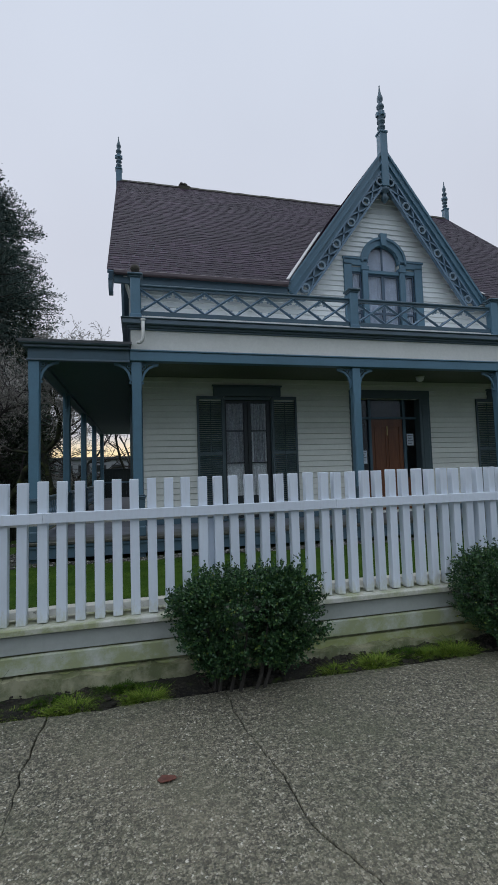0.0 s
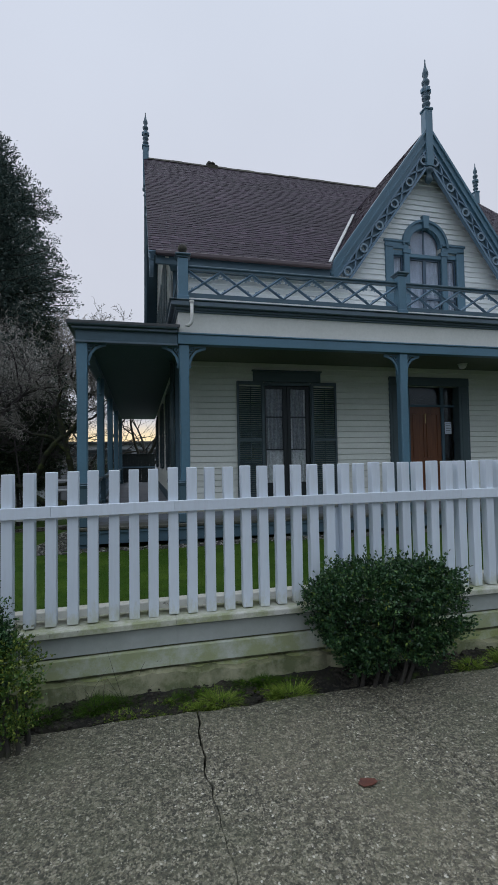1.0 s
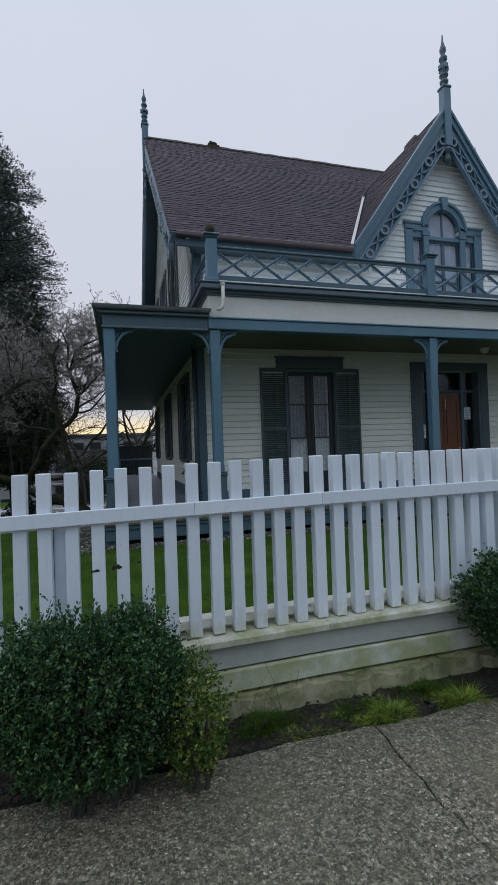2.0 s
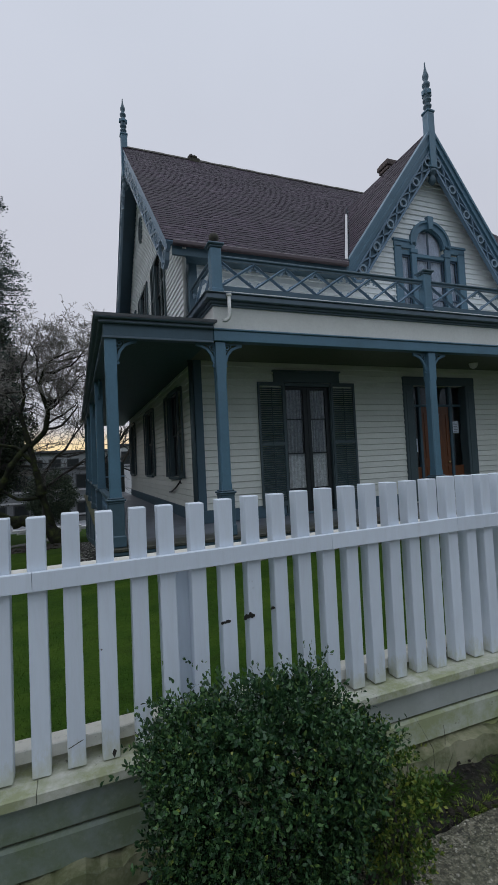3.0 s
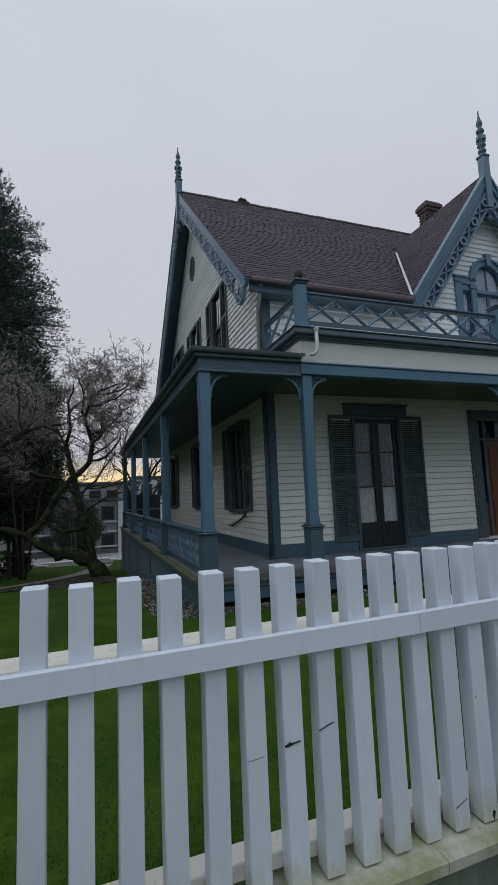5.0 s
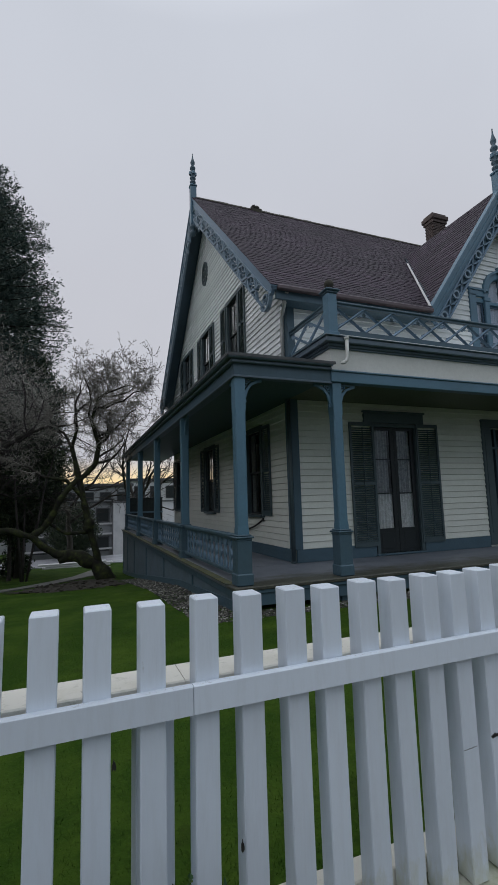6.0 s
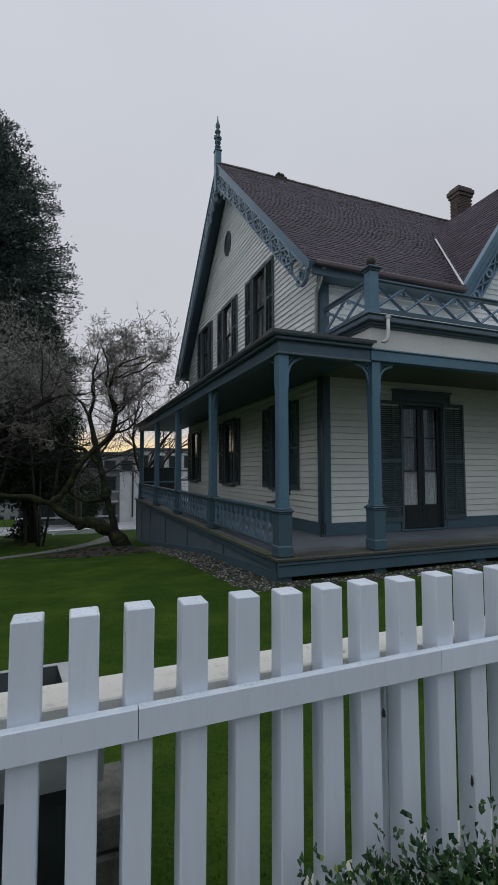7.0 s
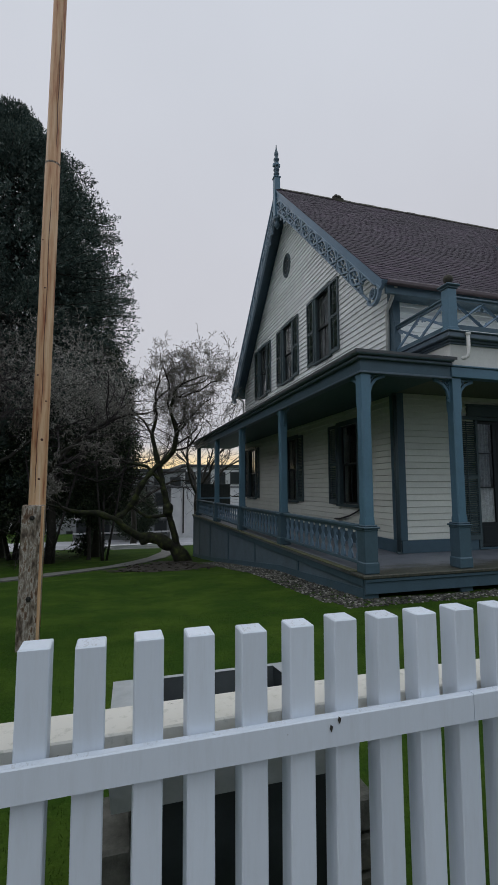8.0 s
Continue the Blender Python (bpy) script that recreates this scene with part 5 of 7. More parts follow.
ROTZ = {k: Matrix.Rotation(radians(k), 4, "Z") for k in (0, 90, 180, 270)}
kinds = {}
for px, py, dirs in [(POST_X, POST_Y, (0, 90)), (0.025, POST_Y, (0, 180)), (4.75, POST_Y, (0, 180)), (8.51, POST_Y, (0, 180)), (13.235, POST_Y, (0, 180)), (15.1, POST_Y, (180,)),
                     (POST_X, 13.25, (90, 270)), (POST_X, 17.2, (90, 270)), (POST_X, 21.2, (90, 270)), (POST_X, 25.6, (270,))]:
    if dirs not in kinds:
        p = porch_post()
        for d in dirs:
            bracket(p, ROTZ[d] @ Matrix.Translation((0.092, 0, 3.39)))
        kinds[dirs] = p
        p.matrix_world = Matrix.Translation((px, py, DECK))
    else:
        copy_thing(kinds[dirs], Matrix.Translation((px, py, DECK)))


def balustrade(y0, y1):
    """Sawn flat balusters between two rails along the side porch."""
    th = empty("balustrade", "slate blue porch balustrade with sawn flat balusters", "balustrade", Matrix.Translation((POST_X, y0, 0)), group="porch balustrades")
    L = y1 - y0
    m = Matrix(((0, 1, 0, 0), (1, 0, 0, 0), (0, 0, 1, 0), (0, 0, 0, 1)))
    part("top_rail", Mesh().box(-0.07, 0.07, 0, L, 0.97, 1.03, b=0.012).box(-0.04, 0.04, 0, L, 0.93, 0.97), BLUE_DEEP, th)
    part("bottom_rail", Mesh().box(-0.045, 0.045, 0, L, 0.36, 0.42, b=0.008), BLUE_DEEP, th)
    half = [(0.050, 0.0), (0.062, 0.03), (0.060, 0.09), (0.035, 0.13), (0.028, 0.17), (0.050, 0.21), (0.068, 0.26), (0.050, 0.31), (0.028, 0.345), (0.035, 0.38), (0.060, 0.42), (0.062, 0.48), (0.050, 0.51)]
    half = [(u * 1.2, w) for u, w in half]
    prof = half + [(-u, w) for u, w in reversed(half)]
    bal = Mesh().prism(prof, -0.014, 0.014, m).data("baluster", BLUE_MID)
    n = max(3, round(L / 0.29))
    for k in range(n):
        part("baluster", bal, None, th, m=Matrix.Translation((0, (k + 0.5) * L / n, 0.42)))
    return th


for a, b in ((9.25, 13.25), (13.25, 17.2), (17.2, 21.2), (21.2, 25.6)):
    balustrade(a + 0.16, b - 0.16)


# ---- balcony railing ----
screen = empty("porch_screen", "dark boarded screen across the back end of the side porch", "screen", Matrix.Translation((0, 26.2, DECK)))
for k in range(12):
    x0 = -1.78 + k * 0.145
    part("board", Mesh().box(x0, x0 + 0.143, -0.012, 0.012, 0.02, 1.52, b=0.003), TROUGH_DARK, screen)
part("rail", Mesh().box(-1.80, -0.02, -0.05, -0.012, 0.80, 0.88, b=0.008), BLUE_MID, screen, "lighter blue cross rail")
part("cap_rail", Mesh().box(-1.80, -0.02, -0.035, 0.035, 1.52, 1.58, b=0.01), TROUGH_DARK, screen)


def rail_post(x, y, knob):
    th = empty("balcony_post", "blue square balcony post with a round knob" if knob else "blue square balcony post with a flat cap", "balcony post",
               Matrix.Translation((x, y, 4.5)), group="balcony posts")
    part("shaft", Mesh().box(-0.098, 0.098, -0.098, 0.098, 0.0, 0.86, b=0.012).box(-0.115, 0.115, -0.115, 0.115, 0.0, 0.12, b=0.01), BLUE, th)
    part("cap", Mesh().box(-0.12, 0.12, -0.12, 0.12, 0.86, 0.90, b=0.012).box(-0.15, 0.15, -0.15, 0.15, 0.90, 0.945, b=0.015), BLUE_DEEP, th)
    if knob:
        part("knob", Mesh().lathe([(0.09, 0.945), (0.06, 0.965), (0.045, 0.99), (0.07, 1.012), (0.09, 1.05), (0.092, 1.085), (0.075, 1.13), (0.04, 1.155), (0.01, 1.16)]), MOSSY_TOP, th, "round mossy knob", smooth=True)


for px, kn in ((0.02, True), (4.77, False), (8.49, False), (13.24, True)):
    rail_post(px, POST_Y, kn)


def ridged_bar(p, q, w, ridge, face, back):
    """A bar in the (u, w) plane with a raised arris along its front."""
    p, q = Vector(p), Vector(q)
    d = (q - p).normalized()
    s = Vector((-d.y, d.x)) * w / 2
    vs = [(e.x + k * s.x, y, e.y + k * s.y) for e in (p, q) for k, y in ((1, back), (1, face), (0, ridge), (-1, face), (-1, back))]
    return Mesh().add(vs, [(0, 1, 2, 3, 4), (9, 8, 7, 6, 5)] + [(i, i + 5, (i + 1) % 5 + 5, (i + 1) % 5) for i in range(5)])


def railing(m, L, n):
    th = empty("balcony_railing", "blue balcony railing of crossed bars with cusped ornaments", "railing", m, group="balcony railings")
    part("top_rail", Mesh().box(0, L, -0.055, 0.055, 0.70, 0.745, b=0.012).box(0, L, -0.03, 0.03, 0.655, 0.70), BLUE_DEEP, th)
    part("bottom_rail", Mesh().box(0, L, -0.035, 0.035, 0.10, 0.20, b=0.008), BLUE_DEEP, th)
    w0, w1 = 0.20, 0.655
    per = L / n
    for k in range(n):
        x0, x1 = k * per, (k + 1) * per
        xm = (x0 + x1) / 2
        part("bar", ridged_bar((x0, w0), (x1, w1), 0.050, -0.040, -0.010, -0.002), BLUE_MID, th)
        part("bar", ridged_bar((x0, w1), (x1, w0), 0.050, -0.038, -0.008, 0.016), BLUE_MID, th)
        dx, dw = (x1 - x0) / 2, (w1 - w0) / 2
        wm = (w0 + w1) / 2
        for sx in (-1, 1):
            for sw, size in ((1, 1.0), (-1, 0.6)):
                # a three-lobed plate on the inner side of each arm
                pts = []
                for f, out in ((0.42, 0.0), (0.46, 0.055), (0.53, 0.06), (0.57, 0.03), (0.63, 0.075), (0.70, 0.08), (0.74, 0.035), (0.80, 0.05), (0.86, 0.045), (0.90, 0.0)):
                    pts.append((xm + sx * dx * f + sx * out * size * 0.75, wm + sw * dw * f - sw * out * size * 0.75))
                part("cusped_plate", Mesh().prism(pts if sx * sw < 0 else pts[::-1], -0.006, 0.006), BLUE_PALE, th)
    return th


railing(Matrix.Translation((0.118, POST_Y, 4.5)), 4.55, 7)
railing(Matrix.Translation((4.868, POST_Y, 4.5)), 3.52, 5)
railing(Matrix.Translation((8.588, POST_Y, 4.5)), 4.55, 7)
railing(Matrix.Translation((0.02, 9.348, 4.5)) @ Matrix.Rotation(math.pi / 2, 4, "Z"), 1.55, 2)
rail_end = empty("balcony_post", "blue half post where the railing meets the wall", "balcony post", Matrix.Translation((0.02, 10.94, 4.5)), group="balcony posts")
part("shaft", Mesh().box(-0.07, 0.07, -0.05, 0.05, 0.0, 0.85, b=0.01), BLUE_DEEP, rail_end)


# ---- pipes ----
def downpipe(pts, r, mat, label):
    th = empty("downpipe", label, "downpipe", group="downpipes")
    part("pipe", Mesh().tube(pts, r, 10), mat, th, smooth=True)
    for p in (pts[0], pts[-1]):
        part("collar", Mesh().lathe([(r + 0.012, -0.02), (r + 0.015, 0.0), (r + 0.012, 0.02)], Matrix.Translation(p)), mat, th)
    return th


downpipe([(0.16, 8.97, 4.44), (0.16, 8.97, 4.08), (0.14, 8.98, 4.02), (0.08, 9.0, 3.99)], 0.033, PIPE_WHITE, "short white downpipe under the balcony cornice")
downpipe([(-0.20, 10.62, 5.98), (-0.16, 10.8, 5.82), (-0.09, 11.1, 5.66), (-0.09, 11.12, 4.46)], 0.045, PIPE_WHITE, "white downpipe at the gable corner")
downpipe([(-0.10, 10.93, 3.7), (-0.10, 10.93, 0.28)], 0.045, SHUTTER, "dark downpipe at the porch corner")
downpipe([(-0.3, 23.55, 6.0), (-0.1, 23.3, 5.75), (-0.1, 23.2, 4.46)], 0.05, PIPE_WHITE, "white downpipe at the rear gable corner")
hose = empty("hose", "dark hose looped on the porch wall", "hose")
part("loop", Mesh().tube([(-0.05, 14.0, 0.80), (-0.07, 13.6, 0.83), (-0.08, 13.1, 0.93), (-0.07, 12.8, 1.03), (-0.05, 12.65, 1.10)], 0.022, 8), IRON, hose, smooth=True)
part("hook", Mesh().box(-0.07, 0.0, 12.62, 12.66, 1.06, 1.14, b=0.005), IRON, hose)

# ---- picket fence on its low wall ----
FENCE_Y = 3.42
ANCHORS = [(-30, 3.635), (0, 0.008), (16, -1.976), (21, -2.587), (28, -3.442), (31, -3.802), (34, -4.206), (38, -4.715), (40, -4.98), (49, -6.075), (90, -11.06)]
fence = empty("picket_fence", "white painted picket fence with square-topped pickets and flat rails", "fence")
PT, PB = 1.372, 0.436


def dip(x):
    """Height offset along x, fitted to the camera's view of the fence."""
    return float(np.interp(x, (-2.6, -0.6), (-0.025, 0.0)))


def rail_dip(x):
    return float(np.interp(x, (-7.2, -5.9, -5.0, -4.0, -3.1, -0.6, 2.0), (-0.045, -0.040, -0.034, -0.026, -0.025, 0.002, 0.008)))


def back_dip(x):
    """Back rail offset along x, fitted to the camera's view."""
    return rail_dip(x) + float(np.interp(x, (-5.4, -3.0), (0.016, 0.0)))


def sloped_box(x0, x1, y0, y1, z0, z1, b=0.004, sag=dip):
    a, c = sag(x0), sag(x1)
    e = b
    vs = []
    for x, dz in ((x0, a), (x1, c)):
        vs += [(x, y0, z0 + dz), (x, y1, z0 + dz), (x, y1, z1 - e + dz), (x, y1 - e, z1 + dz), (x, y0 + e, z1 + dz), (x, y0, z1 - e + dz)]
    return Mesh().add(vs, [(0, 1, 2, 3, 4, 5), (11, 10, 9, 8, 7, 6)] + [(i, i + 6, (i + 1) % 6 + 6, (i + 1) % 6) for i in range(6)])


rng = random.Random(11)
w, d = 0.0322, 0.066
vs = [(-w, 0, 0.0), (w, 0, 0.0), (w, d, 0.0), (-w, d, 0.0), (-w, 0, PT - PB), (w, 0, PT - PB), (w, d, PT - PB), (-w, d, PT - PB)]
pb_bm = bmesh.new()
pvs = [pb_bm.verts.new(v) for v in vs]
for f in [(0, 3, 2, 1), (4, 5, 6, 7), (0, 1, 5, 4), (1, 2, 6, 5), (2, 3, 7, 6), (3, 0, 4, 7)]:
    pb_bm.faces.new([pvs[i] for i in f])
bmesh.ops.bevel(pb_bm, geom=pb_bm.edges[:], offset=0.003, segments=1, affect="EDGES")
picket_me = Mesh().take(pb_bm).data("picket", FENCE)
for k in range(-32, 86):
    x = float(np.interp(k, [a for a, _ in ANCHORS], [b for _, b in ANCHORS])) if k > -30 else 3.64 + (-30 - k) * 0.121
    mm = Matrix.Translation((x + rng.uniform(-0.004, 0.004), FENCE_Y + rng.uniform(-0.002, 0.003), PB + dip(x) + rng.uniform(-0.004, 0.004))) @ Matrix.Rotation(rng.uniform(-0.006, 0.006), 4, "Y") @ Matrix.Diagonal((1, 1, 1 + float(np.interp(x, (-1.9, -0.9, 2.0), (0, 0.014, 0.026))), 1))
    part("picket", picket_me, None, fence, m=mm)
edges = [-11.2, -8.6, -6.3, -4.984, -4.11, -2.6, -1.35, -0.6, 1.55, 3.5, 4.2]
for a, b in zip(edges, edges[1:]):
    part("front_rail", sloped_box(a + 0.001, b - 0.001, 3.394, 3.418, 1.102, 1.171, 0.003, rail_dip), FENCE, fence)
    part("back_rail", sloped_box(a + 0.001, b - 0.001, 3.490, 3.625, 1.078, 1.146, 0.004, back_dip), BACK_RAIL, fence, "weathered cream rail behind the pickets")
    part("foot_rail", sloped_box(a + 0.001, b - 0.001, 3.490, 3.575, 0.462, 0.510), BACK_RAIL, fence)
for x in (-8.5, -6.45, -4.19, -2.02, 0.56, 2.9):
    part("post", Mesh().box(x - 0.05, x + 0.05, 3.490, 3.590, 0.2, 1.07, b=0.005), FENCE, fence)
ledge = Mesh()
for a, b in zip(edges, edges[1:]):
    t = sloped_box(a, b - 0.002, 3.35, 3.64, 0.392, 0.430, 0.006)
    ledge.add(t.v, t.f)
wall = empty("fence_wall", "low white boarded wall under the fence, green with algae", "wall", kind="structure")
part("ledge", ledge, LEDGE, wall, "mossy white ledge board")
lengths = [-1.9 if e == -1.35 else e for e in edges]
for a, b in zip(lengths, lengths[1:]):
    for k, (z0, z1, yy, mt) in enumerate(((0.262, 0.381, 3.392, BOARD_TOP), (0.138, 0.250, 3.376, KERB_BOARD), (0.012, 0.112, 3.384, KERB_LOW))):
        prof = ((yy + 0.012, z1), (yy, z1 - 0.009), (yy - 0.004, z0), (yy + 0.024, z0), (yy + 0.024, z1))
        me = Mesh().add([(x, y, z + dip(x)) for x in (a, b) for y, z in prof], [(0, 1, 2, 3, 4), (9, 8, 7, 6, 5)] + [(i, i + 5, (i + 1) % 5 + 5, (i + 1) % 5) for i in range(5)])
        # boards towards the far end take a darker green-grey
        part("board", me, DARK_BOARD if b <= -1.3 else mt, wall)
part("core", Mesh().box(edges[0], edges[-1], 3.412, 3.58, -0.05, 0.37), FOOTING, wall)
ft = Mesh()
fx = np.arange(edges[0], edges[-1] + 0.01, 0.025)
top = [(float(x), float(np.interp(x, (-6, -1.2, -0.85, -0.5, 0.3, 1.1, 1.5), (0.11, 0.105, 0.115, 0.105, 0.10, 0.09, 0.05))) + 0.03 * noise.noise((x * 2.3, 3, 0)) + 0.028 * noise.noise((x * 7, 1, 0)) + 0.016 * noise.noise((x * 23, 1, 0))) for x in fx]
for (xa, za), (xb, zb) in zip(top, top[1:]):
    ya, yb = (3.300 + 0.04 * noise.noise((t * 3, 7, 0)) + 0.03 * noise.noise((t * 11, 7, 0)) for t in (xa, xb))
    ft.add([(xa, ya, -0.05), (xb, yb, -0.05), (xb, 3.41, -0.05), (xa, 3.41, -0.05), (xa, ya + 0.015, za), (xb, yb + 0.015, zb), (xb, 3.41, zb), (xa, 3.41, za)],
           [(0, 1, 5, 4), (4, 5, 6, 7), (2, 3, 7, 6)])
for x, z, tilt in ((-3.203, 0.80, 0.05), (-3.084, 0.818, 0.12), (-2.966, 0.845, 0.3), (-2.47, 0.50, 0.4)):
    pts = [(x - 0.026 + 0.0065 * q, z + tilt * (0.0065 * q - 0.026) + 0.0022 * noise.noise((q * 0.9, x * 9, 0))) for q in range(9)]
    part("crack", Mesh().bar(pts, 0.0020 + 0.0010 * math.sin(x * 40), FENCE_Y - 0.0015, FENCE_Y + 0.002), IRON, fence, "dark split across a picket")
rng = random.Random(6)
for x, z, wide, high in ((-1.868, 0.842, 0.042, 0.009), (-1.762, 0.848, 0.050, 0.016), (-1.650, 0.866, 0.020, 0.010), (-3.095, 0.815, 0.024, 0.007), (-4.30, 0.98, 0.010, 0.018), (-3.98, 0.72, 0.008, 0.020)):
    n = 9
    up = [(x - wide / 2 + wide * q / n, z + high * (0.35 + 0.65 * rng.random()) * (0.25 + math.sin(math.pi * (q + 0.5) / (n + 1))) + 0.12 * wide * (q / n)) for q in range(n + 1)]
    down = [(u, z - high * 0.5 * rng.random() + 0.10 * wide * ((u - x) / wide)) for u, _ in reversed(up)]
    part("chip", Mesh().prism(up + down, FENCE_Y - 0.0022, FENCE_Y + 0.002), IRON, fence, "dark chip where the paint has broken off")
for x, y, z in ((-2.333, FENCE_Y, 0.435), (-5.402, 3.393, 1.111), (-5.380, 3.393, 1.127)):
    big = 1.0 if y > 3.4 else 0.48
    pts = [(x + 0.008 * big * math.cos(q * 1.05 + 0.4) * (1 + 0.5 * math.sin(q * 2.3)), z + 0.016 * big * math.sin(q * 1.05 + 0.3) * (1 + 0.3 * math.cos(q * 3.1))) for q in range(6)]
    part("knot", Mesh().prism(pts, y - 0.002, y + 0.003), BARK, fence, "dark bare knot")
part("footing", ft, FOOTING, wall, "crumbling mossy concrete footing")

# ---- pavement slabs ----
pave = empty("pavement", "damp exposed-aggregate concrete pavement with cracked joints", "pavement", kind="structure")
joints = [-14.55, -12.1, -9.7, -7.3, -4.9, -2.6, -0.5, 0.575, 3.0, 5.4, 7.8, 10.2, 12.6]
near = 6


def joint_x(k, y):
    lean = {near: (0.07, 3.0), near + 1: (-0.125, 3.0)}.get(k, (0.02 * math.sin(k * 2.1), 3.0))
    base = {near: -0.50, near + 1: 0.575}.get(k, joints[k])
    if k == near:
        return float(np.interp(y, (0.0, 1.2, 2.43, 2.53, 2.66, 2.78, 2.9, 3.01), (-0.45, -0.48, -0.521, -0.538, -0.524, -0.537, -0.519, -0.513))) + 0.014 * noise.noise((3.3, y * 13, 4)) + 0.009 * noise.noise((5, y * 41, 7))
    if k == near + 1 and y > 0:
        return float(np.interp(y, (0.0, 1.0, 1.57, 1.71, 1.84, 2.16, 2.53, 2.7, 3.06), (1.35, 1.02, 0.816, 0.744, 0.69, 0.672, 0.601, 0.576, 0.561))) + 0.014 * noise.noise((3, y * 8, 4)) + 0.008 * noise.noise((5, y * 22, 7))
    return base + lean[0] * (y - 3.0) + 0.05 * noise.noise((k * 3.1, y * 2.2, 0)) + 0.022 * noise.noise((k * 5.1, y * 8, 4)) + 0.008 * noise.noise((k, y * 22, 7))


def joint_gap(k, y):
    if k == near:
        return float(np.interp(y, (1.4, 2.2, 2.44, 2.55, 2.8, 3.0), (0.0006, 0.0012, 0.0022, 0.0046, 0.0062, 0.0058))) * (0.8 + 0.7 * noise.noise((y * 19, 2, 0)))
    return 0.0028 + 0.0016 * noise.noise((y * 5, k, 0))


SLAB_Y = [-3.0, -1.5, -0.5] + list(np.arange(0.2, 3.01, 0.035))
for k in range(len(joints) - 1):
    left = [(joint_x(k, y) + joint_gap(k, y), y) for y in SLAB_Y]
    right = [(joint_x(k + 1, y) - joint_gap(k + 1, y), y) for y in SLAB_Y]
    cols = 90 if -3 < joints[k] < 3 else 24
    n = len(SLAB_Y)
    vs, fs = [], []
    for (xl, y), (xr, _) in zip(left, right):
        bl, br = min(0.005, joint_gap(k, y) * 1.6), min(0.005, joint_gap(k + 1, y) * 1.6)
        row = [(xl, -0.05), (xl, -bl)] + [(xl + bl + (xr - br - xl - bl) * q / cols, 0.0) for q in range(cols + 1)] + [(xr, -br), (xr, -0.05)]
        for x, z in row:
            yl = y if y < 2.97 else 3.066 + 0.05 * noise.noise((x * 1.7, 2, 2)) + 0.022 * noise.noise((x * 8, 5, 2)) + 0.010 * noise.noise((x * 27, 5, 2))
            vs.append((x, yl, z - (0.008 if y >= 2.97 and z == 0 else 0)))
    m = cols + 5
    for i in range(n - 1):
        for q in range(m - 1):
            fs.append((i * m + q, i * m + q + 1, (i + 1) * m + q + 1, (i + 1) * m + q))
    e = (n - 1) * m
    fs.append(tuple(e + q for q in range(m)))
    part("slab", Mesh().add(vs, fs), PAVING, pave)
solid("road", Mesh().box(-40, 40, -12, -3.02, -0.2, -0.12), FAR_DARK, "dark asphalt street beside the pavement", "road", kind="structure")


# ---- planting ----
def leaves(centres, dirs, size, width, rng, curl=0.25, rounded=False):
    """Folded rhombic leaves as arrays: base points, leaf directions."""
    n = len(centres)
    d = dirs / np.linalg.norm(dirs, axis=1, keepdims=True)
    r = rng.normal(size=(n, 3))
    s = np.cross(d, r)
    s /= np.linalg.norm(s, axis=1, keepdims=True) + 1e-9
    up = np.cross(s, d)
    L = size * (0.7 + 0.6 * rng.random((n, 1)))
    W = L * width
    a = centres
    c = centres + d * L
    if rounded:
        rim = [centres + d * L * f + s * W * g + up * L * curl * 0.45 for f, g in ((0.28, 0.85), (0.68, 0.9), (0.68, -0.9), (0.28, -0.85))]
        vs = np.stack([a, rim[0], rim[1], c, rim[2], rim[3]], 1).reshape(-1, 3)
        return vs, np.arange(n)[:, None] * 6 + np.arange(6)[None]
    b = centres + d * L * 0.5 + s * W + up * L * curl * 0.5
    e = centres + d * L * 0.5 - s * W + up * L * curl * 0.5
    vs = np.stack([a, b, c, e], 1).reshape(-1, 3)
    k = np.arange(n)[:, None] * 4
    return vs, k + np.array([[0, 1, 2, 3]])


def array_mesh(name, vs, quads, mat):
    me = bpy.data.meshes.new(name)
    me.vertices.add(len(vs))
    me.vertices.foreach_set("co", np.asarray(vs, dtype=np.float32).ravel())
    me.loops.add(quads.size)
    me.loops.foreach_set("vertex_index", quads.astype(np.int32).ravel())
    me.polygons.add(len(quads))
    me.polygons.foreach_set("loop_start", np.arange(len(quads), dtype=np.int32) * quads.shape[1])
    me.update(calc_edges=True)
    me.materials.append(mat)
    return me


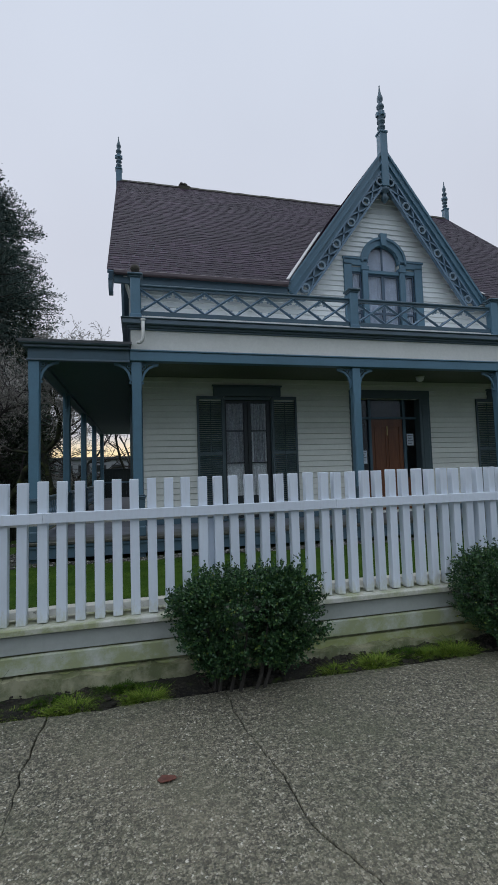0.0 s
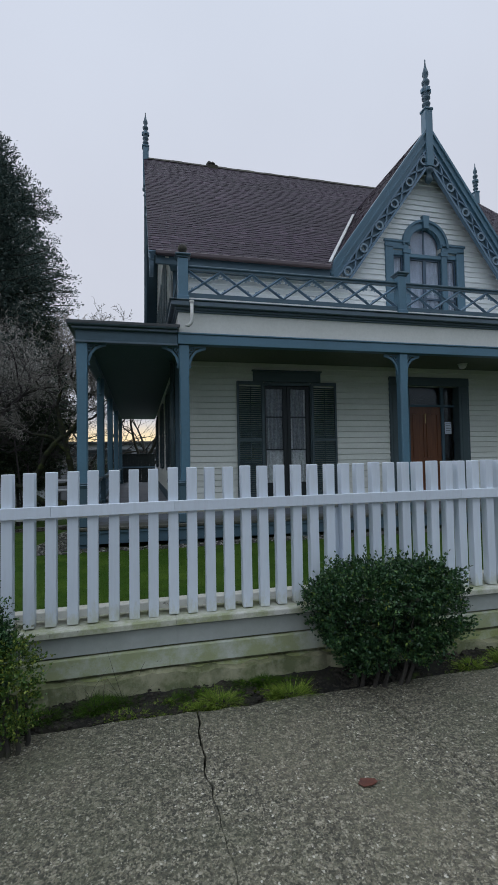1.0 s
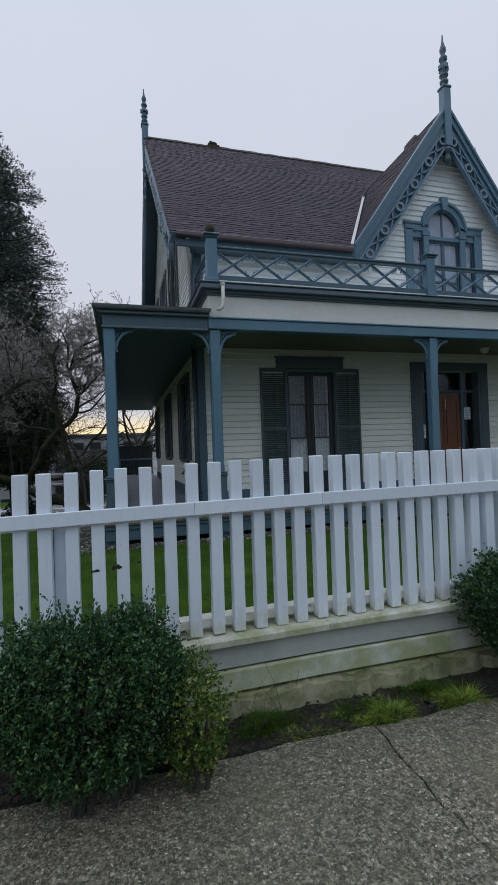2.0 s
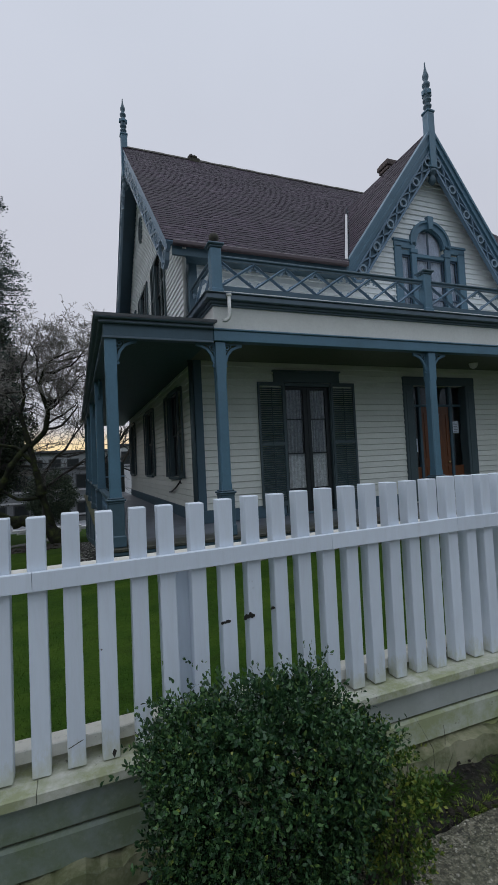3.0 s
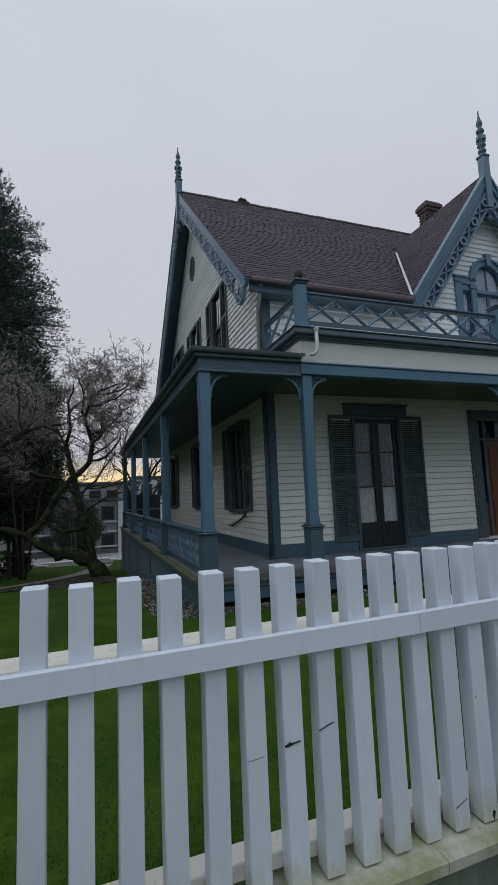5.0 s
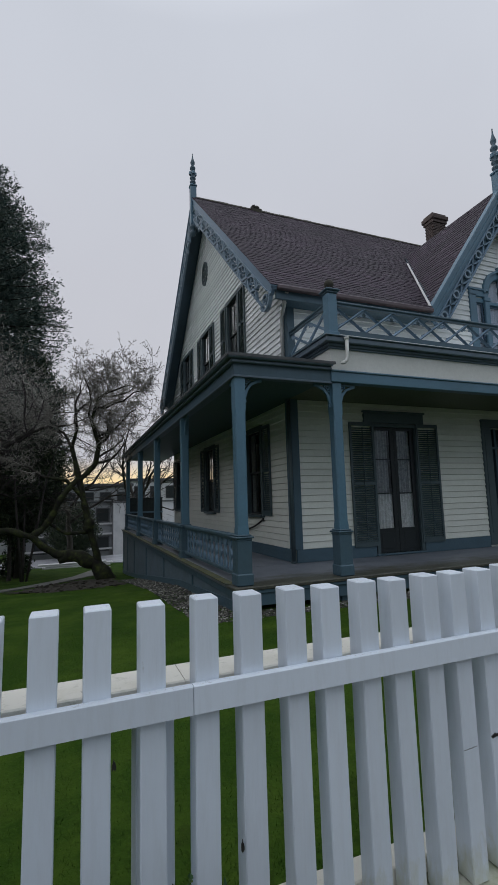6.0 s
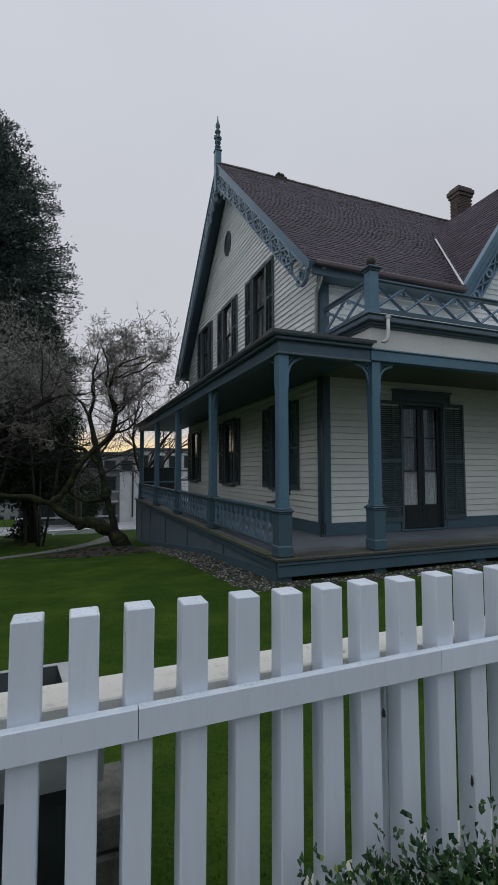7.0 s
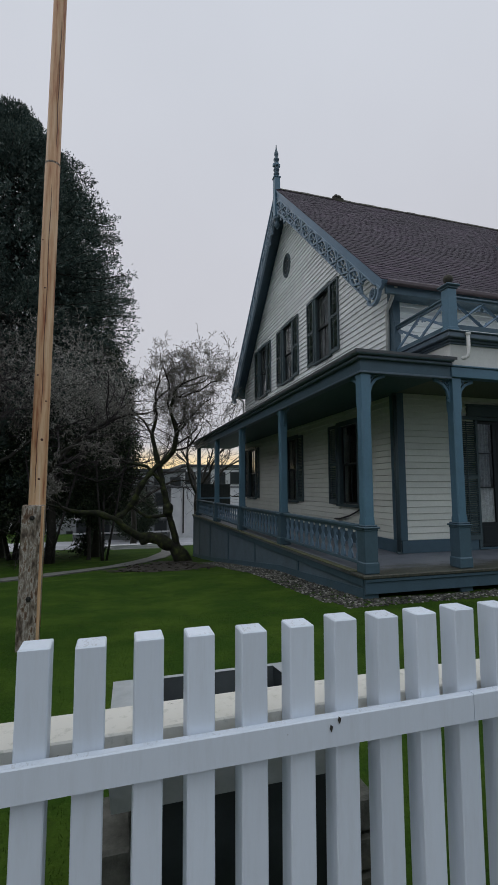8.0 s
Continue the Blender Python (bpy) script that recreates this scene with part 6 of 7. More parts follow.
def box_bush(x, y, rx, ry, h, seed, label, mat=BOX_LEAF, square=0.0, leaf=0.0165, oval=False):
    """A clipped box bush: woody stems, a body of small leaves and loose shoots."""
    rng = np.random.default_rng(seed)
    th = empty("box_bush", label, "bush", Matrix.Translation((x, y, ground_z(x, y))), group="box bushes")
    z0 = 0.09
    ns = {1: 4300, 2: 4600, 3: 5200, 4: 3600, 7: 520}.get(seed, 2300)
    u = rng.random(ns) * math.tau
    v = np.arcsin(np.clip(rng.random(ns) * 1.85 - 0.85, -1, 1))
    bumpy = np.array([1 + 0.20 * noise.noise((math.cos(a) * 1.8 + seed, math.sin(a) * 1.8, math.sin(b) * 2.2)) + 0.17 * noise.noise((math.cos(a) * 5 + seed, math.sin(a) * 5, math.sin(b) * 5)) for a, b in zip(u, v)])
    rad = (0.55 + 0.45 * rng.random(ns) ** 0.45) * bumpy
    se = lambda t, p: np.sign(t) * np.abs(t) ** p
    ctr = np.stack([rx * rad * se(np.cos(u), 0.8 - 0.15 * square) * np.abs(np.cos(v)) ** (0.55 - 0.13 * square), ry * rad * se(np.sin(u), 0.8 - 0.15 * square) * np.abs(np.cos(v)) ** (0.55 - 0.13 * square),
                    z0 + (h - z0) * (0.5 + 0.5 * rad * se(np.sin(v), 0.75 - 0.1 * square))], 1)
    ctr[:, :2] *= (1 - 0.50 * np.clip(-np.sin(v), 0, 1))[:, None]
    top = (v > 0.45) & (rng.random(ns) < 0.45)
    ctr[top, :2] *= np.sqrt(rng.random((int(top.sum()), 1)))
    out = np.stack([np.cos(u) * np.cos(v) / rx, np.sin(u) * np.cos(v) / ry, 1.1 * np.sin(v) + 0.55], 1)
    out /= np.linalg.norm(out, axis=1, keepdims=True)
    out += rng.normal(size=out.shape) * 0.25
    per = 11
    t = rng.random((ns, per, 1))
    length = np.where((v > 0.3) & (rng.random(ns) < 0.10), 0.13, 0.07)[:, None, None]
    base = ctr[:, None] - out[:, None] * 0.035 + out[:, None] * t * length
    ld = out[:, None] * 0.55 + np.array([0, 0, 0.35]) + rng.normal(size=(ns, per, 3)) * 0.75
    vs, fs = leaves(base.reshape(-1, 3), ld.reshape(-1, 3), leaf, 0.24 if oval else 0.30, rng, 0.4, oval)
    part("foliage", array_mesh("foliage", vs, fs, mat), None, th, "small glossy leaves")
    stems = Mesh()
    for k in range(11):
        a = rng.random() * math.tau
        p = Vector((rx * 0.45 * math.cos(a), ry * 0.35 * math.sin(a), -0.03))
        q = Vector((rx * 0.6 * math.cos(a + 0.3), ry * 0.6 * math.sin(a + 0.3), h * 0.6))
        stems.tube([p, p.lerp(q, 0.3) + Vector((0.02, 0.0, 0)), p.lerp(q, 0.65), q], [0.014, 0.012, 0.009, 0.004], 6)
    part("stem", stems, BARK, th, "bare woody stems")
    return th


box_bush(0.735, 3.13, 0.50, 0.27, 0.75, 1, "rounded dark green box bush against the fence wall", square=1.0, leaf=0.0205)
box_bush(2.98, 3.06, 0.55, 0.31, 0.85, 2, "dark green box bush at the foot of the fence", square=1.0, leaf=0.0195)
box_bush(-1.885, 3.02, 0.41, 0.28, 0.80, 3, "dense dark green box bush with loose shoots", leaf=0.0175, oval=True)
box_bush(-1.46, 2.97, 0.12, 0.20, 0.58, 7, "slender yellow-green leaved shrub beside the box bush", LIME_LEAF)
box_bush(-4.38, 3.00, 0.42, 0.34, 0.87, 4, "tall dark green box bush reaching up the pickets", leaf=0.020)


def tufts(name, label, spots, count, length, spread, mat, seed, droop=0.5):
    rng = np.random.default_rng(seed)
    vs_all, fs_all, n = [], [], 0
    for (x, y, sc) in spots:
        k = int(count * sc)
        a = rng.random(k) * math.tau
        r = np.sqrt(rng.random(k)) * spread * sc * (0.7 + 0.6 * np.sin(a * 3 + x * 40) ** 2)
        bx, by = x + r * np.cos(a) * 1.5, y + r * np.sin(a) * 0.7
        bz = np.array([ground_z(p, q) for p, q in zip(bx, by)]) - 0.005
        base = np.stack([bx, by, bz], 1)
        L = length * (0.5 + 0.7 * rng.random((k, 1))) * sc
        L = L * (0.45 + 1.1 * np.array([abs(noise.noise((p * 28, q * 28, seed))) for p, q in zip(bx, by)])[:, None] + 0.35 * rng.random((k, 1)))
        lean = np.stack([0.6 * np.cos(a) + rng.normal(size=k) * 0.75, 0.6 * np.sin(a) + rng.normal(size=k) * 0.75, np.full(k, 0.9)], 1)
        lean /= np.linalg.norm(lean, axis=1, keepdims=True)
        side = np.stack([-np.sin(a), np.cos(a), np.zeros(k)], 1) * 0.0015
        mid = base + lean * L * 0.55
        tip = base + lean * L + np.stack([np.cos(a), np.sin(a), np.full(k, -droop)], 1) * L * 0.28
        vs_all.append(np.stack([base - side, base + side, mid + side * 0.8, mid - side * 0.8, tip + side * 0.2, tip - side * 0.2], 1).reshape(-1, 3))
        fs_all.append((np.arange(k)[:, None, None] * 6 + np.array([[[0, 1, 2, 3], [3, 2, 4, 5]]]) + n).reshape(-1, 4))
        n += k * 6
    me = array_mesh(name, np.concatenate(vs_all), np.concatenate(fs_all), mat)
    return tagged(new(name, me), label, "grass", kind="stuff")


verge = []
vr = random.Random(5)
for x in np.arange(-9.5, 4.0, 0.085):
    dens = -0.12 + 0.8 * noise.noise((x * 1.6, 4.2, 0))
    if vr.random() < dens + 0.12:
        verge.append((float(x) + vr.uniform(-0.04, 0.04), 3.13 + vr.uniform(-0.05, 0.10), vr.uniform(0.35, 0.85)))
tufts("verge_grass", "tufts of yellow-green grass and moss along the footing", verge, 260, 0.045, 0.075, WEED_LEAF, 3)
big = [(-0.36, 3.13, 0.85), (-0.47, 3.10, 0.55), (0.06, 3.10, 1.0), (-0.03, 3.13, 0.6), (1.69, 3.14, 1.1), (1.35, 3.13, 0.8), (2.35, 3.15, 1.2), (2.15, 3.18, 0.9), (-2.6, 3.16, 0.8)]
tufts("verge_tuft", "bright spiky tufts of grass at the edge of the pavement", big, 1100, 0.085, 0.075, WEED_LEAF, 8)
low = [(-0.92, 3.12, 0.8), (-0.84, 3.12, 0.9), (-0.75, 3.14, 0.7), (-0.70, 3.17, 0.8), (-0.60, 3.12, 0.6), (-0.54, 3.13, 0.55), (-0.29, 3.16, 0.6), (-0.12, 3.26, 0.8), (-0.2, 3.22, 0.7), (1.5, 3.15, 0.8), (2.5, 3.16, 0.8),
       (-0.42, 3.20, 0.8), (-0.33, 3.23, 0.7), (-0.66, 3.11, 0.7), (-0.05, 3.18, 0.7), (0.12, 3.15, 0.6), (1.18, 3.13, 0.6), (1.82, 3.13, 0.7), (2.02, 3.14, 0.6)]
tufts("verge_moss", "low feathery cushions of yellow-green moss beside the pavement", low, 1300, 0.034, 0.090, WEED_LEAF, 12)
dark = [(-1.04, 3.24, 1.0), (-1.10, 3.20, 0.8), (-0.93, 3.25, 0.75), (-0.16, 3.27, 0.9), (-1.36, 3.2, 0.8), (-2.75, 3.22, 0.8), (1.95, 3.22, 0.9), (-0.62, 3.20, 0.7), (-0.5, 3.22, 0.7), (-0.08, 3.24, 0.8), (0.1, 3.23, 0.7), (-0.28, 3.19, 0.6)]
tufts("weed_tuft", "dark green weeds growing from the soil under the footing", dark, 1300, 0.06, 0.08, GRASS_LEAF, 14)
tufts("weed_stalk", "thin dark weed stalks standing up against the boards", [(-1.05, 3.25, 1.0), (-0.92, 3.26, 1.1), (-1.14, 3.26, 0.9)], 16, 0.22, 0.07, BARK, 15, 0.2)


def lawn_blades():
    rng = np.random.default_rng(21)
    k = 130000
    x = rng.uniform(-10.5, 4.0, k)
    y = 3.64 + (9.0 - 3.64) * rng.random(k) ** 1.7
    z = np.interp(y, GROUND_Y, GROUND_Z) + np.array([0.03 * noise.noise((p * 0.5, q * 0.5, 0)) for p, q in zip(x, y)]) - 0.004
    base = np.stack([x, y, z], 1)
    a = rng.random(k) * math.tau
    h = 0.012 + 0.018 * rng.random((k, 1))
    side = np.stack([np.cos(a), np.sin(a), np.zeros(k)], 1) * 0.0022
    tip = base + np.stack([rng.normal(size=k) * 0.45, rng.normal(size=k) * 0.45, np.ones(k)], 1) * h
    vs = np.stack([base - side, base + side, tip], 1).reshape(-1, 3)
    me = array_mesh("grass", vs, np.arange(k * 3).reshape(-1, 3), GRASS_LEAF)
    tagged(new("grass", me), "short mown grass blades on the lawn", "grass", kind="stuff")


lawn_blades()


def stones(name, label, spots, size, seed, mat):
    rng = random.Random(seed)
    vs, fs = [], []
    for x, y in spots:
        s = size * rng.uniform(0.6, 1.5)
        z = ground_z(x, y) + s * 0.15
        n = len(vs)
        a0 = rng.random() * 6
        for rr, zz in ((1.0, 0.0), (0.8, 0.45)):
            for q in range(5):
                a = a0 + q * math.tau / 5
                vs.append((x + s * rr * math.cos(a) * rng.uniform(0.7, 1.1), y + s * rr * math.sin(a) * rng.uniform(0.7, 1.1), z + s * zz * rng.uniform(0.8, 1.5)))
        fs += [(n + q, n + (q + 1) % 5, n + 5 + (q + 1) % 5, n + 5 + q) for q in range(5)] + [tuple(n + 5 + q for q in range(5))]
    return tagged(new(name, raw_mesh(name, vs, fs, mat)), label, "stones", kind="stuff")


gr = random.Random(9)
stones("soil_crumb", "dark wet crumbs of soil and rotted leaves in the verge", [(gr.uniform(-5.5, 3.4), 3.05 + 0.30 * gr.random()) for _ in range(4200)], 0.013, 5, SOIL)
spots = [(gr.uniform(-2.75, -2.02), 9.0 + 11 * gr.random()) for _ in range(4200)] + [(gr.uniform(-2.6, 8), gr.uniform(8.55, 9.05)) for _ in range(3200)]
stones("gravel", "grey gravel strip along the porch foot", spots, 0.022, 2, STONE)
spots = [(-5.6 + 2.6 * gr.random(), 15.9 + 5.0 * gr.random()) for _ in range(70)]
stones("bark_bed_stones", "dark stones and litter in the bed under the bare tree", spots, 0.06, 3, SOIL)


def soil_bed(rim, label, cell=0.12):
    """A low bed of dark soil with a ragged rim, lying on the lawn."""
    P = [Vector(p) for p in rim]

    def inside(x, y):
        hit = False
        for a, b in zip(P, P[1:] + P[:1]):
            if (a.y > y) != (b.y > y) and x < a.x + (y - a.y) * (b.x - a.x) / (b.y - a.y):
                hit = not hit
        return hit

    xs, ys = [p.x for p in P], [p.y for p in P]
    me = Mesh()
    for x in np.arange(min(xs) - 0.3, max(xs) + 0.3, cell):
        for y in np.arange(min(ys) - 0.3, max(ys) + 0.3, cell):
            if inside(x + 0.45 * noise.noise((x * 1.9, y * 1.9, 3)), y + 0.45 * noise.noise((x * 1.9, y * 1.9, 8))):
                vs = [(x, y), (x + cell, y), (x + cell, y + cell), (x, y + cell)]
                me.add([(u, w, ground_z(u, w) + 0.012 + 0.03 * noise.noise((u * 3, w * 3, 1))) for u, w in vs], [(0, 1, 2, 3)])
    return solid("planting_bed", raw_mesh("planting_bed", me.v, me.f, SOIL, True), None, label, "bed", kind="structure")


soil_bed([(-6.2, 17.6), (-5.4, 16.0), (-4.4, 15.5), (-3.2, 16.0), (-2.8, 17.0), (-2.85, 20.5), (-3.2, 23.6), (-4.3, 22.4), (-5.2, 20.0)], "dark bare soil bed in front of the leaning tree")

dl = empty("dead_leaf", "curled red-brown dead leaf lying on the pavement", "leaf", Matrix.Translation((0.143, 2.277, 0.004)) @ Matrix.Rotation(-0.1, 4, "Z") @ Matrix.Diagonal((0.78, 0.85, 0.8, 1)))
pts = [(-0.055, 0.0, 0.004), (-0.03, 0.026, 0.012), (0.01, 0.034, 0.004), (0.05, 0.012, 0.012), (0.058, -0.004, 0.006), (0.02, -0.03, 0.012), (-0.03, -0.026, 0.004)]
lm = Mesh().add(pts + [(x, y, z - 0.003) for x, y, z in pts], [tuple(range(7)), tuple(range(13, 6, -1))] + [(i, (i + 1) % 7, (i + 1) % 7 + 7, i + 7) for i in range(7)])
part("blade", lm, LEAF_RED, dl)
part("stalk", Mesh().tube([(0.055, 0.0, 0.006), (0.075, 0.006, 0.004), (0.09, 0.004, 0.002)], 0.0012, 5), LEAF_RED, dl)

# ---- flagpole and trough ----
fp = empty("flagpole", "tall stripped wooden pole bolted to a peeling square post", "pole", Matrix.Translation((-6.80, 8.0, ground_z(-6.73, 8.0))) @ Matrix.Rotation(radians(0.3), 4, "Y"))
part("post", Mesh().box(-0.112, 0.112, -0.11, 0.02, -0.3, 1.56, b=0.012), POLE_OLD, fp, "old square post with peeling paint")
part("mast", Mesh().lathe([(0.094, 0.2), (0.092, 1.6), (0.090, 3.2), (0.088, 5.7), (0.084, 5.72), (0.078, 9.0), (0.06, 13.0), (0.03, 13.2)], Matrix.Translation((0.015, 0.07, 0)), n=12), POLE_NEW, fp, "stripped orange-tan mast", smooth=True)
part("band", Mesh().lathe([(0.089, 5.69), (0.091, 5.70), (0.089, 5.715)], Matrix.Translation((0.015, 0.07, 0)), n=12), POLE_OLD, fp)
for az, z, r in ((-1.2, 2.3, 0.016), (-2.1, 3.05, 0.013), (-0.9, 2.75, 0.011), (-1.7, 4.1, 0.012), (-1.35, 1.85, 0.014), (-2.3, 4.7, 0.010)):
    part("knot", Mesh().lathe([(r, 0.0), (r * 0.7, 0.004), (r * 0.2, 0.006)], Matrix.Translation((0.015 + 0.089 * math.cos(az), 0.07 + 0.089 * math.sin(az), z)) @ Matrix.Rotation(az + math.pi / 2, 4, "Z") @ Matrix.Rotation(math.pi / 2, 4, "X"), n=8), LEAF_RED, fp, "dark knot in the mast")
for az, z0, z1 in ((-1.45, 2.6, 5.4), (-1.75, 1.7, 2.5), (-1.1, 5.9, 7.6)):
    pts = [(0.015 + 0.0895 * math.cos(az + 0.05 * math.sin(q * 1.7)), 0.07 + 0.0895 * math.sin(az + 0.05 * math.sin(q * 1.7)), z0 + (z1 - z0) * q / 9) for q in range(10)]
    part("split", Mesh().tube(pts, [0.002] + [0.0042] * 8 + [0.0015], 5), LEAF_RED, fp, "long drying split in the mast")
part("rust_strip", Mesh().box(0.088, 0.118, -0.118, -0.09, -0.25, 1.55, b=0.006), POLE_NEW, fp, "bare orange edge of the post")
for z in (0.55, 1.42):
    part("bolt", Mesh().lathe([(0.028, 0.0), (0.028, 0.018), (0.012, 0.02), (0.012, 0.035)], Matrix.Translation((0, -0.11, z)) @ Matrix.Rotation(math.pi / 2, 4, "X"), n=6), IRON, fp, "rusty bolt")

tz = ground_z(-5.5, 4.3)
tr = empty("planter_trough", "pale metal planter trough on a dark stand with stone feet", "planter", Matrix.Translation((-5.475, 4.24, 0)))
T0, T1 = 0.635, 0.84
out_b, out_t = [(-0.43, -0.26), (0.46, -0.26), (0.36, 0.20), (-0.40, 0.20)], [(-0.45, -0.31), (0.46, -0.31), (0.36, 0.27), (-0.43, 0.27)]
in_t, in_b = [(-0.34, -0.27), (0.37, -0.27), (0.30, 0.245), (-0.33, 0.245)], [(-0.33, -0.23), (0.36, -0.23), (0.29, 0.18), (-0.32, 0.18)]
vs = [(x, y, T0) for x, y in out_b] + [(x, y, T1) for x, y in out_t] + [(x, y, T1) for x, y in in_t]
fs = [(0, 1, 2, 3)] + [(a * 4 + i, a * 4 + (i + 1) % 4, a * 4 + 4 + (i + 1) % 4, a * 4 + 4 + i) for a in (0, 1) for i in range(4)]
part("trough", Mesh().add(vs, fs), TROUGH, tr, "tapered pale metal trough")
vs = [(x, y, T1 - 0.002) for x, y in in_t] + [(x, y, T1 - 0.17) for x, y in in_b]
# inner faces use the stand's dark colour, far darker than the outside
part("lining", Mesh().add(vs, [(i, (i + 1) % 4, (i + 1) % 4 + 4, i + 4) for i in range(4)] + [(4, 5, 6, 7)]), TROUGH_DARK, tr, "dark inner faces of the trough")
part("soil", Mesh().box(-0.325, 0.28, -0.225, 0.175, T1 - 0.165, T1 - 0.10), SOIL, tr)
part("stand", Mesh().box(-0.34, 0.40, -0.22, 0.16, tz - 0.02, T0, b=0.01), TROUGH_DARK, tr, "dark box stand")
for sx in (-0.43, 0.50):
    for r in range(3):
        part("foot_block", Mesh().box(sx - 0.075, sx + 0.075, -0.2, 0.1, tz - 0.03 + r * 0.14, tz + 0.10 + r * 0.14, b=0.012), BLOCK, tr, "rough stone block")


# ---- trees ----
def grow(rng, start, direction, length, radius, level, wood, twigs, params):
    """A limb that wanders and forks; thin ends go to the twig mesh."""
    bend, forks, shrink, rise, levels = params
    n = 6 if level < 2 else 4 if level < 4 else 3
    pts, p, d = [Vector(start)], Vector(start), Vector(direction).normalized()
    for i in range(n):
        d = (d + Vector([rng.gauss(0, bend) for _ in range(3)]) + Vector((0, 0, rise))).normalized()
        p = p + d * length / n
        pts.append(p.copy())
    rad = [max(0.0075, radius * (1 - 0.55 * i / n)) for i in range(n + 1)]
    (wood if level < 2 else twigs).tube(pts, rad, 7 if level < 2 else 3)
    if level >= 3:
        for k in range(2):
            q = pts[rng.randint(1, n)]
            e = q + (d * 0.4 + Vector([rng.gauss(0, 0.7) for _ in range(3)])).normalized() * rng.uniform(0.05, 0.13)
            twigs.tube([q, e], [0.008, 0.009], 3)
    if level >= levels:
        return
    for k in range(forks[min(level, len(forks) - 1)]):
        i = rng.randint(max(1, n // 3), n)
        side = Vector([rng.gauss(0, 1) for _ in range(3)]).normalized()
        nd = (d * 0.75 + side * 0.85 + Vector((0, 0, 0.15))).normalized()
        grow(rng, pts[i], nd, length * shrink * rng.uniform(0.75, 1.15), rad[i] * 0.66, level + 1, wood, twigs, params)


def mesh_fast(m, name, mat):
    return raw_mesh(name, m.v, m.f, mat, True)


# leaning mossy tree
lean_tree = empty("leaning_tree", "bare old tree with a mossy trunk bent low over the lawn", "tree", Matrix.Translation((-0.3243, 0.1444, 0.1028)) @ Matrix.Scale(0.9388, 4))
LEAN_Y = 23.6


def lean_shift(z):
    """The stem leans back over the garden above its knee."""
    return float(np.interp(z, (-0.6, 0.6, 2.7, 6.0), (0.0, -0.10, -0.38, -0.36)))


def limb(pts, radii, n, sway=0.12):
    """A limb through points (x, z) near the tree's own plane."""
    P = np.array(pts)
    t = np.linspace(0, len(pts) - 1, len(pts) * 5)
    xs, zs, rs = (np.interp(t, range(len(pts)), a) for a in (P[:, 0], P[:, 1], radii))
    path = [(x + LEAN_X + lean_shift(z) + 0.25 * r * noise.noise((x * 2.3, z * 2.3, 1)), LEAN_Y + sway * math.sin(x * 2.1 + z), z + 0.35 * r * noise.noise((x * 2.1, z * 2.1, 6))) for x, z, r in zip(xs, zs, rs)]
    return trunk.tube(path, [r * (1 + 0.35 * noise.noise((x * 3.1, z * 3.1, 11))) for x, z, r in zip(xs, zs, rs)], n)


trunk = Mesh()
LEAN_X = 0.25
limb([(-2.95, -2.1), (-3.18, -1.62), (-3.66, -1.04), (-4.18, -0.69), (-4.69, -0.55), (-5.11, -0.78)], [0.42, 0.34, 0.29, 0.27, 0.24, 0.18], 11)
limb([(-4.75, -0.58), (-5.2, -0.5), (-5.75, -0.11), (-6.11, 0.27), (-6.91, 0.59), (-7.92, 0.65), (-8.97, 1.0)], [0.18, 0.17, 0.15, 0.13, 0.12, 0.09, 0.04], 8)
limb([(-6.11, 0.27), (-5.75, 0.52), (-5.3, 0.99), (-4.92, 1.61), (-4.76, 1.9), (-4.19, 2.52), (-3.92, 2.74)], [0.12, 0.125, 0.13, 0.13, 0.13, 0.12, 0.12], 8)
limb([(-3.49, -1.15), (-3.6, -0.45), (-3.78, 0.4), (-3.84, 1.26), (-3.97, 2.67), (-4.3, 4.1), (-4.1, 4.91)], [0.17, 0.16, 0.15, 0.145, 0.125, 0.09, 0.06], 9)
limb([(-3.97, 2.6), (-3.75, 2.84), (-3.3, 3.32), (-3.18, 4.22), (-3.5, 5.26), (-3.23, 6.31)], [0.14, 0.13, 0.12, 0.10, 0.08, 0.06], 8)
limb([(-3.66, 0.42), (-4.2, 0.36), (-4.75, 0.34), (-5.35, 0.78)], [0.12, 0.085, 0.07, 0.06], 7)
limb([(-3.72, 0.30), (-3.86, 0.52), (-3.80, 0.80), (-3.78, 1.0)], [0.10, 0.25, 0.22, 0.12], 9)
limb([(-3.9, 1.9), (-4.5, 2.6), (-5.3, 2.75)], [0.10, 0.08, 0.05], 6)
twig = Mesh()
rng = random.Random(3)
wood2 = Mesh()
P1 = (0.27, (5, 4, 4, 4, 3), 0.62, 0.03, 5)
